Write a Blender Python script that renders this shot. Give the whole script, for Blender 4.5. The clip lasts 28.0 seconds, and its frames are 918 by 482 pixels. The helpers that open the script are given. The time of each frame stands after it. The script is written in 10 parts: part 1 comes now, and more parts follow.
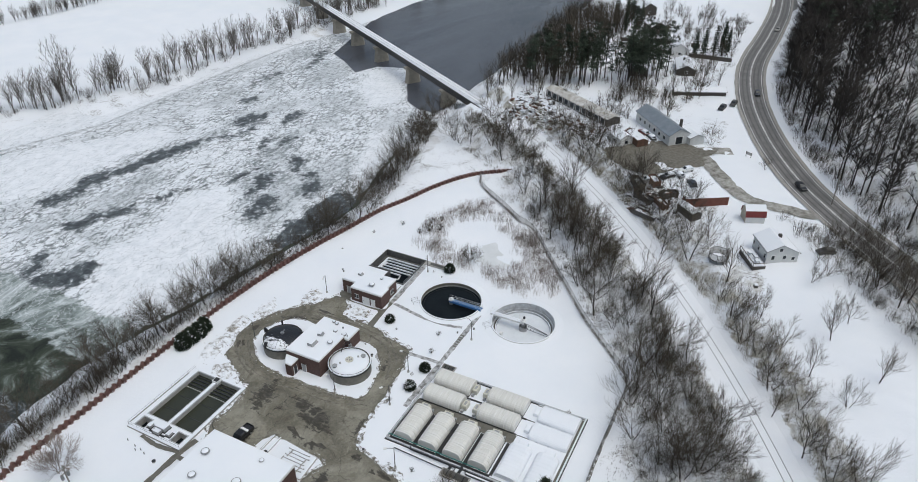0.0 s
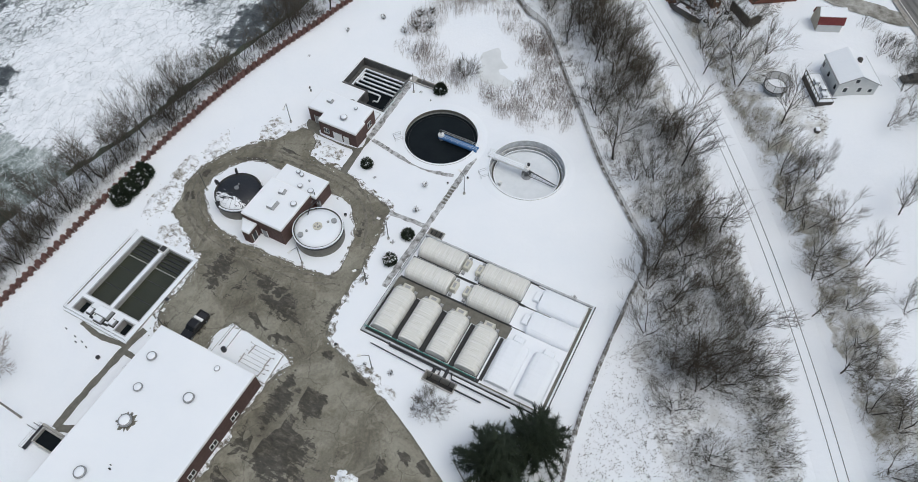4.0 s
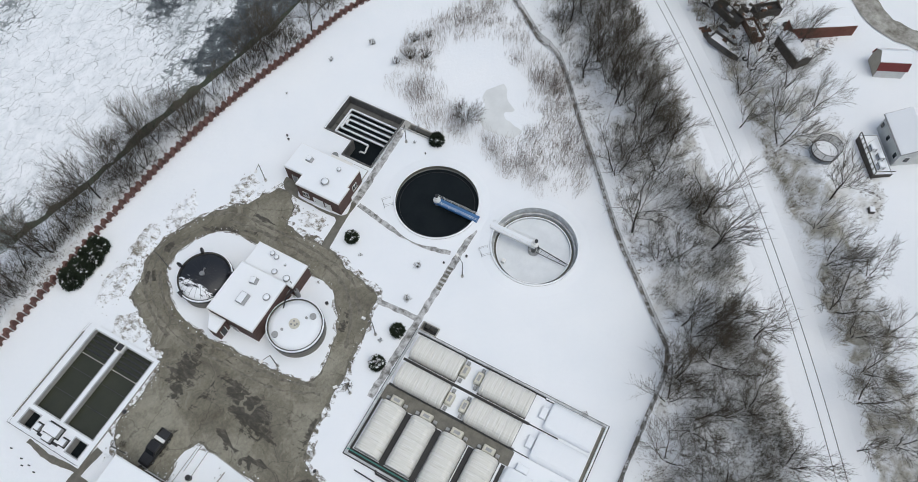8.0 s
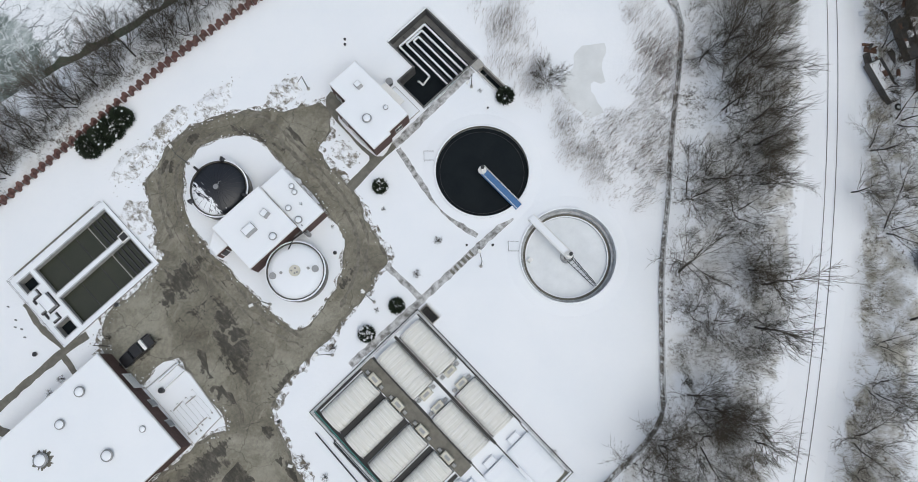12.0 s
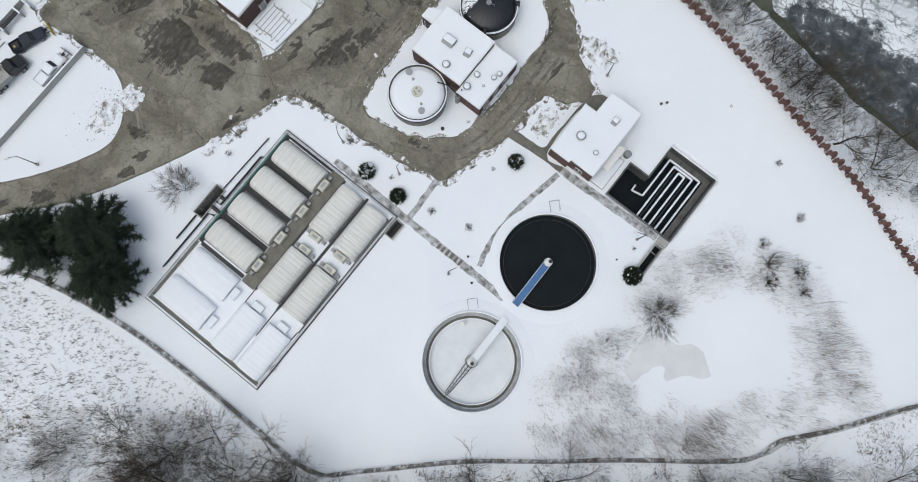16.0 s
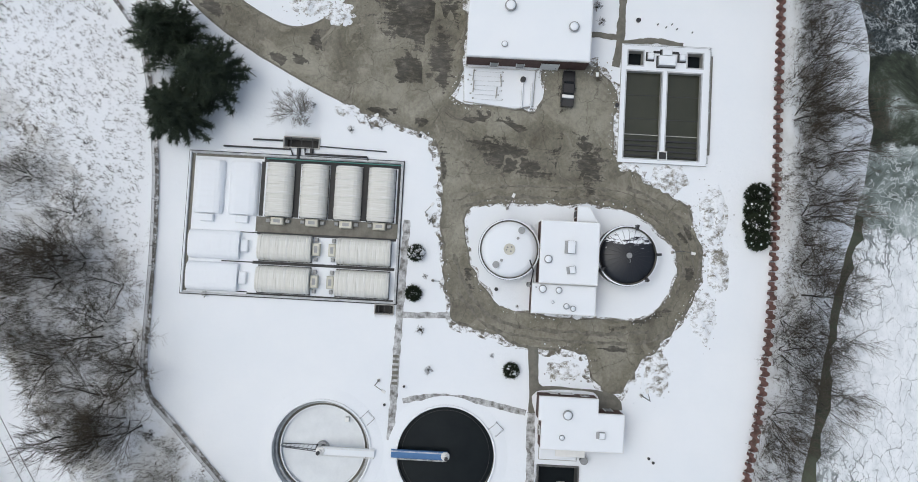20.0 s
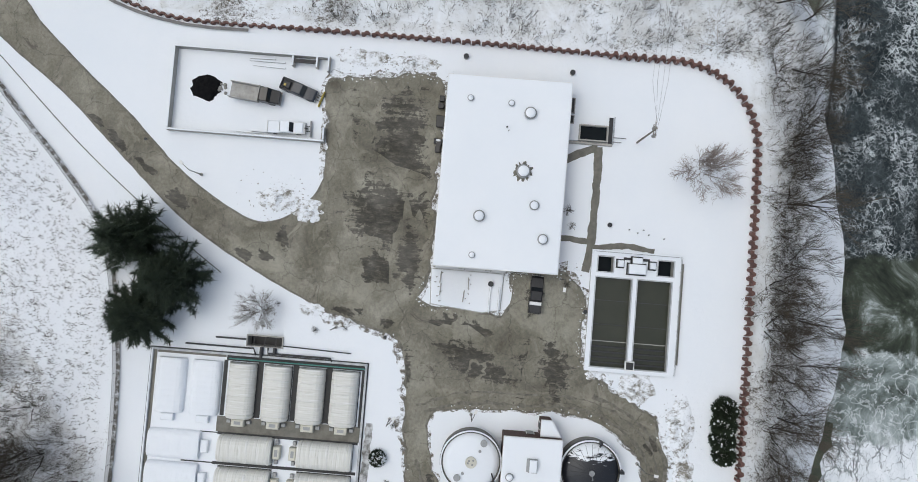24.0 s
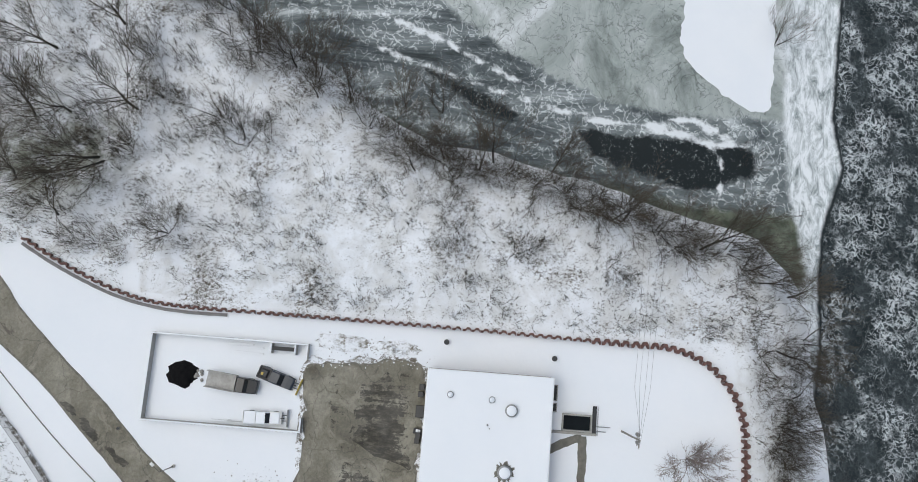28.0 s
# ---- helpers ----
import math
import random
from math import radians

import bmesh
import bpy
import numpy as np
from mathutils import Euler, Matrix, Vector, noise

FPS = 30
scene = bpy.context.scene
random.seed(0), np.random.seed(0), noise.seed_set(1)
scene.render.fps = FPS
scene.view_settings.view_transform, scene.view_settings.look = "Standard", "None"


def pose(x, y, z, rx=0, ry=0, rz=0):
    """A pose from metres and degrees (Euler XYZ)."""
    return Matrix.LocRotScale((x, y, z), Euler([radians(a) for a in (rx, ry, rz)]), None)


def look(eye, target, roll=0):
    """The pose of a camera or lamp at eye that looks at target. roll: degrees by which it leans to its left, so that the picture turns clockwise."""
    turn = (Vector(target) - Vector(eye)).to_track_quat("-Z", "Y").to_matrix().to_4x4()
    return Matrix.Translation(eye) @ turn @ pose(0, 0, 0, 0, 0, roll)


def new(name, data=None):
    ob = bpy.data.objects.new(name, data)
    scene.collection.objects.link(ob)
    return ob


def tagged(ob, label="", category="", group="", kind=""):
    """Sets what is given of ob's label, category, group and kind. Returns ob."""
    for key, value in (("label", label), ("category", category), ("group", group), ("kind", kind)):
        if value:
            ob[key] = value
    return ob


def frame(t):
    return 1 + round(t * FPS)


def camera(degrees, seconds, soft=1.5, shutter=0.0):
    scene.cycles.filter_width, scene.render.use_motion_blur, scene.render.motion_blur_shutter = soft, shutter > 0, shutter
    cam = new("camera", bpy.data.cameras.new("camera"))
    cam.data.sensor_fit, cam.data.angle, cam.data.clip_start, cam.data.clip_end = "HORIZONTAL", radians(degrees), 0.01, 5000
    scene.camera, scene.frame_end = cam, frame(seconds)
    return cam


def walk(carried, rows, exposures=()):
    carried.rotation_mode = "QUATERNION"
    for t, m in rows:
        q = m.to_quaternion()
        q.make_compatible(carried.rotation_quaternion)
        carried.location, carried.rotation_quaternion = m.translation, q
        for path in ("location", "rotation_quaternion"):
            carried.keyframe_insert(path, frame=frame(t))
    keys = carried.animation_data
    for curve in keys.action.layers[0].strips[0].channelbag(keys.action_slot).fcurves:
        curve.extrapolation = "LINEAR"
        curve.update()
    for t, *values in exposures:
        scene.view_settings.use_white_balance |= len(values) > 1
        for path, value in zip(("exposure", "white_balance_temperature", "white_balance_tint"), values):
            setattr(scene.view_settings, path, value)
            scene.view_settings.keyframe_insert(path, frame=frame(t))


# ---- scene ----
cam = camera(66.03, 28.0, 0.9)
PATH = [
    # seconds, x, y, z, heading to the left of +y, tilt
    (0.0, -111.98, -48.47, 104.13, -63.11, -32.10),
    (0.5, -106.13, -46.23, 103.57, -63.00, -32.54),
    (1.0, -101.06, -44.45, 103.20, -62.82, -35.34),
    (1.5, -96.44, -42.68, 102.81, -62.70, -38.02),
    (2.0, -92.01, -41.32, 103.01, -62.46, -41.63),
    (2.5, -87.46, -39.73, 103.23, -62.18, -46.60),
    (3.0, -83.42, -37.88, 103.77, -62.12, -50.35),
    (3.5, -78.93, -35.34, 104.75, -62.24, -53.46),
    (4.0, -74.49, -32.74, 105.76, -62.37, -55.63),
    (4.5, -70.61, -30.74, 106.40, -62.35, -56.55),
    (5.0, -66.33, -28.88, 106.80, -62.14, -56.79),
    (5.5, -62.46, -26.79, 106.89, -62.26, -56.93),
    (6.0, -58.80, -25.00, 106.92, -62.19, -56.97),
    (6.5, -55.33, -23.22, 106.59, -62.20, -57.27),
    (7.0, -51.60, -21.43, 106.98, -62.05, -57.68),
    (7.5, -48.04, -19.79, 106.89, -61.90, -58.36),
    (8.0, -44.67, -18.14, 106.89, -61.84, -62.04),
    (8.5, -40.82, -16.44, 107.01, -61.58, -64.42),
    (9.0, -36.97, -14.29, 107.21, -61.74, -64.80),
    (9.5, -33.17, -12.18, 107.33, -61.74, -65.21),
    (10.0, -28.90, -10.18, 107.56, -61.20, -66.41),
    (10.5, -24.85, -8.35, 107.69, -59.53, -70.00),
    (11.0, -19.95, -6.12, 108.21, -56.13, -74.23),
    (11.5, -16.59, -4.66, 108.41, -51.74, -77.26),
    (12.0, -13.16, -3.44, 108.13, -43.98, -80.05),
    (12.5, -9.07, -1.46, 108.26, -35.14, -83.08),
    (13.0, -6.17, -0.12, 108.05, -27.87, -84.78),
    (13.5, -3.86, 0.67, 107.47, -19.89, -85.28),
    (14.0, -1.89, 0.75, 106.89, -10.74, -84.99),
    (14.5, 0.00, -0.00, 106.70, 0.02, -84.31),
    (15.0, 2.41, -1.52, 106.85, 14.65, -83.40),
    (15.5, 4.57, -1.65, 106.93, 26.78, -82.93),
    (16.0, 6.04, -0.46, 107.17, 38.36, -82.94),
    (16.5, 4.50, 3.58, 107.70, 51.19, -84.45),
    (17.0, 3.33, 5.91, 108.05, 61.41, -84.75),
    (17.5, 2.01, 7.78, 108.34, 68.18, -84.66),
    (18.0, -0.38, 9.83, 108.49, 73.34, -84.87),
    (18.5, -4.78, 12.42, 108.45, 82.12, -85.92),
    (19.0, -9.92, 14.25, 108.56, 90.16, -87.08),
    (19.5, -13.47, 15.38, 108.60, 92.32, -87.23),
    (20.0, -16.84, 16.35, 108.55, 93.10, -87.18),
    (20.5, -20.35, 17.13, 108.44, 93.69, -87.12),
    (21.0, -24.44, 17.76, 108.58, 93.95, -87.26),
    (21.5, -29.07, 18.23, 108.56, 94.18, -87.65),
    (22.0, -33.28, 18.58, 108.57, 94.34, -87.96),
    (22.5, -37.99, 18.87, 108.63, 94.44, -88.21),
    (23.0, -42.45, 19.12, 108.68, 94.51, -88.28),
    (23.5, -45.92, 19.34, 108.67, 94.57, -88.09),
    (24.0, -49.31, 19.61, 108.61, 94.63, -87.64),
    (24.5, -52.70, 19.74, 108.52, 94.67, -87.17),
    (25.0, -55.57, 19.92, 108.50, 94.52, -86.40),
    (25.5, -58.97, 20.03, 108.64, 94.39, -85.89),
    (26.0, -63.10, 20.09, 108.81, 94.30, -85.71),
    (26.5, -68.45, 20.03, 109.27, 94.35, -86.20),
    (27.0, -73.87, 20.05, 109.39, 94.50, -85.83),
    (27.5, -79.20, 19.86, 109.74, 94.48, -84.49),
    (28.0, -81.58, 20.02, 109.75, 94.57, -81.35),
]
walk(cam, [(t, pose(x, y, z, 90 + tilt, 0, turn)) for t, x, y, z, turn, tilt in PATH],
     exposures=[(0.0, 0.155, 6440, 5), (28.0, 0.155, 6440, 5)])

# ---- light: an overcast winter day ----
world = bpy.data.worlds.new("overcast_sky")
scene.world = world
world.use_nodes = True
wn = world.node_tree.nodes
sky = wn.new("ShaderNodeTexSky")
sky.sky_type, sky.sun_disc = "NISHITA", False
sky.sun_elevation, sky.sun_rotation = radians(70), radians(200)
sky.air_density, sky.dust_density = 1.0, 4.0
cloud = wn.new("ShaderNodeHueSaturation")
cloud.inputs["Saturation"].default_value = 0.7
world.node_tree.links.new(sky.outputs[0], cloud.inputs["Color"])
world.node_tree.links.new(cloud.outputs[0], wn["Background"].inputs[0])
wn["Background"].inputs[1].default_value = 0.12
sun = new("sun", bpy.data.lights.new("sun", "SUN"))
sun.data.energy, sun.data.angle, sun.data.color = 0.5, radians(50), (0.95, 0.985, 1.0)
sun.matrix_world = look((15, -45, 100), (0, 0, 0))

# ---- helpers of this scene ----


class Build:
    """Collects vertices and faces of one mesh."""

    def __init__(self):
        self.v, self.f = [], []

    def add(self, verts, faces):
        n = len(self.v)
        self.v += verts
        self.f += [tuple(i + n for i in f) for f in faces]
        return self

    def box(self, x0, y0, z0, x1, y1, z1, c=0.0):
        """A box with its top edges chamfered by c."""
        vs = [(x0, y0, z0), (x1, y0, z0), (x1, y1, z0), (x0, y1, z0)]
        vs += [(x0, y0, z1 - c), (x1, y0, z1 - c), (x1, y1, z1 - c), (x0, y1, z1 - c)]
        fs = [(3, 2, 1, 0)] + [(i, (i + 1) % 4, 4 + (i + 1) % 4, 4 + i) for i in range(4)]
        if c:
            vs += [(x0 + c, y0 + c, z1), (x1 - c, y0 + c, z1), (x1 - c, y1 - c, z1), (x0 + c, y1 - c, z1)]
            fs += [(4 + i, 4 + (i + 1) % 4, 8 + (i + 1) % 4, 8 + i) for i in range(4)] + [(8, 9, 10, 11)]
        else:
            fs += [(4, 5, 6, 7)]
        return self.add(vs, fs)

    def lathe(self, x, y, profile, n=24, a0=0.0, a1=360.0):
        """Turns (radius, z) pairs about the upright axis at x, y."""
        full = a1 - a0 >= 359.9
        m = n if full else n + 1
        vs, fs = [], []
        for i in range(m):
            a = radians(a0 + (a1 - a0) * i / n)
            vs += [(x + r * math.cos(a), y + r * math.sin(a), z) for r, z in profile]
        k = len(profile)
        for i in range(n):
            j = (i + 1) % m
            fs += [(i * k + q, j * k + q, j * k + q + 1, i * k + q + 1) for q in range(k - 1)]
        return self.add(vs, fs)

    def cyl(self, x, y, z0, z1, r, n=12, r1=None):
        r1 = r if r1 is None else r1
        vs = [(x + r * math.cos(2 * math.pi * i / n), y + r * math.sin(2 * math.pi * i / n), z0) for i in range(n)]
        vs += [(x + r1 * math.cos(2 * math.pi * i / n), y + r1 * math.sin(2 * math.pi * i / n), z1) for i in range(n)]
        fs = [(i, (i + 1) % n, n + (i + 1) % n, n + i) for i in range(n)]
        return self.add(vs, fs + [tuple(range(n - 1, -1, -1)), tuple(range(n, 2 * n))])

    def tube(self, pts, r, n=6, r1=None):
        """A round bar along pts, tapering from r to r1."""
        r1 = r if r1 is None else r1
        pts = [Vector(p) for p in pts]
        vs, fs = [], []
        for i, p in enumerate(pts):
            d = (pts[min(i + 1, len(pts) - 1)] - pts[max(i - 1, 0)]).normalized()
            side = d.cross(Vector((0.3, 0.2, 1) if abs(d.z) < 0.9 else (1, 0.2, 0))).normalized()
            up = side.cross(d)
            rr = r + (r1 - r) * i / (len(pts) - 1)
            vs += [tuple(p + rr * (math.cos(2 * math.pi * q / n) * side + math.sin(2 * math.pi * q / n) * up)) for q in range(n)]
        for i in range(len(pts) - 1):
            fs += [(i * n + q, i * n + (q + 1) % n, (i + 1) * n + (q + 1) % n, (i + 1) * n + q) for q in range(n)]
        fs += [tuple(range(n - 1, -1, -1)), tuple((len(pts) - 1) * n + q for q in range(n))]
        return self.add(vs, fs)

    def beam(self, a, b, w, h):
        """A straight bar of w by h from a to b."""
        a, b = Vector(a), Vector(b)
        d = (b - a).normalized()
        side = d.cross(Vector((0, 0, 1))) if abs(d.z) < 0.99 else Vector((1, 0, 0))
        side.normalize()
        up = side.cross(d)
        vs = [tuple(p + sx * w / 2 * side + sz * h / 2 * up) for p in (a, b) for sx, sz in ((-1, -1), (1, -1), (1, 1), (-1, 1))]
        return self.add(vs, [(0, 1, 2, 3), (7, 6, 5, 4)] + [(i, 4 + i, 4 + (i + 1) % 4, (i + 1) % 4) for i in range(4)])

    def prism(self, outline, z0, z1):
        """An upright slab over a flat outline."""
        n = len(outline)
        vs = [(x, y, z0) for x, y in outline] + [(x, y, z1) for x, y in outline]
        return self.add(vs, [tuple(range(n - 1, -1, -1)), tuple(range(n, 2 * n))] + [(i, (i + 1) % n, n + (i + 1) % n, n + i) for i in range(n)])

    def mesh(self, name, *materials, smooth=False):
        me = bpy.data.meshes.new(name)
        me.from_pydata(self.v, [], self.f)
        for m in materials:
            me.materials.append(m)
        if smooth:
            me.polygons.foreach_set("use_smooth", [True] * len(me.polygons))
        me.update()
        return me


def part(name, build, material, parent, label="", smooth=False):
    """Links one mesh under a thing or a part."""
    ob = new(name, build.mesh(name, material, smooth=smooth))
    ob.parent = parent
    return tagged(ob, label)


def thing(name, label, category, m=None, group=""):
    """An Empty at the base of a thing that carries its parts."""
    ob = new(name)
    ob.empty_display_size = 0.2
    if m is not None:
        ob.matrix_world = m
    return tagged(ob, label, category, group)


def setting(name, build, material, label, category, smooth=False, kind="structure"):
    ob = new(name, build.mesh(name, material, smooth=smooth))
    return tagged(ob, label, category, "", kind)


def smoothed(pts, step=1.0, closed=False):
    """A Catmull-Rom line through pts."""
    P = [Vector(p) for p in pts]
    n = len(P)
    out = []
    for i in range(n if closed else n - 1):
        p0, p1, p2, p3 = (P[(i + k) % n] if closed else P[min(max(i + k, 0), n - 1)] for k in (-1, 0, 1, 2))
        m = max(1, int((p2 - p1).length / step))
        for q in range(m):
            t = q / m
            out.append(0.5 * (2 * p1 + (p2 - p0) * t + (2 * p0 - 5 * p1 + 4 * p2 - p3) * t * t + (3 * p1 - p0 - 3 * p2 + p3) * t**3))
    if not closed:
        out.append(P[-1])
    return out


# ---- materials ----


def material(name, color, color2=None, scale=1.0, rough=0.8, metal=0.0, bump=0.0, bump_scale=8.0, contrast=0.5, fine=None, vary=0.0):
    """Two tones mixed by two scales of noise, with fine relief. vary: how far each object's own tone strays."""
    m = bpy.data.materials.new(name)
    m.use_nodes = True
    nt = m.node_tree
    N, L = nt.nodes, nt.links
    b = N["Principled BSDF"]
    b.inputs["Roughness"].default_value, b.inputs["Metallic"].default_value = rough, metal
    co = N.new("ShaderNodeTexCoord")
    geo = N.new("ShaderNodeNewGeometry")
    big = N.new("ShaderNodeTexNoise")
    big.inputs["Scale"].default_value, big.inputs["Detail"].default_value, big.inputs["Roughness"].default_value = scale, 6, 0.65
    L.new(geo.outputs["Position"], big.inputs["Vector"])
    ramp = N.new("ShaderNodeValToRGB")
    ramp.color_ramp.elements[0].position, ramp.color_ramp.elements[1].position = 0.5 - contrast / 2, 0.5 + contrast / 2
    ramp.color_ramp.elements[0].color = (*color, 1)
    ramp.color_ramp.elements[1].color = (*(color2 or color), 1)
    L.new(big.outputs["Fac"], ramp.inputs["Fac"])
    out = ramp.outputs["Color"]
    if vary:
        info = N.new("ShaderNodeObjectInfo")
        hsv = N.new("ShaderNodeHueSaturation")
        span = N.new("ShaderNodeMapRange")
        span.inputs["To Min"].default_value, span.inputs["To Max"].default_value = 1 - vary, 1 + vary
        L.new(info.outputs["Random"], span.inputs["Value"])
        L.new(span.outputs[0], hsv.inputs["Value"])
        L.new(out, hsv.inputs["Color"])
        out = hsv.outputs["Color"]
    L.new(out, b.inputs["Base Color"])
    if bump:
        small = N.new("ShaderNodeTexNoise")
        small.inputs["Scale"].default_value, small.inputs["Detail"].default_value = bump_scale, 5
        L.new(geo.outputs["Position"], small.inputs["Vector"])
        bm = N.new("ShaderNodeBump")
        bm.inputs["Strength"].default_value, bm.inputs["Distance"].default_value = bump, 0.1
        L.new(small.outputs["Fac"], bm.inputs["Height"])
        L.new(bm.outputs[0], b.inputs["Normal"])
    return m


def noise_node(nt, scale, detail=6, rough=0.6, distortion=0.0, stretch=None, turn=0.0):
    """Noise by place, optionally stretched along a turned axis."""
    N, L = nt.nodes, nt.links
    geo = N.new("ShaderNodeNewGeometry")
    n = N.new("ShaderNodeTexNoise")
    n.inputs["Scale"].default_value, n.inputs["Detail"].default_value = scale, detail
    n.inputs["Roughness"].default_value, n.inputs["Distortion"].default_value = rough, distortion
    src = geo.outputs["Position"]
    if stretch:
        mp = N.new("ShaderNodeMapping")
        mp.inputs["Rotation"].default_value = (0, 0, radians(turn))
        mp.inputs["Scale"].default_value = stretch
        L.new(src, mp.inputs["Vector"])
        src = mp.outputs[0]
    L.new(src, n.inputs["Vector"])
    return n.outputs["Fac"]


def ramp_node(nt, src, stops):
    r = nt.nodes.new("ShaderNodeValToRGB")
    e = r.color_ramp.elements
    while len(e) < len(stops):
        e.new(0.5)
    for el, (pos, col) in zip(e, stops):
        el.position, el.color = pos, (*(col if isinstance(col, tuple) else (col, col, col)), 1)
    nt.links.new(src, r.inputs["Fac"])
    return r.outputs["Color"]


def mix_node(nt, fac, a, b):
    m = nt.nodes.new("ShaderNodeMix")
    m.data_type = "RGBA"
    nt.links.new(fac, m.inputs["Factor"])
    for v, i in ((a, 6), (b, 7)):
        if isinstance(v, tuple):
            m.inputs[i].default_value = (*v, 1)
        else:
            nt.links.new(v, m.inputs[i])
    return m.outputs[2]


def blank(name, rough=0.8):
    m = bpy.data.materials.new(name)
    m.use_nodes = True
    b = m.node_tree.nodes["Principled BSDF"]
    b.inputs["Roughness"].default_value = rough
    return m, m.node_tree, b


def relief(nt, b, src, strength, distance):
    bm = nt.nodes.new("ShaderNodeBump")
    bm.inputs["Strength"].default_value, bm.inputs["Distance"].default_value = strength, distance
    nt.links.new(src, bm.inputs["Height"])
    nt.links.new(bm.outputs[0], b.inputs["Normal"])


SNOW = (0.84, 0.86, 0.89)


def make_snow():
    m, nt, b = blank("snow", 0.7)
    tone = ramp_node(nt, noise_node(nt, 0.06, 5, 0.6), [(0.35, (0.80, 0.83, 0.87)), (0.65, SNOW)])
    nt.links.new(tone, b.inputs["Base Color"])
    relief(nt, b, noise_node(nt, 1.2, 8, 0.62), 0.25, 0.15)
    return m


def make_scrub(name, lo, hi, grass, fine):
    """Snow with dry stalks and litter poking through it."""
    m, nt, b = blank(name, 0.85)
    patch = ramp_node(nt, noise_node(nt, 0.13, 6, 0.65, 0.4), [(0.32, 0.0), (0.75, 1.0)])
    speck = noise_node(nt, fine, 10, 0.78, 0.15, (1, 0.75, 1), 35)
    add = nt.nodes.new("ShaderNodeMath")
    add.operation = "MULTIPLY_ADD"
    nt.links.new(patch, add.inputs[0])
    add.inputs[1].default_value = 0.13
    nt.links.new(speck, add.inputs[2])
    mask = ramp_node(nt, add.outputs[0], [(lo, 0.0), (hi, 1.0)])
    tint = ramp_node(nt, noise_node(nt, 0.5, 4), [(0.35, grass), (0.7, tuple(c * 0.55 for c in grass))])
    nt.links.new(mix_node(nt, mask, SNOW, tint), b.inputs["Base Color"])
    relief(nt, b, noise_node(nt, 1.6, 8, 0.65), 0.5, 0.25)
    return m


def make_ground_snow():
    """Snow over a lawn, over scrub and over a brushy slope, by how much of it pokes through."""
    m, nt, b = blank("ground_snow", 0.8)
    N, L = nt.nodes, nt.links
    cover = N.new("ShaderNodeAttribute")
    cover.attribute_name = "cover"
    shift = ramp_node(nt, cover.outputs["Fac"], [(0.0, 0.0), (0.15, 0.07), (0.5, 0.245), (0.7, 0.25), (1.0, 0.265)])
    patch = noise_node(nt, 0.13, 6, 0.65, 0.4)
    speck = noise_node(nt, 1.7, 10, 0.78, 0.2, (1, 0.7, 1), 35)
    stalk = noise_node(nt, 4.2, 4, 0.62, 0.8, (1, 0.75, 1), 30)
    total = scaled(nt, speck, 0.55)
    for src, k in ((stalk, 0.45), (patch, 0.5), (shift, 1.0)):
        add = N.new("ShaderNodeMath")
        add.operation = "MULTIPLY_ADD"
        L.new(src, add.inputs[0])
        add.inputs[1].default_value = k
        L.new(total, add.inputs[2])
        total = add.outputs[0]
    mask = ramp_node(nt, scaled(nt, total, 0.5), [(0.520, 0.0), (0.568, 1.0)])
    tone = ramp_node(nt, noise_node(nt, 0.06, 5, 0.6), [(0.35, (0.80, 0.83, 0.87)), (0.65, SNOW)])
    # a mat of dead grass and leaf litter under the thick brush
    litter = N.new("ShaderNodeMath")
    litter.operation = "MULTIPLY"
    L.new(ramp_node(nt, cover.outputs["Fac"], [(0.56, 0.0), (0.8, 1.0)]), litter.inputs[0])
    L.new(ramp_node(nt, noise_node(nt, 0.22, 8, 0.7, 0.5), [(0.42, 0.0), (0.60, 0.85)]), litter.inputs[1])
    ground = mix_node(nt, litter.outputs[0], tone, ramp_node(nt, noise_node(nt, 1.1, 7, 0.7), [(0.35, (0.20, 0.178, 0.128)), (0.65, (0.45, 0.42, 0.34))]))
    # bare mossy shingle at the head of the creek
    moss = N.new("ShaderNodeAttribute")
    moss.attribute_name = "moss"
    bare = N.new("ShaderNodeMath")
    bare.operation = "MULTIPLY"
    L.new(moss.outputs["Fac"], bare.inputs[0])
    L.new(ramp_node(nt, noise_node(nt, 0.3, 9, 0.74, 0.5), [(0.38, 0.0), (0.52, 1.0)]), bare.inputs[1])
    ground = mix_node(nt, bare.outputs[0], ground, ramp_node(nt, noise_node(nt, 0.9, 8, 0.75), [(0.36, (0.13, 0.135, 0.10)), (0.62, (0.33, 0.34, 0.29))]))
    tint = ramp_node(nt, noise_node(nt, 0.5, 4), [(0.35, (0.125, 0.102, 0.076)), (0.7, (0.06, 0.05, 0.039))])
    L.new(mix_node(nt, mask, ground, tint), b.inputs["Base Color"])
    relief(nt, b, noise_node(nt, 1.3, 8, 0.63), 0.3, 0.2)
    return m


def scaled(nt, src, k):
    r = nt.nodes.new("ShaderNodeMath")
    r.operation = "MULTIPLY"
    nt.links.new(src, r.inputs[0])
    r.inputs[1].default_value = k
    return r.outputs[0]


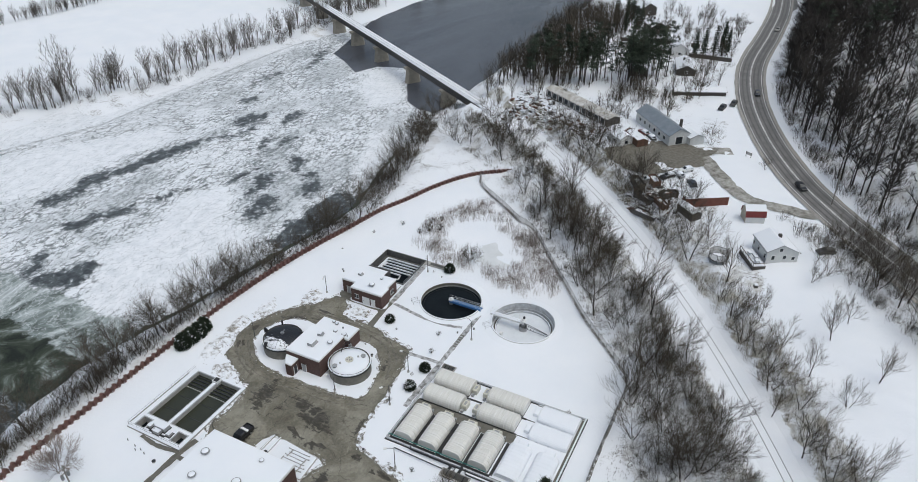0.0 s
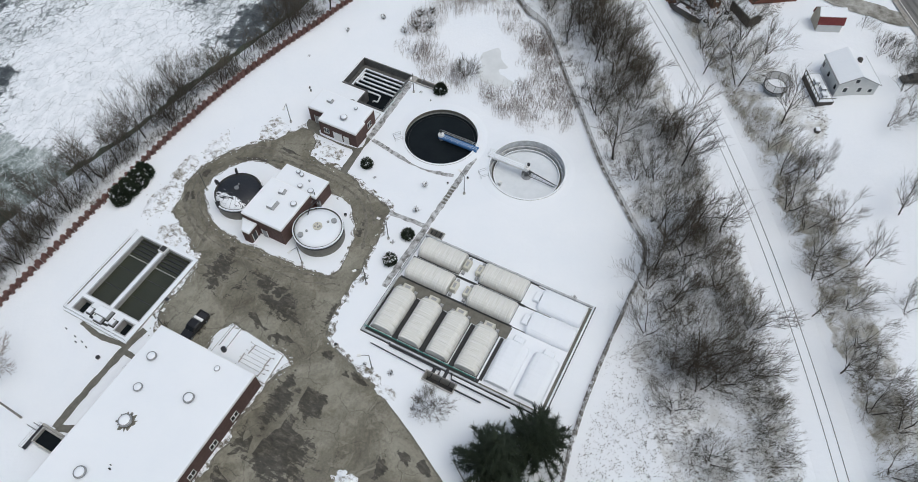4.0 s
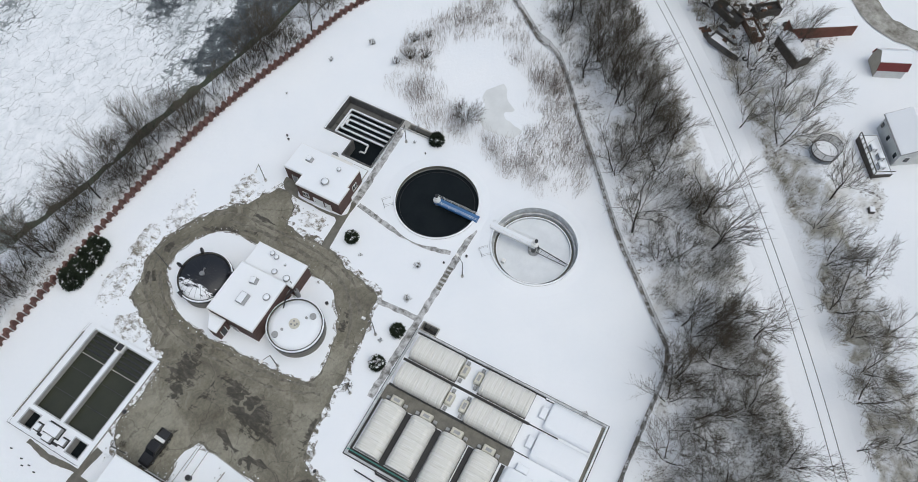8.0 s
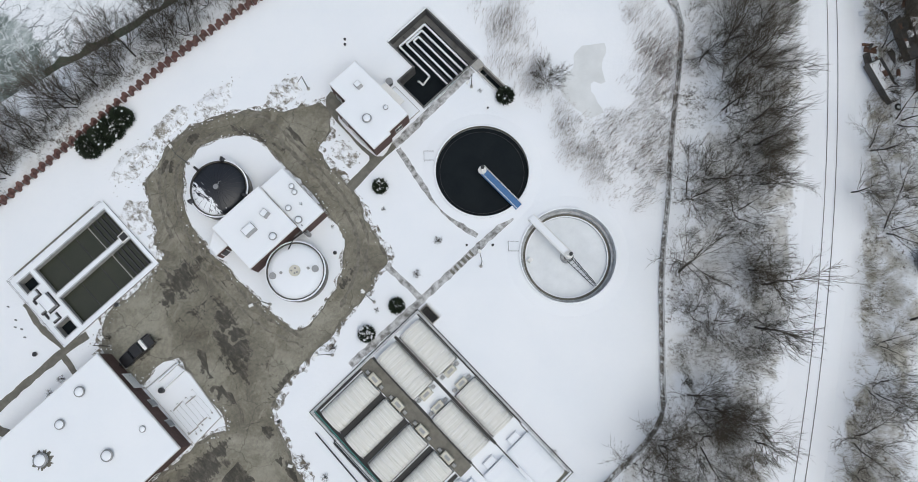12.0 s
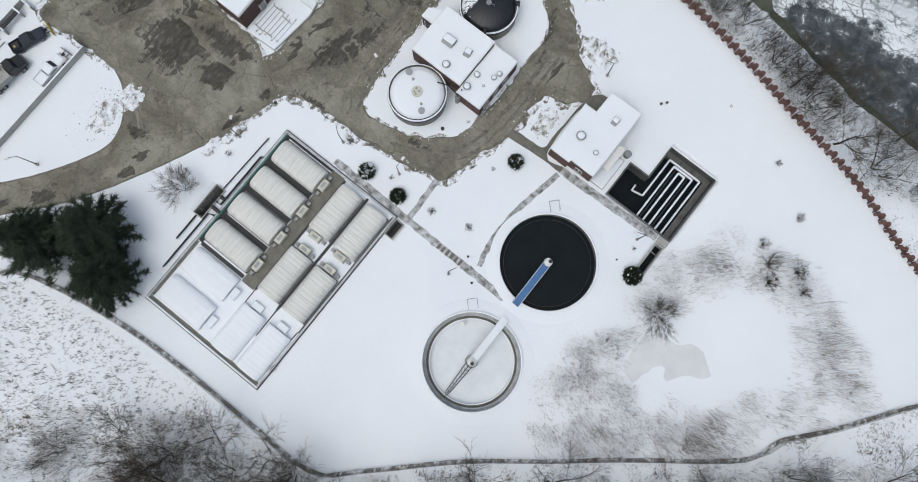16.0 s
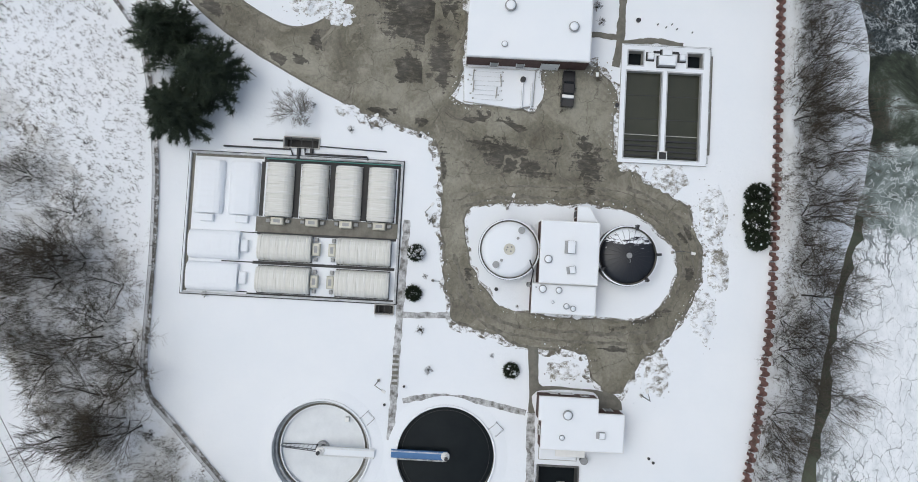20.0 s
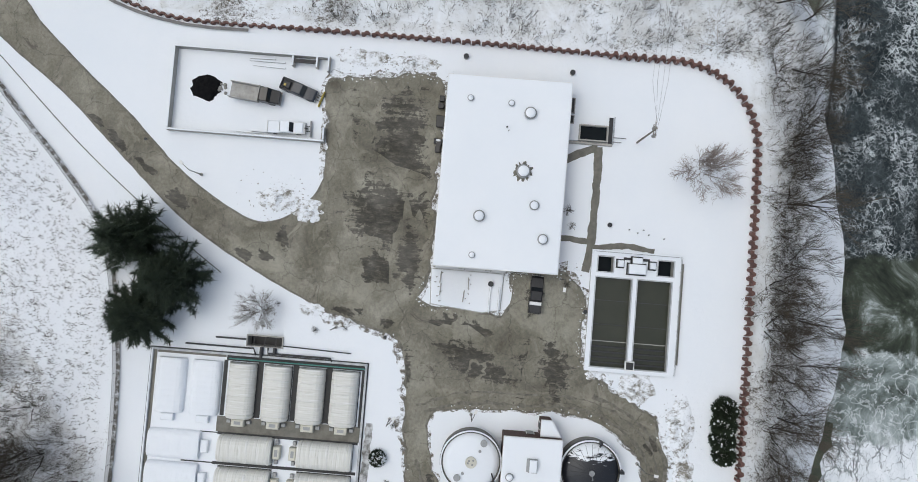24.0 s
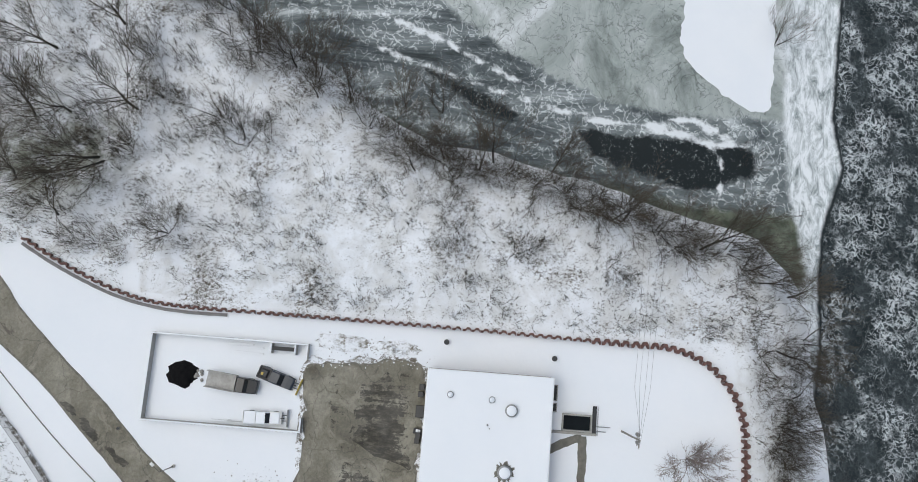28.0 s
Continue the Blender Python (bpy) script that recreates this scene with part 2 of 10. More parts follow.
def make_asphalt(name="wet_asphalt", worn=False):
    """Sandy wet asphalt; worn: dark crust where the patch's own depth and the grain say so."""
    m, nt, b = blank(name, 0.55)
    base = ramp_node(nt, noise_node(nt, 0.10, 10, 0.64, 0.4), [(0.34, (0.105, 0.094, 0.068)), (0.5, (0.195, 0.180, 0.137)), (0.64, (0.29, 0.275, 0.22))])
    grain = ramp_node(nt, noise_node(nt, 2.0, 9, 0.78), [(0.3, 0.6), (0.65, 1.12)])
    mul = nt.nodes.new("ShaderNodeMix")
    mul.data_type, mul.blend_type = "RGBA", "MULTIPLY"
    mul.inputs["Factor"].default_value = 1.0
    nt.links.new(base, mul.inputs[6])
    nt.links.new(grain, mul.inputs[7])
    out = mul.outputs[2]
    # faint cracks, dark mottling, sand smeared by tyres, packed slush
    crack = nt.nodes.new("ShaderNodeTexVoronoi")
    crack.voronoi_dimensions, crack.feature = "2D", "DISTANCE_TO_EDGE"
    crack.inputs["Scale"].default_value = 0.16
    wob = nt.nodes.new("ShaderNodeVectorMath")
    wob.operation = "MULTIPLY_ADD"
    geo = nt.nodes.new("ShaderNodeNewGeometry")
    ns = nt.nodes.new("ShaderNodeTexNoise")
    ns.inputs["Scale"].default_value, ns.inputs["Detail"].default_value = 0.6, 6
    nt.links.new(geo.outputs["Position"], ns.inputs["Vector"])
    nt.links.new(ns.outputs["Color"], wob.inputs[0])
    wob.inputs[1].default_value = (2.2, 2.2, 0)
    nt.links.new(geo.outputs["Position"], wob.inputs[2])
    nt.links.new(wob.outputs[0], crack.inputs["Vector"])
    out = mix_node(nt, ramp_node(nt, crack.outputs["Distance"], [(0.0, 0.6), (0.014, 0.0)]), out, (0.05, 0.043, 0.032))
    hole = ramp_node(nt, noise_node(nt, 0.26, 10, 0.74, 0.9), [(0.61, 0.0), (0.66, 0.8)])
    out = mix_node(nt, hole, out, (0.07, 0.058, 0.042))
    smear = ramp_node(nt, noise_node(nt, 0.2, 9, 0.66, 1.4), [(0.54, 0.0), (0.62, 0.5)])
    out = mix_node(nt, smear, out, (0.30, 0.282, 0.225))
    if worn:
        at = nt.nodes.new("ShaderNodeAttribute")
        at.attribute_name = "core"
        drag = noise_node(nt, 0.55, 9, 0.76, 0.5, (1.5, 0.22, 1), 3)
        chips = noise_node(nt, 0.8, 10, 0.76, 0.7)
        total = scaled(nt, at.outputs["Fac"], 0.70)
        for src in (drag, chips):
            add = nt.nodes.new("ShaderNodeMath")
            add.operation = "MULTIPLY_ADD"
            nt.links.new(src, add.inputs[0])
            add.inputs[1].default_value = 1.05
            nt.links.new(total, add.inputs[2])
            total = add.outputs[0]
        mask = ramp_node(nt, scaled(nt, total, 0.6), [(0.80, 0.0), (0.835, 0.92)])
        crust = ramp_node(nt, noise_node(nt, 1.2, 8, 0.78, 0.3, (1.3, 0.5, 1), 3), [(0.36, (0.016, 0.014, 0.011)), (0.52, (0.046, 0.041, 0.031)), (0.68, (0.14, 0.128, 0.10))])
        out = mix_node(nt, mask, out, crust)
    slush = ramp_node(nt, noise_node(nt, 0.9, 10, 0.76, 0.4), [(0.68, 0.0), (0.77, 0.45)])
    nt.links.new(mix_node(nt, slush, out, (0.46, 0.45, 0.42)), b.inputs["Base Color"])
    wet = ramp_node(nt, noise_node(nt, 0.22, 5), [(0.4, 0.42), (0.6, 0.8)])
    nt.links.new(wet, b.inputs["Roughness"])
    relief(nt, b, noise_node(nt, 3, 9, 0.75), 0.6, 0.06)
    return m


M = {}
M["snow"] = make_snow()
M["ground"] = make_ground_snow()
M["verge"] = make_scrub("dirty_verge_snow", 0.515, 0.62, (0.17, 0.148, 0.115), 1.1)
M["asphalt"] = make_asphalt()
M["concrete"] = material("weathered_concrete", (0.30, 0.29, 0.27), (0.46, 0.45, 0.42), 0.9, 0.85, 0, 0.3, 10)
# wet concrete, also the tone that paints shade on digester walls and the pad
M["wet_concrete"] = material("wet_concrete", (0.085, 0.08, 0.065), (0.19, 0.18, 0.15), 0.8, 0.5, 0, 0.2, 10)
M["path"] = material("cleared_path", (0.13, 0.125, 0.115), (0.60, 0.605, 0.615), 0.9, 0.7, 0, 0.3, 8, 0.26)
# near black for dark parts, and for shade painted round the contactor covers
M["dark"] = material("dark_parts_and_shade", (0.02, 0.02, 0.022), (0.035, 0.035, 0.035), 1.0, 0.6)
M["black"] = material("black_rubber", (0.016, 0.017, 0.02), (0.03, 0.03, 0.034), 1.5, 0.5)
M["steel"] = material("galvanised_steel", (0.21, 0.215, 0.22), (0.34, 0.345, 0.35), 3, 0.5, 0.5)
M["grey"] = material("grey_paint", (0.28, 0.29, 0.29), (0.38, 0.38, 0.38), 2, 0.6)
M["blue"] = material("blue_paint", (0.04, 0.13, 0.31), (0.07, 0.19, 0.40), 1.5, 0.45)
M["cream"] = material("cream_fibreglass", (0.50, 0.48, 0.40), (0.66, 0.64, 0.56), 0.7, 0.5, 0, 0.15, 5, 0.4, vary=0.06)
M["white"] = material("white_paint", (0.72, 0.72, 0.70), (0.82, 0.82, 0.81), 1.2, 0.55)
M["teal"] = material("teal_paint", (0.03, 0.17, 0.15), (0.05, 0.23, 0.20), 2, 0.5)

# ---- the lie of the land ----
SHORE = np.array([(-103, 67), (-97, 73), (-89, 76), (-76, 77), (-57, 81), (-44, 82), (-30, 79.6), (-13, 75.8), (5, 74), (13, 72.5), (32, 69), (45, 68), (65, 72), (90, 78), (115, 84), (133, 82), (207, 82), (322, 84), (3000, 120)], float)
CREEK = np.array([(-400, -480), (-160, -55), (-138, -24), (-129, -10), (-120, 3), (-115, 13), (-114, 24), (-111, 35), (-109, 45), (-105, 56.5), (-103, 67)], float)
FAR = np.array([(-3000, 900), (-400, 380), (-100, 285), (0, 245), (40, 231), (75, 208), (100, 201), (157, 198), (208, 195), (237, 191), (276, 182), (400, 165), (3000, 150)], float)
HWY = np.array([(-600, -560), (-120, -215), (-60, -168), (0, -122), (30, -100), (50, -86), (64, -76), (81, -64), (100, -52.8), (128, -41.4), (163, -32), (203, -27), (252, -28), (300, -28), (360, -24), (700, 30), (3000, 300)], float)
RIVER_Z, RAIL_Z = -5.0, 5.1


def rail_w(u):
    u = np.asarray(u, float)
    mid = np.clip(u, -60, 150)
    over = np.clip((u - 85) / 45, 0, 1)
    return 0.00125 * mid**2 - 0.0614 * mid - 45.6 + (u - mid) * (0.0025 * mid - 0.0614) + 3.2 * over * over * (3 - 2 * over)


def rail_at(u, side=0.0):
    """A place on the railway's centre line, u metres along it, and side metres towards the plant."""
    w = float(rail_w(u))
    k = float((rail_w(u + 0.5) - rail_w(u - 0.5)))
    n = math.hypot(1, k)
    u2, w2 = u - side * k / n, w + side / n
    return Vector((0.78 * u2 - 0.626 * w2, 0.626 * u2 + 0.78 * w2))


def step_between(t, a, b):
    s = np.clip((t - a) / (b - a), 0, 1)
    return s * s * (3 - 2 * s)


def land(x, y):
    """The height of the ground."""
    x, y = np.asarray(x, float), np.asarray(y, float)
    u, w = 0.78 * x + 0.626 * y, -0.626 * x + 0.78 * y
    r = w - rail_w(u)
    # railway bank, the yards behind it and the wooded hill past the highway
    yard = 5.0 + 3.0 * step_between(-r, 5.5, 12) + 1.0 * step_between(-r, 15, 28)
    base = np.where(r > 0, 5.0 * (1 - step_between(r, 4.2, 19.5)), yard)
    hy = np.interp(x, HWY[:, 0], HWY[:, 1])
    past = np.maximum(0, (hy - y) * 0.85 - 7)
    base = base + np.where(r < -12, np.minimum(past * 0.32, 60) * step_between(past, 0, 12), 0)
    # river bank, creek bank and the far shore
    ds = np.where(x > -103, np.interp(x, SHORE[:, 0], SHORE[:, 1]) - y, 99.0)
    dc = np.where(y < 67, x - np.interp(y, CREEK[:, 1], CREEK[:, 0]), 99.0)
    dc = np.where((y >= 67) & (x <= -103), -np.hypot(x + 103, y - 67), dc)
    d = np.minimum(ds, dc)
    bank = -5.0 + 3.6 * step_between(d, -1, 7) + 1.4 * step_between(d, 7, 13) + np.minimum(d, 0) * 0.35
    bank = np.maximum(bank, -9) + np.maximum(0, d - 13) * 0.8
    far = y - np.interp(x, FAR[:, 0], FAR[:, 1])
    shelf = np.where(far > -20, -5.4 + 2.6 * step_between(far, -2, 9) + np.clip(far - 9, 0, 400) * 0.01, -9)
    return np.maximum(np.minimum(base, bank), shelf)


def land_at(x, y):
    return float(land(x, y))


# basins that reach below the ground: x0, y0, x1, y1
PITS = [(14.55, 36.0, 23.1, 42.1), (11.0, 29.75, 23.1, 36.01), (21.55, 22.9, 23.0, 28.4), (-50.0, 40.6, -36.4, 46.1), (-50.0, 47.0, -36.4, 52.2),
        (-53.2, 40.75, -50.9, 43.1), (-53.2, 49.95, -50.9, 52.35), (-36.9, -11.8, -35.2, -6.3), (-11.85, 3.75, -10.35, 6.65), (-73.1, 36.4, -70.8, 40.7)]
CLARIFIERS = [(10.45, 15.75), (10.6, -3.15)]
CLARIFIER_R = 7.65
POND = [(44, 32.5), (35, 31), (31, 24), (27.5, 15), (28, 8.5), (34, 9), (42, 14), (50, 23)]

# red sheet-pile wall round the river and creek sides, and the chain-link fence on the railway's side
WALL = [(-93.3, -49.5), (-89.7, -42.4), (-86.2, -33.4), (-84.7, -25), (-84.6, -10), (-84.6, 18), (-84.3, 45), (-84.2, 52), (-82.6, 57.2), (-79.5, 61), (-75.5, 63.2), (-70, 64),
        (-50, 64.2), (-30, 64.3), (-12, 64), (3, 62.6), (16, 60.4), (27, 57.8), (40, 55), (50, 51.2), (60, 48), (69, 43.8), (76, 38.5), (82.5, 29.5)]
FENCE = [(-88, -66), (-71.6, -53), (-60.6, -42.8), (-52.2, -35.8), (-48.5, -34.2), (-39.5, -32.2), (-29.6, -31.0), (-18.9, -30.6), (-9.9, -30.6), (2, -30.2), (8, -25.4), (18.7, -15.2), (28.3, -7.6), (36.3, -1), (50.5, 10.2), (53.5, 16), (58.5, 22), (68, 34.5), (75.5, 38.5)]


def side_of(line, x, y):
    """The distance from an open line of points."""
    best = np.full(np.shape(x), 1e9)
    for (ax, ay), (bx, by) in zip(line[:-1], line[1:]):
        dx, dy = bx - ax, by - ay
        t = np.clip(((x - ax) * dx + (y - ay) * dy) / (dx * dx + dy * dy), 0, 1)
        best = np.minimum(best, np.hypot(x - ax - t * dx, y - ay - t * dy))
    return best


def inside(poly, x, y):
    hit = np.zeros(np.shape(x), bool)
    for (ax, ay), (bx, by) in zip(poly, poly[1:] + poly[:1]):
        if ay != by:
            hit ^= ((ay > y) != (by > y)) & (x < (bx - ax) * (y - ay) / (by - ay) + ax)
    return hit


PLANT = WALL + FENCE[::-1]


def grid_lines(lo, hi, fine_lo, fine_hi, step, extra):
    out = list(np.arange(fine_lo, fine_hi, step))
    s, v = step, fine_lo
    while v > lo:
        s *= 1.22
        v -= s
        out.append(v)
    s, v = step, fine_hi
    while v < hi:
        s *= 1.22
        v += s
        out.append(v)
    return np.array(sorted(set(np.round(out + extra, 3))))


def make_ground():
    ex = [c + d for p in PITS for c in (p[0], p[2]) for d in (-0.02, 0.02)]
    ey = [c + d for p in PITS for c in (p[1], p[3]) for d in (-0.02, 0.02)]
    ex += list(np.arange(2, 19.1, 0.5))
    ey += list(np.arange(-12, 24.1, 0.5))
    xs, ys = grid_lines(-3000, 3000, -160, 190, 1.6, ex), grid_lines(-3000, 3000, -110, 110, 1.6, ey)
    X, Y = np.meshgrid(xs, ys)
    Z = land(X, Y)
    plant = inside(PLANT, X, Y)
    on_track = np.abs(-0.626 * X + 0.78 * Y - rail_w(0.78 * X + 0.626 * Y)) < 5.5
    rough = np.array([noise.noise(Vector((a * 0.09, b * 0.09, 0))) + 0.5 * noise.noise(Vector((a * 0.3, b * 0.3, 3))) for a, b in zip(X.ravel(), Y.ravel())]).reshape(X.shape)
    Z = Z - np.where(on_track, 0.12, 0.0) + np.where(plant, 0.0, np.where(on_track, 0.03, 0.35)) * rough * (np.abs(X) < 260) * np.where(side_of(WALL, X, Y) < 3, 0.2, 1) * np.where((side_of(HWY.tolist(), X, Y) < 8) | (side_of([(77, -58), (78, -44), (93, -30), (98, -14), (96, 8)], X, Y) < 6), 0.15, 1)
    for x0, y0, x1, y1 in PITS:
        Z[(X > x0) & (X < x1) & (Y > y0) & (Y < y1)] = -4.5
    for cx, cy in CLARIFIERS:
        Z[np.hypot(X - cx, Y - cy) < CLARIFIER_R + 0.5] = -5.5
    nx, ny = len(xs), len(ys)
    b = Build()
    b.v = list(zip(X.ravel().tolist(), Y.ravel().tolist(), Z.ravel().tolist()))
    i = (np.arange(ny - 1)[:, None] * nx + np.arange(nx - 1)).ravel()
    b.f = [tuple(q) for q in np.stack([i, i + 1, i + nx + 1, i + nx], 1).tolist()]
    me = b.mesh("ground", M["ground"], smooth=True)
    u, w = 0.78 * X + 0.626 * Y, -0.626 * X + 0.78 * Y
    r = w - rail_w(u) + np.where(np.abs(w - rail_w(u)) > 5.5, 2.6, 0.8) * rough
    hy = np.interp(X, HWY[:, 0], HWY[:, 1])
    cover = np.full(X.shape, 0.5)
    cover[(X < -86) & (Y < 70)] = 0.65
    cover[(X < -95) & (Y < -18)] = 0.62
    cover[(r > 20) & (X > -90) & (Y < -30)] = 0.42
    cover[(r >= 4.8) & (r < 19.5)] = 0.66
    cover[(r >= 4.8) & (r < 24) & (u > -60) & (u < -12)] = 0.66
    cover[(r >= 4.8) & (r < 10.5)] = 0.72
    cover[(r < -5.5) & (r > -11.5)] = 0.85
    cover[(r <= -11.5) & (r > -19) & (u > -5) & (u < 95)] = 0.7
    cover[(r <= -11.5) & (Y > hy - 8) & ~((r > -19) & (u > -5) & (u < 95))] = 0.12
    cover[(r <= -11.5) & (X > 15) & (X < 74) & (Y > hy + 6) & (Y < hy + 18)] = 0.6
    cover[(r <= -11.5) & (X > 84) & (X < 135) & (Y > -30) & (Y < 34)] = 0.5
    cover[(r <= -11.5) & (X > 126) & (X < 270) & (Y > -18) & (Y < 80)] = 0.42
    cover[(r <= -8) & (X > 58) & (X < 75) & (Y > -36) & (Y < 0)] = 0.62
    cover[(r <= -11.5) & (Y <= hy - 12)] = 0.68
    cover[(Y > 62) & (Y < 100) & (X > -103)] = 0.63
    cover[(Y > 73.5 + 1.5 * rough) & (Y < 90) & (X > -75) & (X < -20)] = 0.2
    cover[Y > np.interp(X, FAR[:, 0], FAR[:, 1]) + 18] = 0.1
    cover[(r < 4.8) & (r > -5.5)] = 0.08
    cover[plant] = 0.0
    scrubby = inside([(24, 27), (30, 37), (42, 40), (60, 30), (60, 22), (48, 8), (34, -5), (25, 2), (24, 12)], X, Y) & ~inside(POND, X, Y) & plant
    cover[scrubby] = 0.12
    mossy = np.clip(1.3 - np.hypot((X + 108) / 11, (Y + 49) / 11) + 0.6 * rough, 0, 1) * ~plant
    at = me.attributes.new("moss", "FLOAT", "POINT")
    at.data.foreach_set("value", mossy.ravel().astype(np.float32))
    at = me.attributes.new("cover", "FLOAT", "POINT")
    at.data.foreach_set("value", cover.ravel().astype(np.float32))
    return tagged(new("ground", me), "snow-covered ground with dry brush poking through", "ground", "", "structure")


make_ground()


# ---- river ----
def field(poly, x, y):
    """The distance from a closed outline: positive within, negative outside."""
    d = side_of(poly + poly[:1], x, y)
    return np.where(inside(poly, x, y), d, -d)


def blob(x, y, cx, cy, rx, ry, turn=0.0):
    c, s = math.cos(radians(turn)), math.sin(radians(turn))
    u, v = (x - cx) * c + (y - cy) * s, -(x - cx) * s + (y - cy) * c
    return (1 - np.hypot(u / rx, v / ry)) * min(rx, ry)


def river_zones(x, y):
    """The reaches of the river: metres inside each kind of ice or water, and how broken the white ice is."""
    z = {}
    # long dark leads between the floes, and thin grey ice under the bank
    long_lead = [(5, 156.3), (14, 156.6), (23, 157.6), (32, 155), (41, 153.2), (50, 152), (60, 150)]
    lead = 3.2 - side_of(long_lead, x, y)
    for line, w in (([(60, 150), (72, 140.7), (82, 139)], 1.0), ([(-2, 137), (5, 135.4), (10, 132.7)], 2.6), ([(10, 132.7), (24, 128), (34, 121)], 0.9), ([(-30, 123), (-24, 120), (-16, 114)], 2.6),
                    ([(40, 116), (58, 113)], 0.8), ([(-40, 118), (-18, 130)], 1.6), ([(84, 141), (100, 146)], 0.8), ([(62, 121), (80, 119)], 0.9)):
        lead = np.maximum(lead, w - side_of(line, x, y))
    for cx, cy, rx, ry, turn in ((47, 105.7, 7.5, 4.0, 20), (34, 95, 7, 4, 10), (50.4, 88, 5, 3, 30), (65, 105, 5, 2.4, 25), (86, 147, 6, 3.4, 20), (97, 132.6, 4, 2.4, 20), (58, 95, 3.5, 2.4, 0),
                                 (26, 74, 9, 7, 0), (41, 73, 12, 8, -6), (-22, 117, 8, 4, -40), (104, 160, 6, 2, 10), (130, 172, 5, 2, 0), (72, 126, 4, 2, 20), (166, 170, 12, 3, 20)):
        lead = np.maximum(lead, blob(x, y, cx, cy, rx, ry, turn))
    z["lead"] = lead
    # smooth drifted snow on the ice
    crack = np.interp(x, [-60, 22, 57, 95, 144, 174, 197, 260], [240, 207, 194, 195, 195, 193.6, 187, 180])
    smooth = y - crack
    for poly in ([(18, 202), (67, 172), (63, 156), (46, 161.5), (9, 163), (-8, 172), (-20, 190)], [(98, 97), (108, 79), (91, 69), (72, 73), (60, 77), (72, 86)], [(137, 129), (160, 138), (170, 123), (134, 102), (120, 110)]):
        smooth = np.maximum(smooth, field(poly, x, y))
    smooth = np.maximum(smooth, blob(x, y, -2, 97, 26, 20))
    z["smooth"] = np.maximum(smooth, blob(x, y, 24, 112, 17, 10, 10))
    z["crack"] = 0.7 - np.abs(y - crack - 0.5)
    pack = 0.62 + 0.5 * np.exp(-np.maximum(0, -lead) / 7.0)
    z["pack"] = pack * np.clip(1 - (z["smooth"] + 3) / 7, 0.12, 1)
    z["slush"] = -57.0 - x
    z["hole"] = blob(x, y, -62, 97, 8, 5, 10)
    z["olive"] = -40.5 - x
    z["mist"] = -27.0 - x
    # open water above the bridge
    z["open"] = field([(126, 60), (127, 92), (133, 100.5), (170, 122.5), (166, 136), (154, 141), (166, 156), (173, 167), (200, 174), (235, 184), (330, 196), (900, 300), (1600, 300), (1600, -400), (126, -400)], x, y)
    # the creek: pale ice, black water with crumbs of ice, ridges of snow, an olive margin
    z["creek"] = np.interp(x, [-2000, -146, -124, -111, -98, -93, -88], [72, 71.5, 71.7, 72.6, 75.5, 74, 40]) - y
    z["pale"] = np.interp(y, [-60, 10.8, 23.5, 34, 44, 53, 67], [-190, -140.7, -133.2, -127.7, -124.3, -123.5, -123.6]) - x
    z["black"] = np.maximum(field([(-119.3, 36), (-119.3, 53.1), (-118.6, 67), (-113.9, 67), (-109.8, 56.4), (-113.5, 43.6)], x, y), field([(-130, 8), (-125.6, 18.1), (-121, 29), (-119.5, 26.5), (-123.2, 17)], x, y))
    ridge = np.full(np.shape(x), -99.0)
    for line, w in (([(-122.5, 34.2), (-121.4, 40.2), (-120, 54.1), (-118.6, 60), (-119.5, 67.8)], 0.5), ([(-121.1, 49.1), (-122.9, 56), (-120.1, 62)], 0.45), ([(-131.5, 2), (-126, 20), (-122.5, 34)], 0.3), ([(-119, 60), (-113, 62), (-108, 60)], 0.3), ([(-138, 1), (-133, 14), (-127, 27)], 0.4)):
        ridge = np.maximum(ridge, w - side_of(line, x, y))
    z["ridge"] = ridge
    bank = np.interp(y, CREEK[:, 1], CREEK[:, 0]) - x
    z["margin"] = np.minimum(np.clip((y - 40) / 6.0, 0, 4.6) - bank, -94.0 - x)
    z["shelf"] = np.interp(x, [-2000, -146, -125, -116, -105, -97, -86, -70], [81, 81, 79.6, 81.2, 77.8, 77.3, 77.4, 76]) - y
    return z


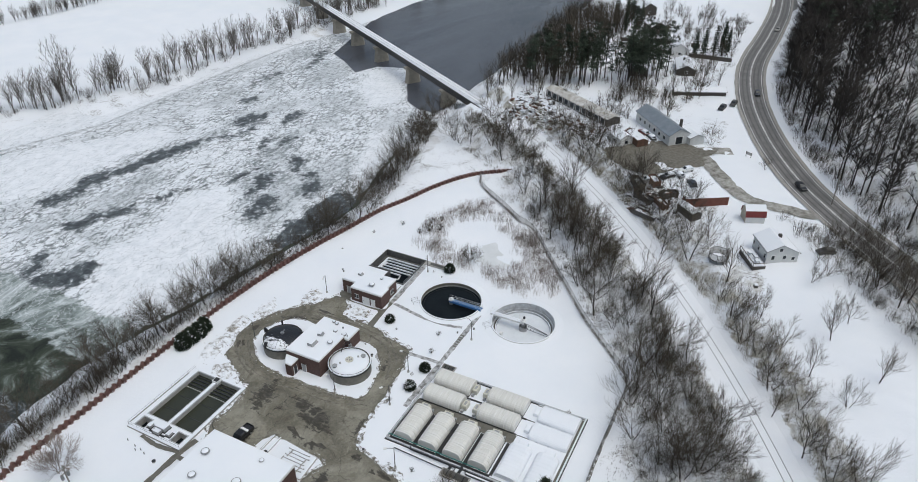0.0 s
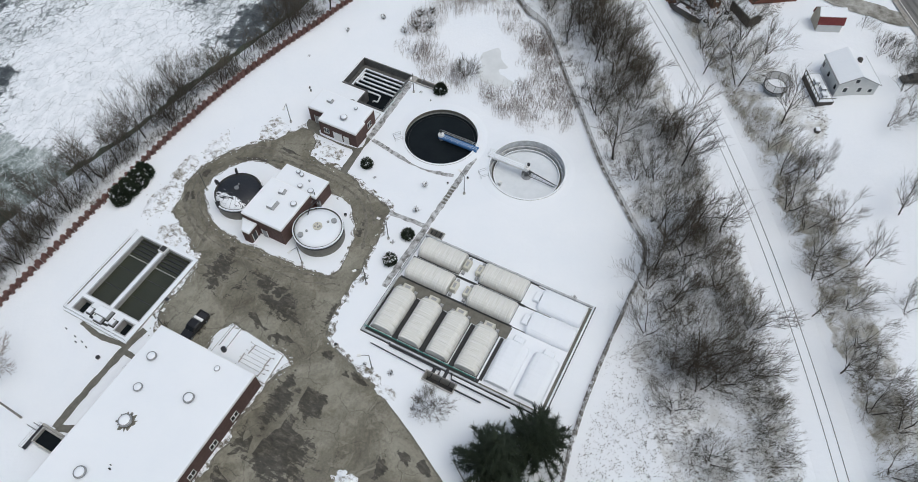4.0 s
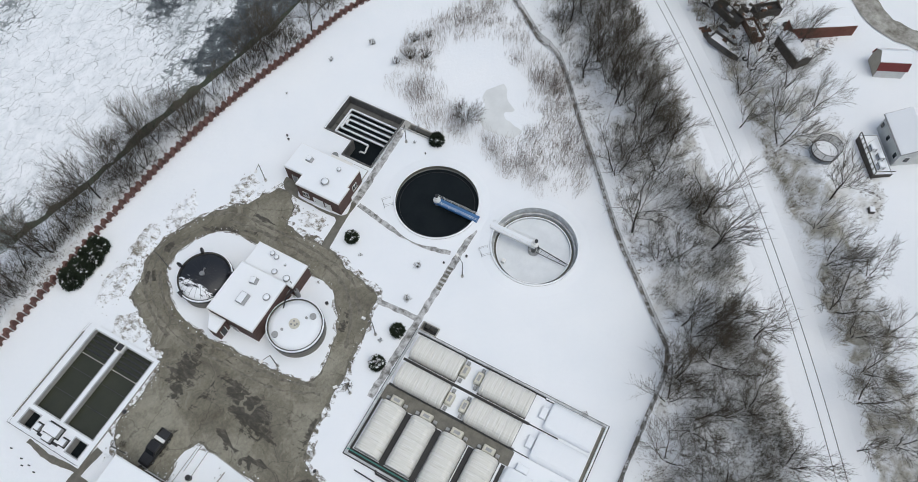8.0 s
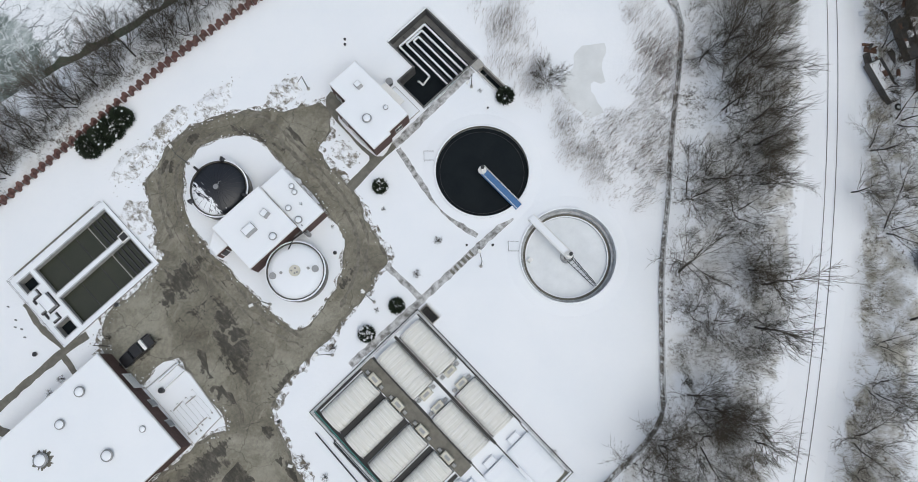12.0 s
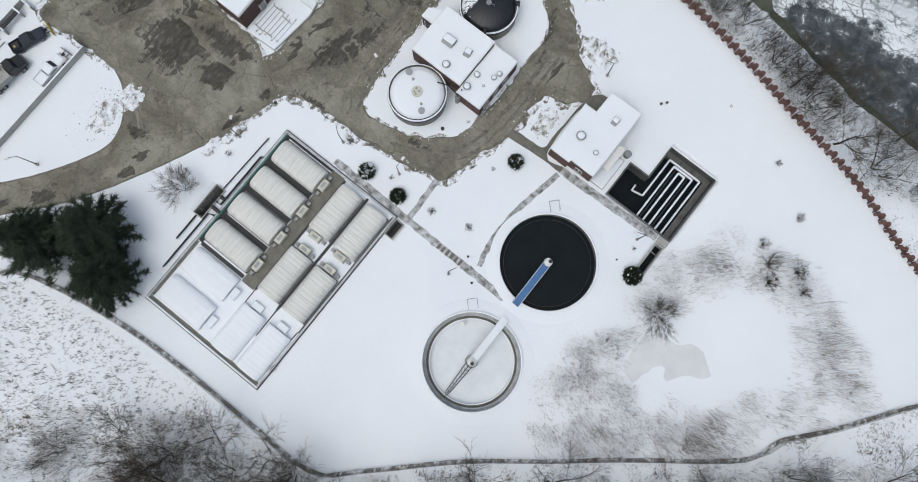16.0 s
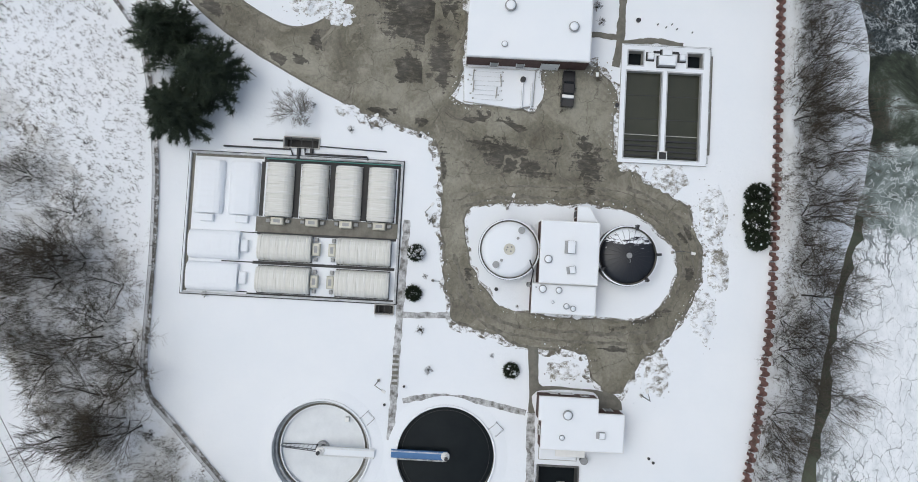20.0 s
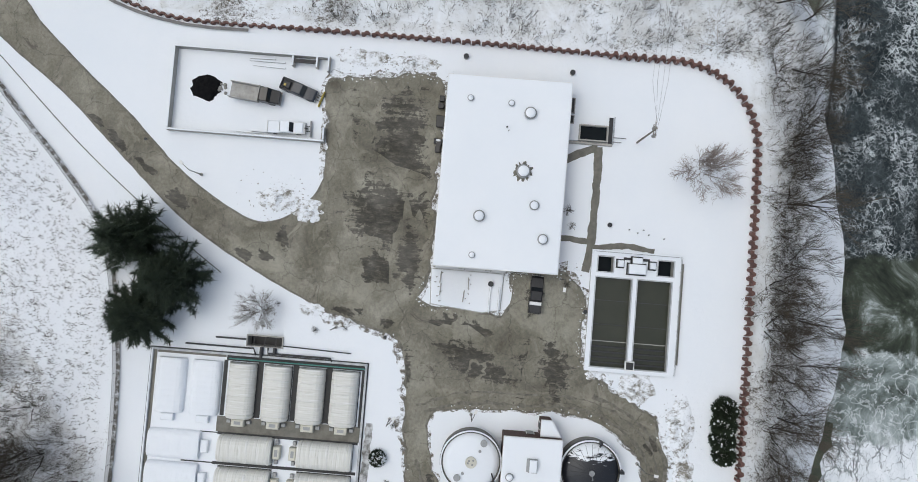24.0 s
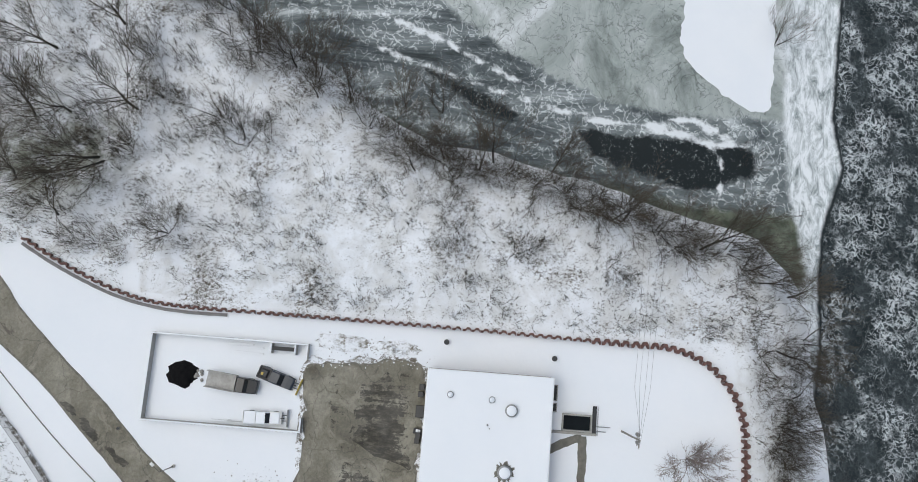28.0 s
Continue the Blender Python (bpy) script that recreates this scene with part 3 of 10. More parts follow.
def make_river():
    m, nt, b = blank("river_ice", 0.45)
    N, L = nt.nodes, nt.links

    def span(src, a, c, lo=0.0, hi=1.0):
        r = N.new("ShaderNodeMapRange")
        r.interpolation_type = "SMOOTHSTEP"
        r.inputs["From Min"].default_value, r.inputs["From Max"].default_value = a, c
        r.inputs["To Min"].default_value, r.inputs["To Max"].default_value = lo, hi
        L.new(src, r.inputs["Value"])
        return r.outputs[0]

    def calc(op, a, c=0.0):
        r = N.new("ShaderNodeMath")
        r.operation = op
        for k, v in enumerate((a, c)):
            if isinstance(v, (int, float)):
                r.inputs[k].default_value = v
            else:
                L.new(v, r.inputs[k])
        return r.outputs[0]

    def zone(name):
        a = N.new("ShaderNodeAttribute")
        a.attribute_name = name
        return a.outputs["Fac"]

    def vein(scale, wide, distortion):
        off = calc("ABSOLUTE", calc("SUBTRACT", noise_node(nt, scale, 4, 0.53, distortion), 0.5))
        return span(off, wide, 0.0)

    def floe_edges(scale, stretch, turn, warp):
        """How far from the joint of the nearest two floes."""
        geo = N.new("ShaderNodeNewGeometry")
        wob = N.new("ShaderNodeTexNoise")
        wob.inputs["Scale"].default_value, wob.inputs["Detail"].default_value = scale * 0.9, 4
        L.new(geo.outputs["Position"], wob.inputs["Vector"])
        add = N.new("ShaderNodeVectorMath")
        add.operation = "MULTIPLY_ADD"
        L.new(wob.outputs["Color"], add.inputs[0])
        add.inputs[1].default_value = (warp, warp, 0)
        L.new(geo.outputs["Position"], add.inputs[2])
        mp = N.new("ShaderNodeMapping")
        mp.inputs["Rotation"].default_value = (0, 0, radians(turn))
        mp.inputs["Scale"].default_value = stretch
        L.new(add.outputs[0], mp.inputs["Vector"])
        v = N.new("ShaderNodeTexVoronoi")
        v.voronoi_dimensions, v.feature = "2D", "DISTANCE_TO_EDGE"
        v.inputs["Scale"].default_value = scale
        L.new(mp.outputs[0], v.inputs["Vector"])
        return v.outputs["Distance"]

    fray = calc("MULTIPLY", calc("SUBTRACT", noise_node(nt, 0.16, 9, 0.68), 0.5), 26.0)
    fine = calc("MULTIPLY", calc("SUBTRACT", noise_node(nt, 0.55, 8, 0.7), 0.5), 8.0)

    def edge(name, k=0.35, soft=0.8, kf=0.3):
        v = calc("ADD", zone(name), calc("ADD", calc("MULTIPLY", fray, k), calc("MULTIPLY", fine, kf)))
        return span(v, -soft, soft)

    # packed floes: dark joints, wider where the pack is loose
    loose = calc("MULTIPLY", zone("pack"), span(noise_node(nt, 0.075, 7, 0.66, 0.6, (0.7, 1.3, 1), -22), 0.36, 0.64, 0.3, 1.9))
    j1 = calc("SUBTRACT", floe_edges(0.42, (0.75, 1.35, 1), -22, 3.0), calc("MULTIPLY", loose, 0.13))
    j2 = calc("SUBTRACT", floe_edges(0.95, (0.8, 1.25, 1), -14, 1.3), calc("MULTIPLY", loose, 0.085))
    broken = span(noise_node(nt, 0.4, 9, 0.74, 0.5, (0.7, 1.2, 1), -20), 0.42, 0.53)
    joint = calc("MULTIPLY", calc("MAXIMUM", span(j1, 0.035, -0.03), span(j2, 0.03, -0.04)), broken)
    ridge = noise_node(nt, 0.36, 11, 0.74, 0.6, (0.7, 1.05, 1), -20)
    snow = ramp_node(nt, ridge, [(0.30, (0.60, 0.63, 0.66)), (0.42, (0.76, 0.79, 0.82)), (0.56, (0.86, 0.88, 0.91))])
    floes = mix_node(nt, calc("MULTIPLY", joint, 0.9), snow, ramp_node(nt, noise_node(nt, 0.8, 5), [(0.4, (0.10, 0.115, 0.12)), (0.62, (0.30, 0.325, 0.335))]))
    grey = span(noise_node(nt, 0.045, 7, 0.64, 0.5, (0.6, 1.3, 1), -22), 0.46, 0.60)
    floes = mix_node(nt, calc("MULTIPLY", calc("MULTIPLY", grey, span(zone("pack"), 0.2, 0.8)), 0.45), floes, (0.40, 0.43, 0.445))
    slit = calc("MULTIPLY", calc("MULTIPLY", span(noise_node(nt, 0.34, 10, 0.76, 0.8, (0.55, 1.3, 1), -24), 0.56, 0.62), span(zone("pack"), 0.25, 0.9)), 0.85)
    floes = mix_node(nt, slit, floes, (0.13, 0.148, 0.155))
    open_ice = ramp_node(nt, noise_node(nt, 0.42, 10, 0.72, 0.4), [(0.42, (0.045, 0.052, 0.058)), (0.575, (0.115, 0.13, 0.138)), (0.61, (0.24, 0.265, 0.275)), (0.64, (0.72, 0.75, 0.77))])
    white = mix_node(nt, edge("lead", 0.75, 1.3, 1.0), floes, open_ice)
    white = mix_node(nt, calc("MULTIPLY", edge("crack", 0.06, 0.5, 0.1), 0.55), white, (0.25, 0.27, 0.28))
    # drifting pale swirls, then olive water, then black slush with white lace
    mist = ramp_node(nt, noise_node(nt, 0.09, 11, 0.72, 1.4, (0.8, 1.2, 1), 20), [(0.36, (0.05, 0.06, 0.05)), (0.47, (0.20, 0.235, 0.225)), (0.56, (0.40, 0.44, 0.44)), (0.66, (0.70, 0.74, 0.75))])
    mist = mix_node(nt, calc("MULTIPLY", vein(0.5, 0.03, 0.5), 0.6), mist, (0.74, 0.77, 0.79))
    olive = ramp_node(nt, noise_node(nt, 0.10, 11, 0.70, 1.1), [(0.40, (0.014, 0.018, 0.013)), (0.52, (0.042, 0.052, 0.036)), (0.60, (0.13, 0.15, 0.13)), (0.67, (0.42, 0.46, 0.46))])
    lace = calc("MAXIMUM", vein(0.5, 0.045, 0.5), calc("MULTIPLY", vein(1.05, 0.04, 0.4), 0.8))
    lace = calc("MAXIMUM", lace, calc("MULTIPLY", span(calc("ADD", floe_edges(0.75, (1, 1, 1), 0, 2.6), calc("MULTIPLY", calc("SUBTRACT", noise_node(nt, 0.7, 6, 0.7), 0.5), 0.55)), 0.07, 0.0), 0.8))
    veins = calc("MULTIPLY", lace, span(noise_node(nt, 0.16, 9, 0.76), 0.43, 0.60, 0.05, 1.0))
    slush = mix_node(nt, veins, ramp_node(nt, noise_node(nt, 0.25, 6), [(0.4, (0.010, 0.016, 0.018)), (0.7, (0.04, 0.052, 0.056))]), (0.60, 0.64, 0.66))
    slush = mix_node(nt, edge("hole", 0.2, 1.0), slush, (0.008, 0.011, 0.011))
    body = mix_node(nt, edge("mist", 0.5), white, mist)
    body = mix_node(nt, edge("olive", 0.5), body, olive)
    body = mix_node(nt, edge("slush", 0.25), body, slush)
    # rough white shelf of ice along the shore, with a black rim
    rim = span(calc("ABSOLUTE", calc("ADD", calc("ADD", zone("shelf"), calc("MULTIPLY", fine, 0.15)), 0.35)), 0.5, 0.1)
    shelf = ramp_node(nt, noise_node(nt, 0.55, 11, 0.78, 0.7, (0.45, 1.2, 1), 4), [(0.36, (0.17, 0.20, 0.205)), (0.47, (0.52, 0.56, 0.57)), (0.56, (0.80, 0.83, 0.85))])
    body = mix_node(nt, calc("MULTIPLY", rim, span(zone("slush"), 0.0, 30.0)), body, (0.012, 0.017, 0.019))
    body = mix_node(nt, calc("MULTIPLY", edge("shelf", 0.04, 0.4, 0.08), span(zone("slush"), 8.0, 26.0)), body, shelf)
    # the creek
    drift = noise_node(nt, 0.075, 11, 0.72, 0.9, (1.7, 0.5, 1), 32)
    thin = ramp_node(nt, drift, [(0.36, (0.025, 0.033, 0.036)), (0.46, (0.085, 0.102, 0.108)), (0.56, (0.19, 0.215, 0.22)), (0.66, (0.50, 0.54, 0.55))])
    thin = mix_node(nt, calc("MULTIPLY", calc("MULTIPLY", vein(0.55, 0.035, 0.7), span(drift, 0.40, 0.56)), 0.75), thin, (0.74, 0.78, 0.79))
    pale = ramp_node(nt, noise_node(nt, 0.06, 11, 0.70, 0.7), [(0.34, (0.15, 0.175, 0.165)), (0.45, (0.30, 0.335, 0.32)), (0.56, (0.44, 0.475, 0.465)), (0.66, (0.68, 0.71, 0.72))])
    pale = mix_node(nt, calc("MULTIPLY", vein(0.16, 0.012, 1.2), 0.7), pale, (0.10, 0.115, 0.11))
    pale = mix_node(nt, calc("MULTIPLY", calc("MULTIPLY", vein(0.45, 0.03, 0.8), broken), 0.55), pale, (0.13, 0.145, 0.14))
    crumbs = span(noise_node(nt, 2.1, 6, 0.75), 0.56, 0.64)
    black = mix_node(nt, calc("MULTIPLY", crumbs, span(noise_node(nt, 0.22, 6, 0.7), 0.42, 0.55)), (0.010, 0.015, 0.017), (0.30, 0.34, 0.34))
    creek = mix_node(nt, edge("pale", 0.25, 0.7), thin, pale)
    creek = mix_node(nt, edge("black", 0.18, 0.6, 0.2), creek, black)
    creek = mix_node(nt, calc("MULTIPLY", edge("ridge", 0.07, 0.3, 0.25), 0.95), creek, (0.78, 0.81, 0.83))
    creek = mix_node(nt, calc("MULTIPLY", edge("margin", 0.2, 1.2), 0.9), creek, ramp_node(nt, noise_node(nt, 0.3, 8, 0.7), [(0.4, (0.06, 0.072, 0.045)), (0.6, (0.17, 0.185, 0.135))]))
    body = mix_node(nt, edge("creek", 0.08, 0.7, 0.15), body, creek)
    # open water upstream of the bridge
    water = edge("open", 0.05, 0.5, 0.05)
    deep = ramp_node(nt, noise_node(nt, 0.012, 5, 0.6, 0.8, (0.5, 1.2, 1), 30), [(0.34, (0.050, 0.056, 0.068)), (0.66, (0.115, 0.122, 0.14))])
    L.new(mix_node(nt, water, body, deep), b.inputs["Base Color"])
    L.new(span(water, 0.0, 1.0, 0.5, 0.16), b.inputs["Roughness"])
    relief(nt, b, ridge, 0.35, 0.4)
    b.inputs["Specular IOR Level"].default_value = 0.22
    xs, ys = grid_lines(-1600, 1600, -150, 215, 1.25, []), grid_lines(-900, 1100, 0, 215, 1.25, [])
    X, Y = np.meshgrid(xs, ys)
    nx, ny = len(xs), len(ys)
    g = Build()
    g.v = list(zip(X.ravel().tolist(), Y.ravel().tolist(), np.full(X.size, RIVER_Z).tolist()))
    i = (np.arange(ny - 1)[:, None] * nx + np.arange(nx - 1)).ravel()
    g.f = [tuple(q) for q in np.stack([i, i + 1, i + nx + 1, i + nx], 1).tolist()]
    ob = setting("water", g, m, "frozen river with snowy floes and dark open leads", "river")
    for name, v in river_zones(X, Y).items():
        at = ob.data.attributes.new(name, "FLOAT", "POINT")
        at.data.foreach_set("value", np.clip(v, -60, 60).ravel().astype(np.float32))
    return ob


make_river()


# ---- asphalt, paths and cleared strips ----
def sheet(name, outline, z, mat, label, category, jag0=0.35, holes=(), follow=False, calm_edge=False):
    """A thin sheet over an outline with a ragged edge."""
    bm = bmesh.new()
    for k, ring in enumerate((outline, *holes)):
        pts = smoothed([(p[0], p[1], 0) for p in ring], 0.8, True)
        vs = []
        for p in pts:
            jag = jag0 * (0.12 if calm_edge and p.y < -3 else 0.45 if calm_edge and k else 1)
            o = Vector((noise.noise(p * 0.5 + Vector((k * 9, 0, 1))), noise.noise(p * 0.5 + Vector((0, 7, k * 5))), 0)) * jag
            o += Vector((noise.noise(p * 1.7), noise.noise(p * 1.7 + Vector((3, 3, 3))), 0)) * jag * 0.6
            q = p + o
            vs.append(bm.verts.new((q.x, q.y, land_at(q.x, q.y) + z if follow else z)))
        for a, c in zip(vs, vs[1:] + vs[:1]):
            bm.edges.new((a, c))
    bmesh.ops.triangle_fill(bm, use_beauty=True, edges=bm.edges[:])
    for f in bm.faces:
        if f.normal.z < 0:
            f.normal_flip()
    me = bpy.data.meshes.new(name)
    bm.to_mesh(me)
    bm.free()
    me.materials.append(mat)
    return tagged(new(name, me), label, category, "", "structure")


def ribbon(name, pts, width, z, mat, label, category, jag=0.0, follow=True, step=1.0):
    line = smoothed([(p[0], p[1], 0) for p in pts], step)
    b = Build()
    for i, p in enumerate(line):
        d = (line[min(i + 1, len(line) - 1)] - line[max(i - 1, 0)]).normalized()
        n = Vector((-d.y, d.x, 0))
        for s in (-1, 1):
            q = p + n * s * (width / 2 + jag * noise.noise(p * 0.9 + Vector((0, 0, s * 7))))
            b.v.append((q.x, q.y, (land_at(q.x, q.y) if follow else 0) + z))
    b.f = [(2 * i, 2 * i + 1, 2 * i + 3, 2 * i + 2) for i in range(len(line) - 1)]
    b.f = [tuple(reversed(f)) for f in b.f]
    return setting(name, b, mat, label, category)


YARD = [(-97, -63), (-86.3, -51.8), (-82, -48.1), (-74.3, -39.4), (-69.3, -33.4), (-60.9, -24.3), (-54.9, -14.6), (-54.4, -9.2), (-58, -4.1), (-62.6, -2.2), (-70.8, -2.4), (-77, -2.6), (-77.8, 5), (-78, 14.6), (-63, 14.9), (-50.2, 15.0),
        (-43.8, 14.4), (-43.2, 23.5), (-42.4, 26.4), (-45, 28.2), (-49.5, 28.3), (-50.2, 34.5), (-48.7, 37.6), (-45.3, 39.1), (-40, 39.0), (-36.4, 39.4), (-33.6, 43.2), (-30, 49.4), (-25.2, 52.4), (-20.7, 53), (-15.2, 51.9),
        (-10.6, 49.4), (-6.9, 46.1), (-3.2, 43.5), (-0.4, 41.8), (-0.6, 39.4), (-2.9, 37.6), (-5.9, 36.4), (-6.7, 32.6), (-6.6, 27.6), (-8.3, 22.7), (-9.8, 16.6), (-14.1, 14.8), (-23.1, 13.6), (-32.1, 12.9), (-37.5, 11.7), (-39.6, 7.5), (-42.3, -1.6), (-47.7, -12.9), (-53.7, -23), (-62.4, -33), (-71.7, -43.2), (-79, -53), (-88, -63)]
ISLAND = [(-26.9, 16.8), (-28.5, 22.6), (-28.8, 31.6), (-29, 36), (-28.6, 40.7), (-26.6, 45.3), (-23.2, 49), (-19.6, 49.9), (-15, 48.4), (-11.7, 45), (-11.2, 39.6), (-11.4, 28), (-12.7, 22.5), (-16.2, 19.2), (-20.6, 17.3)]


def offset(ring, d):
    """The ring moved outwards by d."""
    n = len(ring)
    area = sum(a[0] * b[1] - b[0] * a[1] for a, b in zip(ring, ring[1:] + ring[:1]))
    s = d if area > 0 else -d
    out = []
    for i in range(n):
        a, c = Vector(ring[i - 1]), Vector(ring[(i + 1) % n])
        e = (c - a).normalized()
        out.append((ring[i][0] + e.y * s, ring[i][1] - e.x * s))
    return out


sheet("road_verge", [p for p in offset(YARD, 1.0) if p[1] > -4], 0.03, M["verge"], "dirty trampled snow along the edge of the asphalt", "snow", 1.5, (offset(ISLAND, -0.5),), False, True)
M["mud"] = material("dark_mud", (0.075, 0.066, 0.05), (0.22, 0.205, 0.17), 1.2, 0.7, 0, 0.4, 6, 0.4)
sheet("road_edge", offset(YARD, 0.3), 0.037, M["mud"], "dark muddy rim where the plow has scraped the asphalt edge", "road", 0.8, (offset(ISLAND, -0.22),), False, True)
sheet("road_plant", YARD, 0.045, M["asphalt"], "wet asphalt plant road and yard with sandy patches", "road", 0.7, (ISLAND,), False, True)
sheet("road_apron", [(-6.6, 27.5), (0, 28), (3.4, 28.0), (3.4, 29.0), (0.1, 29.0), (-0.2, 37.9), (2.2, 38.2), (2.2, 42.2), (1, 42), (-0.4, 39.6), (-0.9, 31.5), (-1.2, 29.4), (-6.5, 29.0)], 0.055, M["wet_concrete"], "cleared wet concrete apron beside the brick building", "pavement", 0.12)
for k, (pts, wid, mat) in enumerate([
        ([(3.2, 28.45), (13, 28.7), (21.2, 29.0)], 1.2, M["path"]),
        ([(3.4, 27.6), (2.3, 22), (1.7, 17), (1.9, 12), (2.6, 8.8)], 0.9, M["path"]),
        ([(-25, 7.9), (-10.5, 7.6), (2.5, 7.4), (8.6, 7.3)], 1.1, M["path"]),
        ([(-10.4, 7.5), (-10.7, 15.3)], 0.9, M["path"]),
        ([(-67.4, 34.2), (-69.2, 37.6), (-69.8, 39.5)], 1.3, M["wet_concrete"]),
        ([(-70, 39.6), (-65, 39.7), (-55.1, 39.5), (-50.6, 38.9)], 1.2, M["wet_concrete"]),
        ([(-55.6, 34.3), (-55.2, 39.4)], 0.9, M["wet_concrete"]),
        ([(-54.4, 39.6), (-55, 44.8), (-54.5, 49.3)], 0.8, M["wet_concrete"])]):
    ribbon("pavement", pts, wid, 0.05 + 0.004 * k, mat, "narrow footpath trodden and cleared through the snow", "path", 0.22, False, 0.5)
ribbon("road_highway", HWY[1:-1].tolist(), 11.5, 0.18, material("dry_asphalt", (0.12, 0.116, 0.112), (0.235, 0.23, 0.225), 0.25, 0.8, 0, 0.2, 6), "grey two-lane highway cleared of snow", "road", 0.2, True, 3.0)
M["drive_mud"] = material("snow_streaked_mud", (0.12, 0.11, 0.088), (0.44, 0.43, 0.40), 0.5, 0.8, 0, 0.4, 6, 0.35)
ribbon("road_driveway", [(78.5, -60), (77.4, -55.9), (78.2, -52.7), (77.9, -48.7), (78.5, -43.6), (82.5, -38.5), (87.8, -34.2), (94.2, -30.3), (103, -23.6), (103, -16), (96, -8.5), (91.5, -1), (96, 9), (112, 24)], 5.0, 0.14, M["drive_mud"], "muddy driveway to the junkyard", "road", 0.8, True, 1.5)
ribbon("road_driveway", [(97, -14), (104, -20), (110, -33)], 5, 0.12, M["drive_mud"], "muddy driveway spur", "road", 0.8, True, 1.5)
sheet("road_mud", [(94.9, 4.2), (100, 1), (104.3, -4.5), (108.5, -12), (110.5, -18.5), (107, -24.7), (108.5, -29), (105, -28.5), (100.6, -25.8), (96, -27), (93, -24.5), (89, -20), (83.9, -13.3), (86.2, -3.3)], 0.16, M["mud"], "churned brown mud in front of the workshop", "road", 1.2, (), True)
# grey wet ice on the little pond and the bare strip along the fence
sheet("pond", [(40, 17), (36, 19.5), (33, 18), (29.5, 17), (28.6, 11), (31, 9.5), (32.5, 13), (34, 14), (35, 12.5), (37, 15)], 0.03, material("pond_ice", (0.62, 0.64, 0.645), (0.74, 0.76, 0.77), 0.3, 0.4), "small frozen pond with grey wet ice", "pond", 0.5)

# worn dark patches of the yard, and the kerb along the entrance road
M["worn"] = make_asphalt("worn_dark_asphalt", True)


def worn_patch(cx, cy, rx, ry, turn, deep, k):
    """A scab of worn wet asphalt: deepest in its middle, running out into the sound surface."""
    b = Build()
    n, rings = 40, 6
    b.v.append((cx, cy, 0.0))
    core = [deep]
    co, si = math.cos(radians(turn)), math.sin(radians(turn))
    for q in range(1, rings + 1):
        f = q / rings
        for i in range(n):
            a = 6.2832 * i / n
            d = Vector((math.cos(a), math.sin(a), k * 3.7))
            r = f * 1.8 * (1 + 0.45 * noise.noise(d * 1.3) + 0.3 * noise.noise(d * 3.4))
            x, y = rx * r * d.x, ry * r * d.y
            px, py = cx + x * co - y * si, cy + x * si + y * co
            b.v.append((px, py, 0.0))
            core.append(deep * (1 - f))
    b.v = [(x, y, 0.049 + 0.0012 * k) for x, y, _ in b.v]
    b.f = [(0, 1 + i, 1 + (i + 1) % n) for i in range(n)]
    b.f += [(1 + q * n + i, 1 + (q + 1) * n + i, 1 + (q + 1) * n + (i + 1) % n, 1 + q * n + (i + 1) % n) for q in range(rings - 1) for i in range(n)]
    # keep to the asphalt
    keep = [f for f in b.f if all(inside(YARD, b.v[i][0], b.v[i][1]) and not inside(ISLAND, b.v[i][0], b.v[i][1]) for i in f)]
    b.f = keep
    if not keep:
        return
    me = b.mesh("road_patch", M["worn"])
    at = me.attributes.new("core", "FLOAT", "POINT")
    at.data.foreach_set("value", core)
    tagged(new("road_patch", me), "dark wet worn patch in the asphalt", "road", "", "structure")


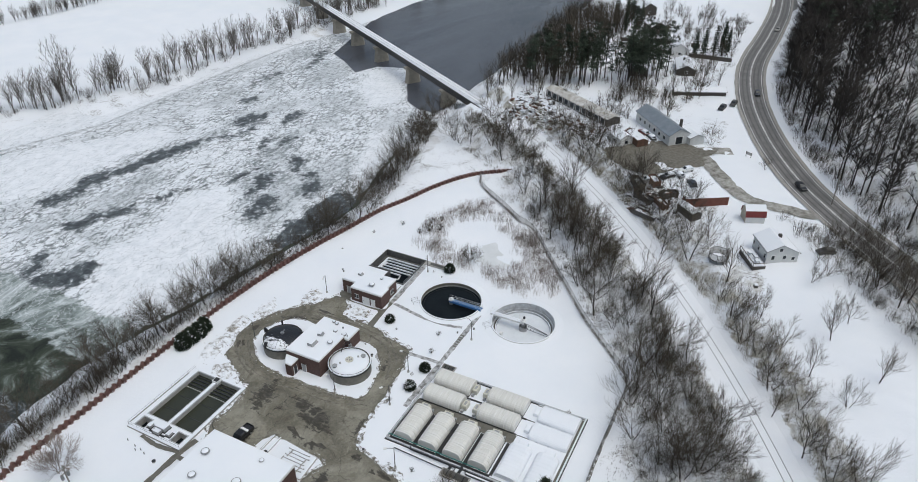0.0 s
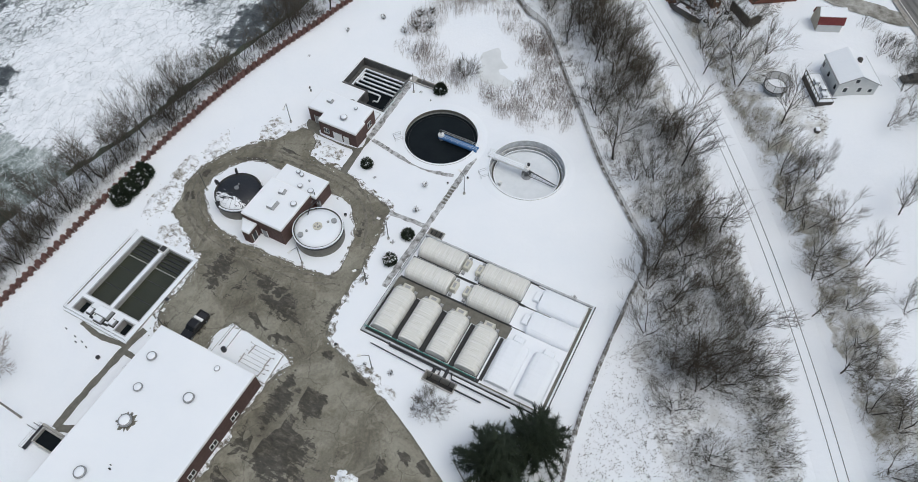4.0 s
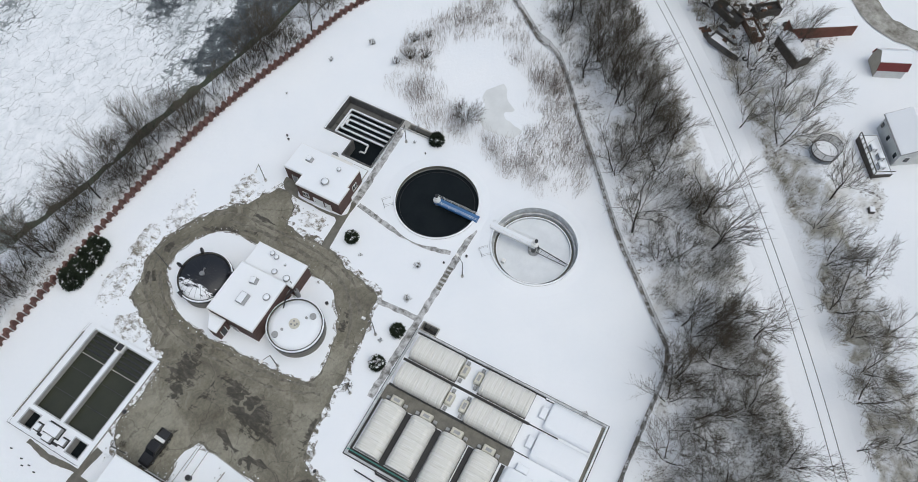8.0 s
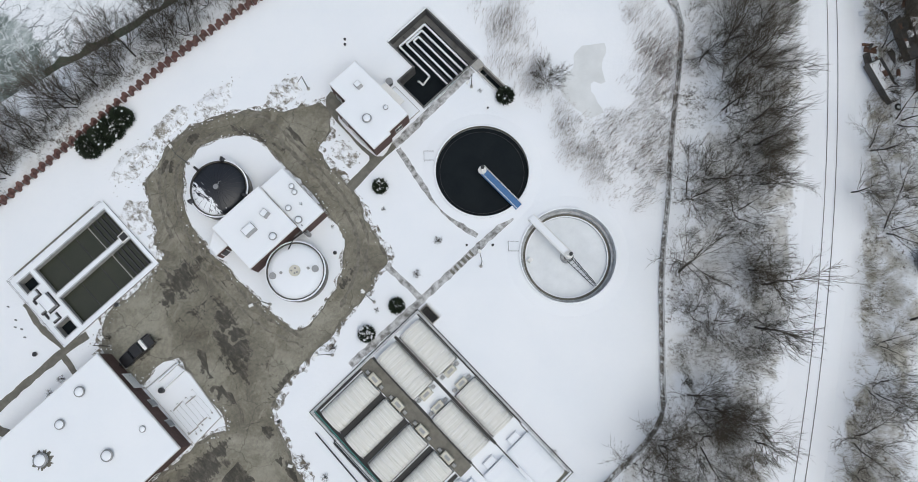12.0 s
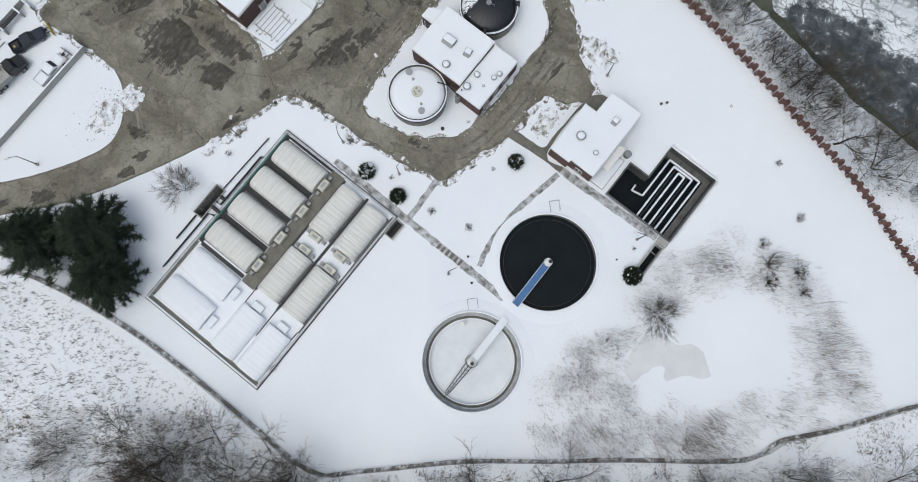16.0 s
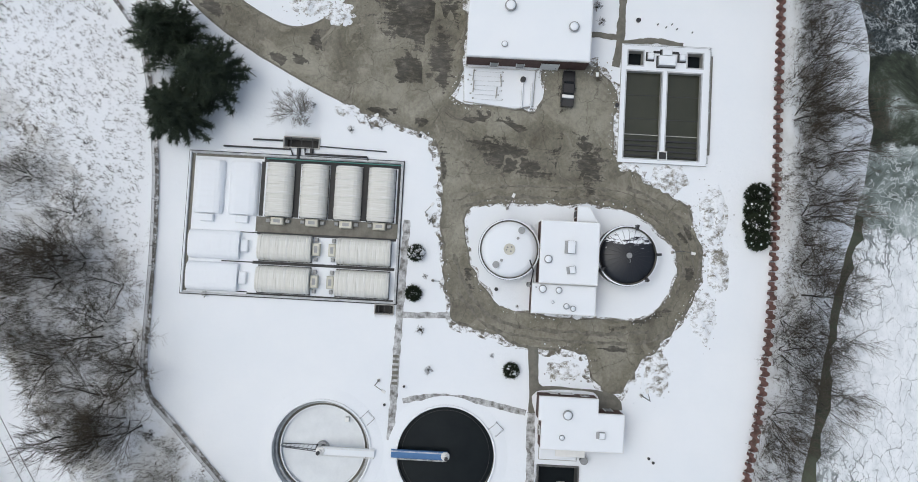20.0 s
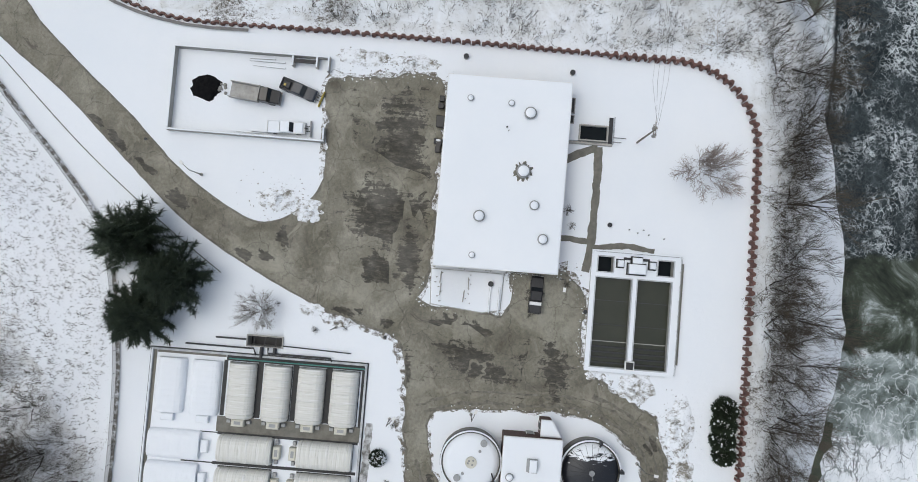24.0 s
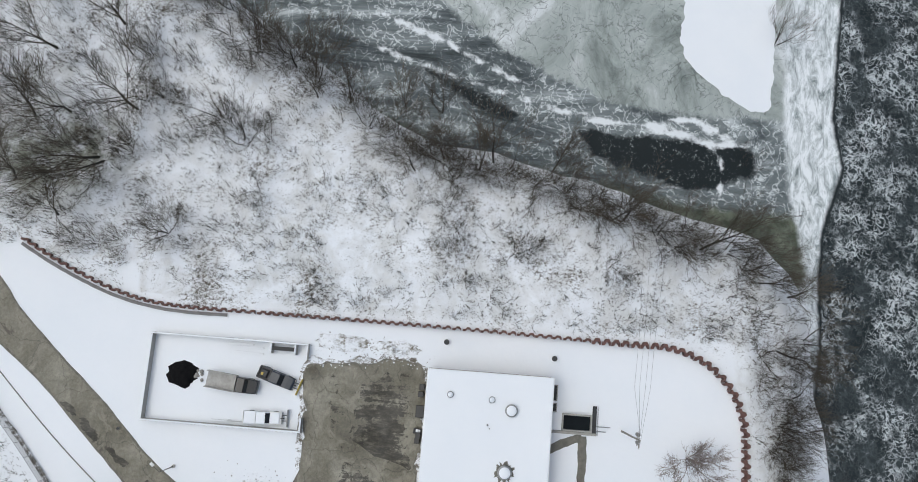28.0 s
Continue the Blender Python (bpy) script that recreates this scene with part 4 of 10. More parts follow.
PATCHES = [
    (-64.5, 9.1, 5.6, 10.9, 94, 0.85), (-56.2, 7.8, 8.5, 5.0, 70, 0.9), (-48.5, 7.3, 2.3, 1.8, 75, 1.3), (-50.3, 11.9, 1.4, 4.0, 94, 1.0), (-68.5, 4.2, 0.8, 0.7, 97, 1.1), (-71.2, 2.0, 1.4, 5.5, 94, 0.45),
    (-68.0, -38.2, 0.4, 1.5, 144, 1.1), (-64.6, -34.4, 0.7, 2.0, 132, 1.2), (-61.2, -29.7, 0.5, 2.0, 146, 1.2), (-56.7, -24.5, 0.8, 1.8, 142, 1.3), (-48.7, -13.6, 1.0, 1.2, 141, 1.2), (-49.2, -10.1, 1.1, 0.7, 60, 1.1),
    (-52.1, -7.7, 0.7, 1.5, 98, 1.2), (-41.8, 4.0, 1.4, 0.6, 79, 1.1), (-40.3, 19.2, 2.9, 1.6, 79, 1.2), (-39.4, 23.8, 2.6, 1.5, 69, 1.2), (-34.3, 22.7, 0.8, 1.2, 75, 1.6), (-33.1, 25.8, 1.8, 1.1, 58, 1.1),
    (-35.2, 34.3, 4.7, 3.6, 92, 0.8), (-41.6, 2.4, 1.4, 0.6, 74, 1.2), (-40.3, 9.4, 0.9, 0.7, 96, 1.1), (-33.5, 12.9, 0.6, 3.6, 90, 0.9), (-19.1, 51.7, 0.7, 1.0, 90, 1.3), (-25.3, 50.9, 0.8, 1.3, 87, 1.0),
    (-6.9, 40.4, 1.6, 0.4, 90, 1.0), (-45.5, 31.6, 1.2, 3.1, 90, 0.9), (-12.9, 25.2, 5.3, 0.8, 71, 0.7), (-17.0, 17.8, 0.8, 4.5, 102, 0.6), (-11.7, 45.0, 4.0, 0.8, 113, 0.7), (-34.9, 32.7, 5.4, 3.6, -85, 0.7),
    (-35.4, 23.2, 2.3, 5.4, -23, 0.9), (-34.2, 23.3, 0.9, 0.8, -41, 1.5), (-35.1, 35.3, 4.5, 2.4, -3, 0.8), (-35.0, 9.6, 1.1, 3.4, 15, 0.8),
]
for k, p in enumerate(PATCHES):
    worn_patch(*p, k)
for k, (d, i0, i1, wd) in enumerate(((0.8, 0, 9, 0.6), (3.4, 4, 14, 0.6), (2.0, 9, 15, 0.8), (2.4, 0, 8, 0.4))):
    ribbon("tyre_track", offset(ISLAND, d)[i0:i1], wd * 0.7, 0.095 + 0.003 * k, M["mud"], "dark wheel track worn into the asphalt loop", "road", 0.5, False, 0.6)
kb = Build()
kl = smoothed([(-84, -60, 0), (-78.7, -53.7, 0), (-64.7, -38.6, 0), (-54, -25.2, 0), (-47.2, -15.6, 0)], 1.0)
for i, p in enumerate(kl):
    d = (kl[min(i + 1, len(kl) - 1)] - kl[max(i - 1, 0)]).normalized()
    n = Vector((-d.y, d.x, 0))
    kb.v += [tuple(p + n * o + Vector((1.2, -1.2, z))) for o, z in ((-0.06, -0.1), (-0.06, 0.1), (0.06, 0.1), (0.06, -0.1))]
kb.f = [(4 * i + k, 4 * i + k + 4, 4 * i + k + 5, 4 * i + k + 1) for i in range(len(kl) - 1) for k in range(3)]
setting("kerb", kb, M["wet_concrete"], "thin dark kerb edge showing through the snow", "kerb")

# ---- treatment plant ----
M["brick"] = material("red_brown_brick", (0.072, 0.041, 0.035), (0.125, 0.074, 0.062), 1.6, 0.85, 0, 0.25, 12)
M["black_water"] = material("dark_settled_water", (0.008, 0.011, 0.014), (0.014, 0.018, 0.02), 0.3, 0.12)
M["black_water"].node_tree.nodes["Principled BSDF"].inputs["Specular IOR Level"].default_value = 0.08
M["green_water"] = material("olive_green_water", (0.028, 0.031, 0.02), (0.042, 0.045, 0.03), 0.25, 0.25)
M["grey_ice"] = material("grey_tank_ice", (0.64, 0.67, 0.70), (0.76, 0.79, 0.82), 0.25, 0.4, 0, 0.15, 3, 0.4)
M["glass"] = material("window_glass", (0.02, 0.025, 0.03), (0.03, 0.035, 0.04), 1, 0.08)


def snow_slab(name, outline, z0, depth, parent, label="smooth snow cover"):
    """A soft-edged layer of snow over an outline."""
    n = len(outline)
    cx, cy = sum(p[0] for p in outline) / n, sum(p[1] for p in outline) / n
    area = sum(a[0] * b[1] - b[0] * a[1] for a, b in zip(outline, outline[1:] + outline[:1]))
    pts = outline if area > 0 else outline[::-1]
    b = Build()
    rings = [(0.0, 0.0), (0.05, depth * 0.7), (0.18, depth)]
    for inset, h in rings:
        for i, p in enumerate(pts):
            a, c = Vector(pts[i - 1]), Vector(pts[(i + 1) % n])
            p = Vector(p)
            e1, e2 = (p - a).normalized(), (c - p).normalized()
            n1, n2 = Vector((-e1.y, e1.x)), Vector((-e2.y, e2.x))
            o = (n1 + n2) / max(0.4, 1 + n1.dot(n2))
            q = p + o * inset
            b.v.append((q.x, q.y, z0 + h))
    for k in range(2):
        b.f += [(k * n + i, k * n + (i + 1) % n, (k + 1) * n + (i + 1) % n, (k + 1) * n + i) for i in range(n)]
    b.f.append(tuple(2 * n + i for i in range(n)))
    return part(name, b, M["snow"], parent, label)


def wall_ring(b, outline, z0, z1, t):
    """An upright wall of thickness t, inward of a closed outline (counter-clockwise)."""
    n = len(outline)
    inner = []
    for i in range(n):
        a, p, c = Vector(outline[i - 1]), Vector(outline[i]), Vector(outline[(i + 1) % n])
        e1, e2 = (p - a).normalized(), (c - p).normalized()
        n1, n2 = Vector((-e1.y, e1.x)), Vector((-e2.y, e2.x))
        q = p + (n1 + n2) / max(0.3, 1 + n1.dot(n2)) * t
        inner.append((q.x, q.y))
    vs = [(x, y, z) for x, y in outline for z in (z0, z1)] + [(x, y, z) for x, y in inner for z in (z0, z1)]
    fs = []
    for i in range(n):
        j = (i + 1) % n
        fs += [(2 * i, 2 * j, 2 * j + 1, 2 * i + 1), (2 * n + 2 * j, 2 * n + 2 * i, 2 * n + 2 * i + 1, 2 * n + 2 * j + 1)]
        fs += [(2 * i + 1, 2 * j + 1, 2 * n + 2 * j + 1, 2 * n + 2 * i + 1)]
    return b.add(vs, fs)


def railing(parent, pts, h=1.0, every=1.6, name="railing", closed=False):
    """Two thin rails on posts, one mesh."""
    b = Build()
    line = [Vector(p) for p in pts]
    for a, c in zip(line, line[1:]):
        for z in (h * 0.5, h):
            b.tube([a + Vector((0, 0, z)), c + Vector((0, 0, z))], 0.025, 4)
        n = max(1, int((c - a).length / every))
        for i in range(n + 1):
            p = a.lerp(c, i / n)
            b.tube([p, p + Vector((0, 0, h))], 0.025, 4)
    return part(name, b, M["steel"], parent, "thin galvanised pipe railing")


def vent_mushroom(x, y, z, r, h, label="round galvanised roof ventilator", cat="roof vent"):
    t = thing("roof_vent", label, cat, pose(x, y, z), "roof vents")
    part("stack", Build().cyl(0, 0, -0.1, h * 0.6, r * 0.62, 14), M["steel"], t)
    part("cap", Build().lathe(0, 0, [(0, h), (r * 0.55, h * 0.97), (r * 0.95, h * 0.8), (r, h * 0.55), (r * 0.6, h * 0.5)], 16), M["steel"], t)
    part("snow_cap", Build().lathe(0, 0, [(0, h + 0.08), (r * 0.45, h + 0.06), (r * 0.72, h * 0.97), (r * 0.78, h * 0.86)], 16), M["snow"], t, smooth=True)
    return t


def hvac(x, y, z, sx, sy, h, turn=0):
    t = thing("rooftop_unit", "boxy grey rooftop ventilation unit dusted with snow", "roof vent", pose(x, y, z, 0, 0, turn), "roof vents")
    part("casing", Build().box(-sx / 2, -sy / 2, -0.05, sx / 2, sy / 2, h, 0.06), M["steel"], t)
    part("hood", Build().add([(-sx / 2, -sy / 2 - 0.35, h * 0.25), (sx / 2, -sy / 2 - 0.35, h * 0.25), (sx / 2, -sy / 2, h * 0.85), (-sx / 2, -sy / 2, h * 0.85), (-sx / 2, -sy / 2, h * 0.3), (sx / 2, -sy / 2, h * 0.3)], [(0, 1, 2, 3), (0, 3, 4), (1, 5, 2), (0, 4, 5, 1)]), M["grey"], t)
    snow_slab("snow_cap", [(-sx / 2 + 0.05, -sy / 2 + 0.05), (sx / 2 - 0.05, -sy / 2 + 0.05), (sx / 2 - 0.05, sy / 2 - 0.05), (-sx / 2 + 0.05, sy / 2 - 0.05)], h, 0.1, t, "")
    return t


def door(parent, x, y, face, w=1.0, h=2.1, mat=None, name="door"):
    """A door leaf with a frame on a wall that faces +x, -x, +y or -y."""
    sx, sy = {"+x": (1, 0), "-x": (-1, 0), "+y": (0, 1), "-y": (0, -1)}[face]
    ax, ay = abs(sy), abs(sx)
    d = part(name, Build().box(x - ax * w / 2 - ay * 0.02 + sx * 0.03, y - ay * w / 2 - ax * 0.02 + sy * 0.03, 0.08, x + ax * w / 2 + ay * 0.02 + sx * 0.03, y + ay * w / 2 + ax * 0.02 + sy * 0.03, h), mat or M["grey"], parent, "painted steel door")
    for s in (-1, 1):
        cx, cy = x + ax * s * (w / 2 + 0.05) + sx * 0.04, y + ay * s * (w / 2 + 0.05) + sy * 0.04
        part("jamb", Build().box(cx - 0.05, cy - 0.05, 0.05, cx + 0.05, cy + 0.05, h + 0.1), M["white"], d)
    hx, hy = x + ax * w * 0.38 + sx * 0.09, y + ay * w * 0.38 + sy * 0.09
    part("handle", Build().box(hx - 0.04, hy - 0.04, 1.0, hx + 0.04, hy + 0.04, 1.12), M["steel"], d)
    return d


def window(parent, x, y, face, w=1.2, z0=1.0, h=1.2):
    sx, sy = {"+x": (1, 0), "-x": (-1, 0), "+y": (0, 1), "-y": (0, -1)}[face]
    ax, ay = abs(sy), abs(sx)
    o = part("window", Build().box(x - ax * w / 2 - ay * 0.04, y - ay * w / 2 - ax * 0.04, z0, x + ax * w / 2 + ay * 0.04, y + ay * w / 2 + ax * 0.04, z0 + h), M["white"], parent, "white framed window")
    for s in (-0.25, 0.25):
        cx, cy = x + ax * s * w + sx * 0.045, y + ay * s * w + sy * 0.045
        part("pane", Build().box(cx - ax * w * 0.2 - ay * 0.01, cy - ay * w * 0.2 - ax * 0.01, z0 + 0.08, cx + ax * w * 0.2 + ay * 0.01, cy + ay * w * 0.2 + ax * 0.01, z0 + h - 0.08), M["glass"], o)
    part("sill", Build().box(x - ax * w * 0.55 - ay * 0.1 + sx * 0.08, y - ay * w * 0.55 - ax * 0.1 + sy * 0.08, z0 - 0.1, x + ax * w * 0.55 + ay * 0.1 + sx * 0.08, y + ay * w * 0.55 + ax * 0.1 + sy * 0.08, z0), M["concrete"], o)
    return o


def flat_roofed(name, label, outline, h, fascia=0.35):
    """A brick building with an overhanging flat roof under snow; the outline is that of the roof."""
    t = thing(name, label, "building")
    n = len(outline)
    c = Vector((sum(p[0] for p in outline) / n, sum(p[1] for p in outline) / n))
    b = Build()
    wall_ring(b, outline, -0.2, h - fascia, 0.3)
    part("wall", b, M["brick"], t, "red-brown brick wall")
    r = Build().prism([(p[0] + 0.06 * np.sign(p[0] - c.x), p[1] + 0.06 * np.sign(p[1] - c.y)) for p in outline], h - fascia, h)
    part("roof", r, M["white"], t, "flat roof with a pale metal edge")
    snow_slab("snow", outline, h, 0.14, t, "smooth unbroken snow on the roof")
    return t


# clarifiers: round settling tanks
M["frosted"] = material("frosted_concrete", (0.34, 0.35, 0.36), (0.62, 0.64, 0.66), 0.9, 0.8, 0, 0.2, 8, 0.4)


def clarifier(cx, cy, dark):
    R = CLARIFIER_R
    t = thing("clarifier", "round concrete settling tank full of black water with a blue walkway" if dark else "round concrete settling tank with grey ice and a snow-covered walkway", "tank", pose(cx, cy, 0), "round settling tanks")
    part("tank_wall", Build().lathe(0, 0, [(R - 0.05, -5), (R, 0.3), (R - 0.02, 0.34), (R - 0.3, 0.34), (R - 0.32, 0.3), (R - 0.32, -5)], 72), M["concrete"], t, "weathered concrete rim")
    part("rim_snow", Build().lathe(0, 0, [(R + 0.02, 0.32), (R - 0.03, 0.40), (R - 0.22, 0.42), (R - 0.30, 0.345)], 72), M["snow"], t, "", True)
    part("inner_wall", Build().lathe(0, 0, [(R - 0.325, -0.35 if dark else -1.2), (R - 0.325, 0.31), (R - 0.335, 0.31), (R - 0.335, -0.35 if dark else -1.2)], 72), M["wet_concrete" if dark else "frosted"], t, "dark wet inner face of the wall" if dark else "frosted inner face of the wall")
    zw = -0.75 if dark else -1.9
    part("water_surface", Build().lathe(0, 0, [(0, zw), (R - 0.25, zw)], 64), M["black_water" if dark else "grey_ice"], t, "still black water" if dark else "grey frosted ice")
    if dark:
        part("weir", Build().lathe(0, 0, [(R - 0.98, zw - 0.1), (R - 0.98, zw + 0.05), (R - 0.93, zw + 0.05), (R - 0.93, zw - 0.1)], 72), M["black"], t, "thin dark weir plate just breaking the water")
    else:
        part("launder", Build().lathe(0, 0, [(R - 1.3, -3), (R - 1.3, -1.35), (R - 1.15, -1.35), (R - 1.15, -1.75), (R - 0.75, -1.75), (R - 0.75, -0.95), (R - 0.6, -0.95), (R - 0.6, -1.2), (R - 0.31, -1.2)], 72), M["frosted"], t, "stepped concrete overflow trough with frost")
        part("launder_snow", Build().lathe(0, 0, [(R - 1.32, -1.34), (R - 1.13, -1.34)], 72), M["snow"], t, "frost on the trough edge")
        part("trough_water", Build().lathe(0, 0, [(R - 1.13, -1.72), (R - 0.76, -1.72)], 72), M["wet_concrete"], t, "dark wet trough bottom")
    s = -1 if dark else 1
    deck_mat = M["blue"] if dark else M["snow"]
    end = s * (R + 0.55)
    br = part("bridge", Build().box(-0.55, min(-0.3 * s, end), 0.42, 0.55, max(-0.3 * s, end), 0.55), deck_mat, t, "blue painted walkway" if dark else "snow-covered walkway")
    for k in (-1, 1):
        b = Build()
        b.box(k * 0.55 - 0.06, min(-0.3 * s, end), 0.05, k * 0.55 + 0.06, max(-0.3 * s, end), 0.5)
        part("girder", b, M["blue"] if dark else M["white"], br)
        bb = Build()
        for z in (1.0, 1.45):
            bb.tube([(k * 0.55, -0.2 * s, z), (k * 0.55, end, z)], 0.03, 5)
        for i in range(7):
            y = -0.2 * s + (end + 0.2 * s) * i / 6
            bb.tube([(k * 0.55, y, 0.5), (k * 0.55, y, 1.45)], 0.025, 4)
        part("handrail", bb, M["white"], br)
    if dark:
        for i in range(16):
            y = -0.5 + (end + 0.6) * (i + 0.5) / 16
            part("grating", Build().box(-0.49, y - 0.2, 0.552, 0.49, y + 0.2, 0.575), M["blue"], br)
    hub = part("drive_unit", Build().lathe(0, 0, [(0, 1.35), (0.25, 1.3), (0.3, 0.9), (0.62, 0.85), (0.68, 0.55)], 16), M["white"], t, "drive motor on the centre column")
    part("motor", Build().cyl(0.15, -0.15 * s, 1.3, 1.8, 0.28, 12), M["black"], hub, "dark drive motor")
    part("centre_column", Build().cyl(0, 0, -4.5, 0.5, 0.42, 16), M["steel"], t)
    if not dark:
        part("feed_well", Build().lathe(0, 0, [(0.95, -2.3), (0.95, -0.9), (1.0, -0.9), (1.0, -2.3)], 24), M["grey"], t, "grey feed well round the column")
        b = Build()
        for k in (-0.55, 0.55):
            b.tube([(k, -0.6 * s, -0.9), (k * 0.5, -(R - 1.6) * s, -1.6)], 0.06, 5)
        b.tube([(0, -0.6 * s, 0.1), (0, -(R - 1.6) * s, -1.2)], 0.06, 5)
        for i in range(9):
            f = i / 8
            y = (-0.6 - (R - 2.2) * f) * s
            for k in (-0.55, 0.55):
                b.tube([(k * (1 - f / 2), y, -0.9 - 0.7 * f), (0, y - 0.35 * s, 0.1 - 1.3 * f)], 0.035, 4)
        part("scraper_arm", b, M["black"], t, "dark lattice scraper arm")
        part("skimmer_box", Build().box(-4.9, 3.3, -1.5, -4.2, 3.9, -0.8, 0.05), M["white"], t, "small white scum box")
    # little gate of pipe rail at the rim
    side = 125 if dark else 132
    px, py = (R + 0.1) * math.cos(radians(side)), (R + 0.1) * math.sin(radians(side))
    railing(t, [(px, py, 0.2), (px - 1.1, py + 1.1, 0.1), (px - 0.1, py + 2.2, 0.1), (px + 1.0, py + 1.1, 0.2)], 1.0, 1.4)
    # bank of snow round the rim
    b = Build().lathe(cx, cy, [(R - 0.02, 0.16), (R + 0.5, 0.13), (R + 1.6, 0.03), (R + 2.1, -0.05)], 72)
    setting("snow_bank", b, M["snow"], "smooth snow banked against the round tank", "snow", True)
    return t


clarifier(*CLARIFIERS[0], True)
clarifier(*CLARIFIERS[1], False)

# open pit with a serpentine of snow-topped pipes
pit = thing("pipe_basin", "sunken concrete basin with white snow-topped serpentine pipes over dark water", "tank", pose(0, 0, 0))
PIT_OUT = [(10.95, 29.7), (23.15, 29.7), (23.15, 42.15), (14.5, 42.15), (14.5, 36.05), (10.95, 36.05)]
b = Build()
wall_ring(b, PIT_OUT, -4, 0.3, 0.24)
M["pit_wall"] = material("dark_pit_concrete", (0.06, 0.06, 0.058), (0.15, 0.148, 0.142), 0.8, 0.7, 0, 0.3, 8, 0.5)
part("basin_wall", b, M["pit_wall"], pit, "bare concrete basin wall")
part("water_surface", Build().prism([(11.1, 29.85), (23, 29.85), (23, 42), (14.65, 42), (14.65, 35.9), (11.1, 35.9)], -3.2, -2.6), M["black_water"], pit, "black water at the bottom of the basin")
part("ledge", Build().box(14.8, 40.9, -2.7, 22.85, 41.85, -1.5), M["pit_wall"], pit)
part("ledge", Build().box(21.9, 30.0, -2.7, 22.85, 40.9, -1.5), M["pit_wall"], pit)
PX = [15.7, 16.85, 18.0, 19.15, 20.3, 21.4]
for i, x in enumerate(PX):
    y0, y1 = (30.1, 40.6 - (0.0 if i in (0, 5) else 0.45 * min(i, 5 - i))) if i else (33.4, 40.6)
    p = part("pipe", Build().tube([(x, y0, -1.2), (x, y1, -1.2)], 0.17, 8), M["white"], pit, "pale pipe run", True)
    part("snow_cap", Build().box(x - 0.14, y0, -1.06, x + 0.14, y1, -0.94, 0.05), M["snow"], p)
for a, c in ((0, 5), (1, 4), (2, 3)):
    y = 40.6 - (0.0 if a == 0 else 0.45 * a)
    p = part("header_pipe", Build().tube([(PX[a], y, -1.2), (PX[c], y, -1.2)], 0.17, 8), M["white"], pit, "", True)
    part("snow_cap", Build().box(PX[a], y - 0.14, -1.06, PX[c], y + 0.14, -0.94, 0.05), M["snow"], p)
p = part("inlet_pipe", Build().tube([(PX[0], 33.4, -1.2), (14.2, 33.1, -1.2), (13.9, 33.0, -1.2), (13.85, 33.9, -1.2), (13.85, 34.2, -1.6)], 0.17, 8), M["white"], pit, "", True)
for x in (17.4, 19.7):
    part("strut", Build().box(x - 0.08, 30, -1.55, x + 0.08, 41.6, -1.38), M["dark"], pit)
railing(pit, [(10.9, 29.5, 0.2), (20.5, 29.5, 0.2)], 1.0, 2.0)
snow_slab("rim_snow", [(14.5, 41.85), (23.13, 41.85), (23.13, 42.13), (14.5, 42.13)], 0.3, 0.08, pit, "")
# narrow outfall channel beside it
ch = thing("outfall_channel", "narrow dark concrete outfall channel", "tank")
b = Build()
wall_ring(b, [(21.5, 22.85), (23.05, 22.85), (23.05, 28.45), (21.5, 28.45)], -4, 0.28, 0.22)
part("channel_wall", b, M["concrete"], ch)
part("water_surface", Build().box(21.7, 23.0, -3, 22.9, 28.3, -1.2), M["black_water"], ch)
part("footbridge", Build().box(21.4, 28.5, 0.1, 23.2, 29.6, 0.3, 0.03), M["concrete"], ch)
part("gate_frame", Build().beam((21.6, 26.6, 0.9), (23, 26.6, 0.9), 0.12, 0.12).beam((21.6, 26.6, 0.2), (21.6, 26.6, 0.9), 0.1, 0.1).beam((23, 26.6, 0.2), (23, 26.6, 0.9), 0.1, 0.1), M["steel"], ch)

# control building by the pipe basin
B2 = [(0.15, 29.15), (3.6, 29.15), (3.6, 29.6), (7.75, 29.6), (7.75, 41.7), (2.25, 41.7), (2.25, 37.8), (0.15, 37.8)]
b2 = flat_roofed("control_building", "low red-brown brick control building with a snowy flat roof", B2, 3.9)
door(b2, -0.0, 31.5, "-x", 1.0, 2.1, M["white"])
door(b2, -0.0, 33.5, "-x", 1.8, 2.2, M["white"], "double_door")
window(b2, 0.13, 36.2, "-x", 1.2)
window(b2, 5.5, 29.55, "-y", 1.3)
door(b2, 2.12, 39.8, "-x", 1.0, 2.1, M["grey"])
vent_mushroom(2.6, 33.3, 4.0, 0.75, 0.7)
vent_mushroom(5.9, 32.6, 4.0, 0.42, 0.5)
hvac(5.3, 38.4, 4.0, 0.95, 0.9, 0.6)
b = thing("bollard_tank", "short round dark steel hatch standing in the snow", "tank", pose(9.9, 36.6, 0))
part("barrel", Build().cyl(0, 0, 0, 0.9, 0.55, 16), M["black"], b)
part("lid", Build().cyl(0, 0, 0.9, 0.98, 0.6, 16), M["steel"], b)
lp = thing("loading_platform", "small concrete landing with a roof hood on the brick building", "platform", pose(8.6, 34, 0))
part("slab", Build().box(-0.9, -4.2, -0.1, 1.6, 1.6, 0.25, 0.03), M["concrete"], lp)
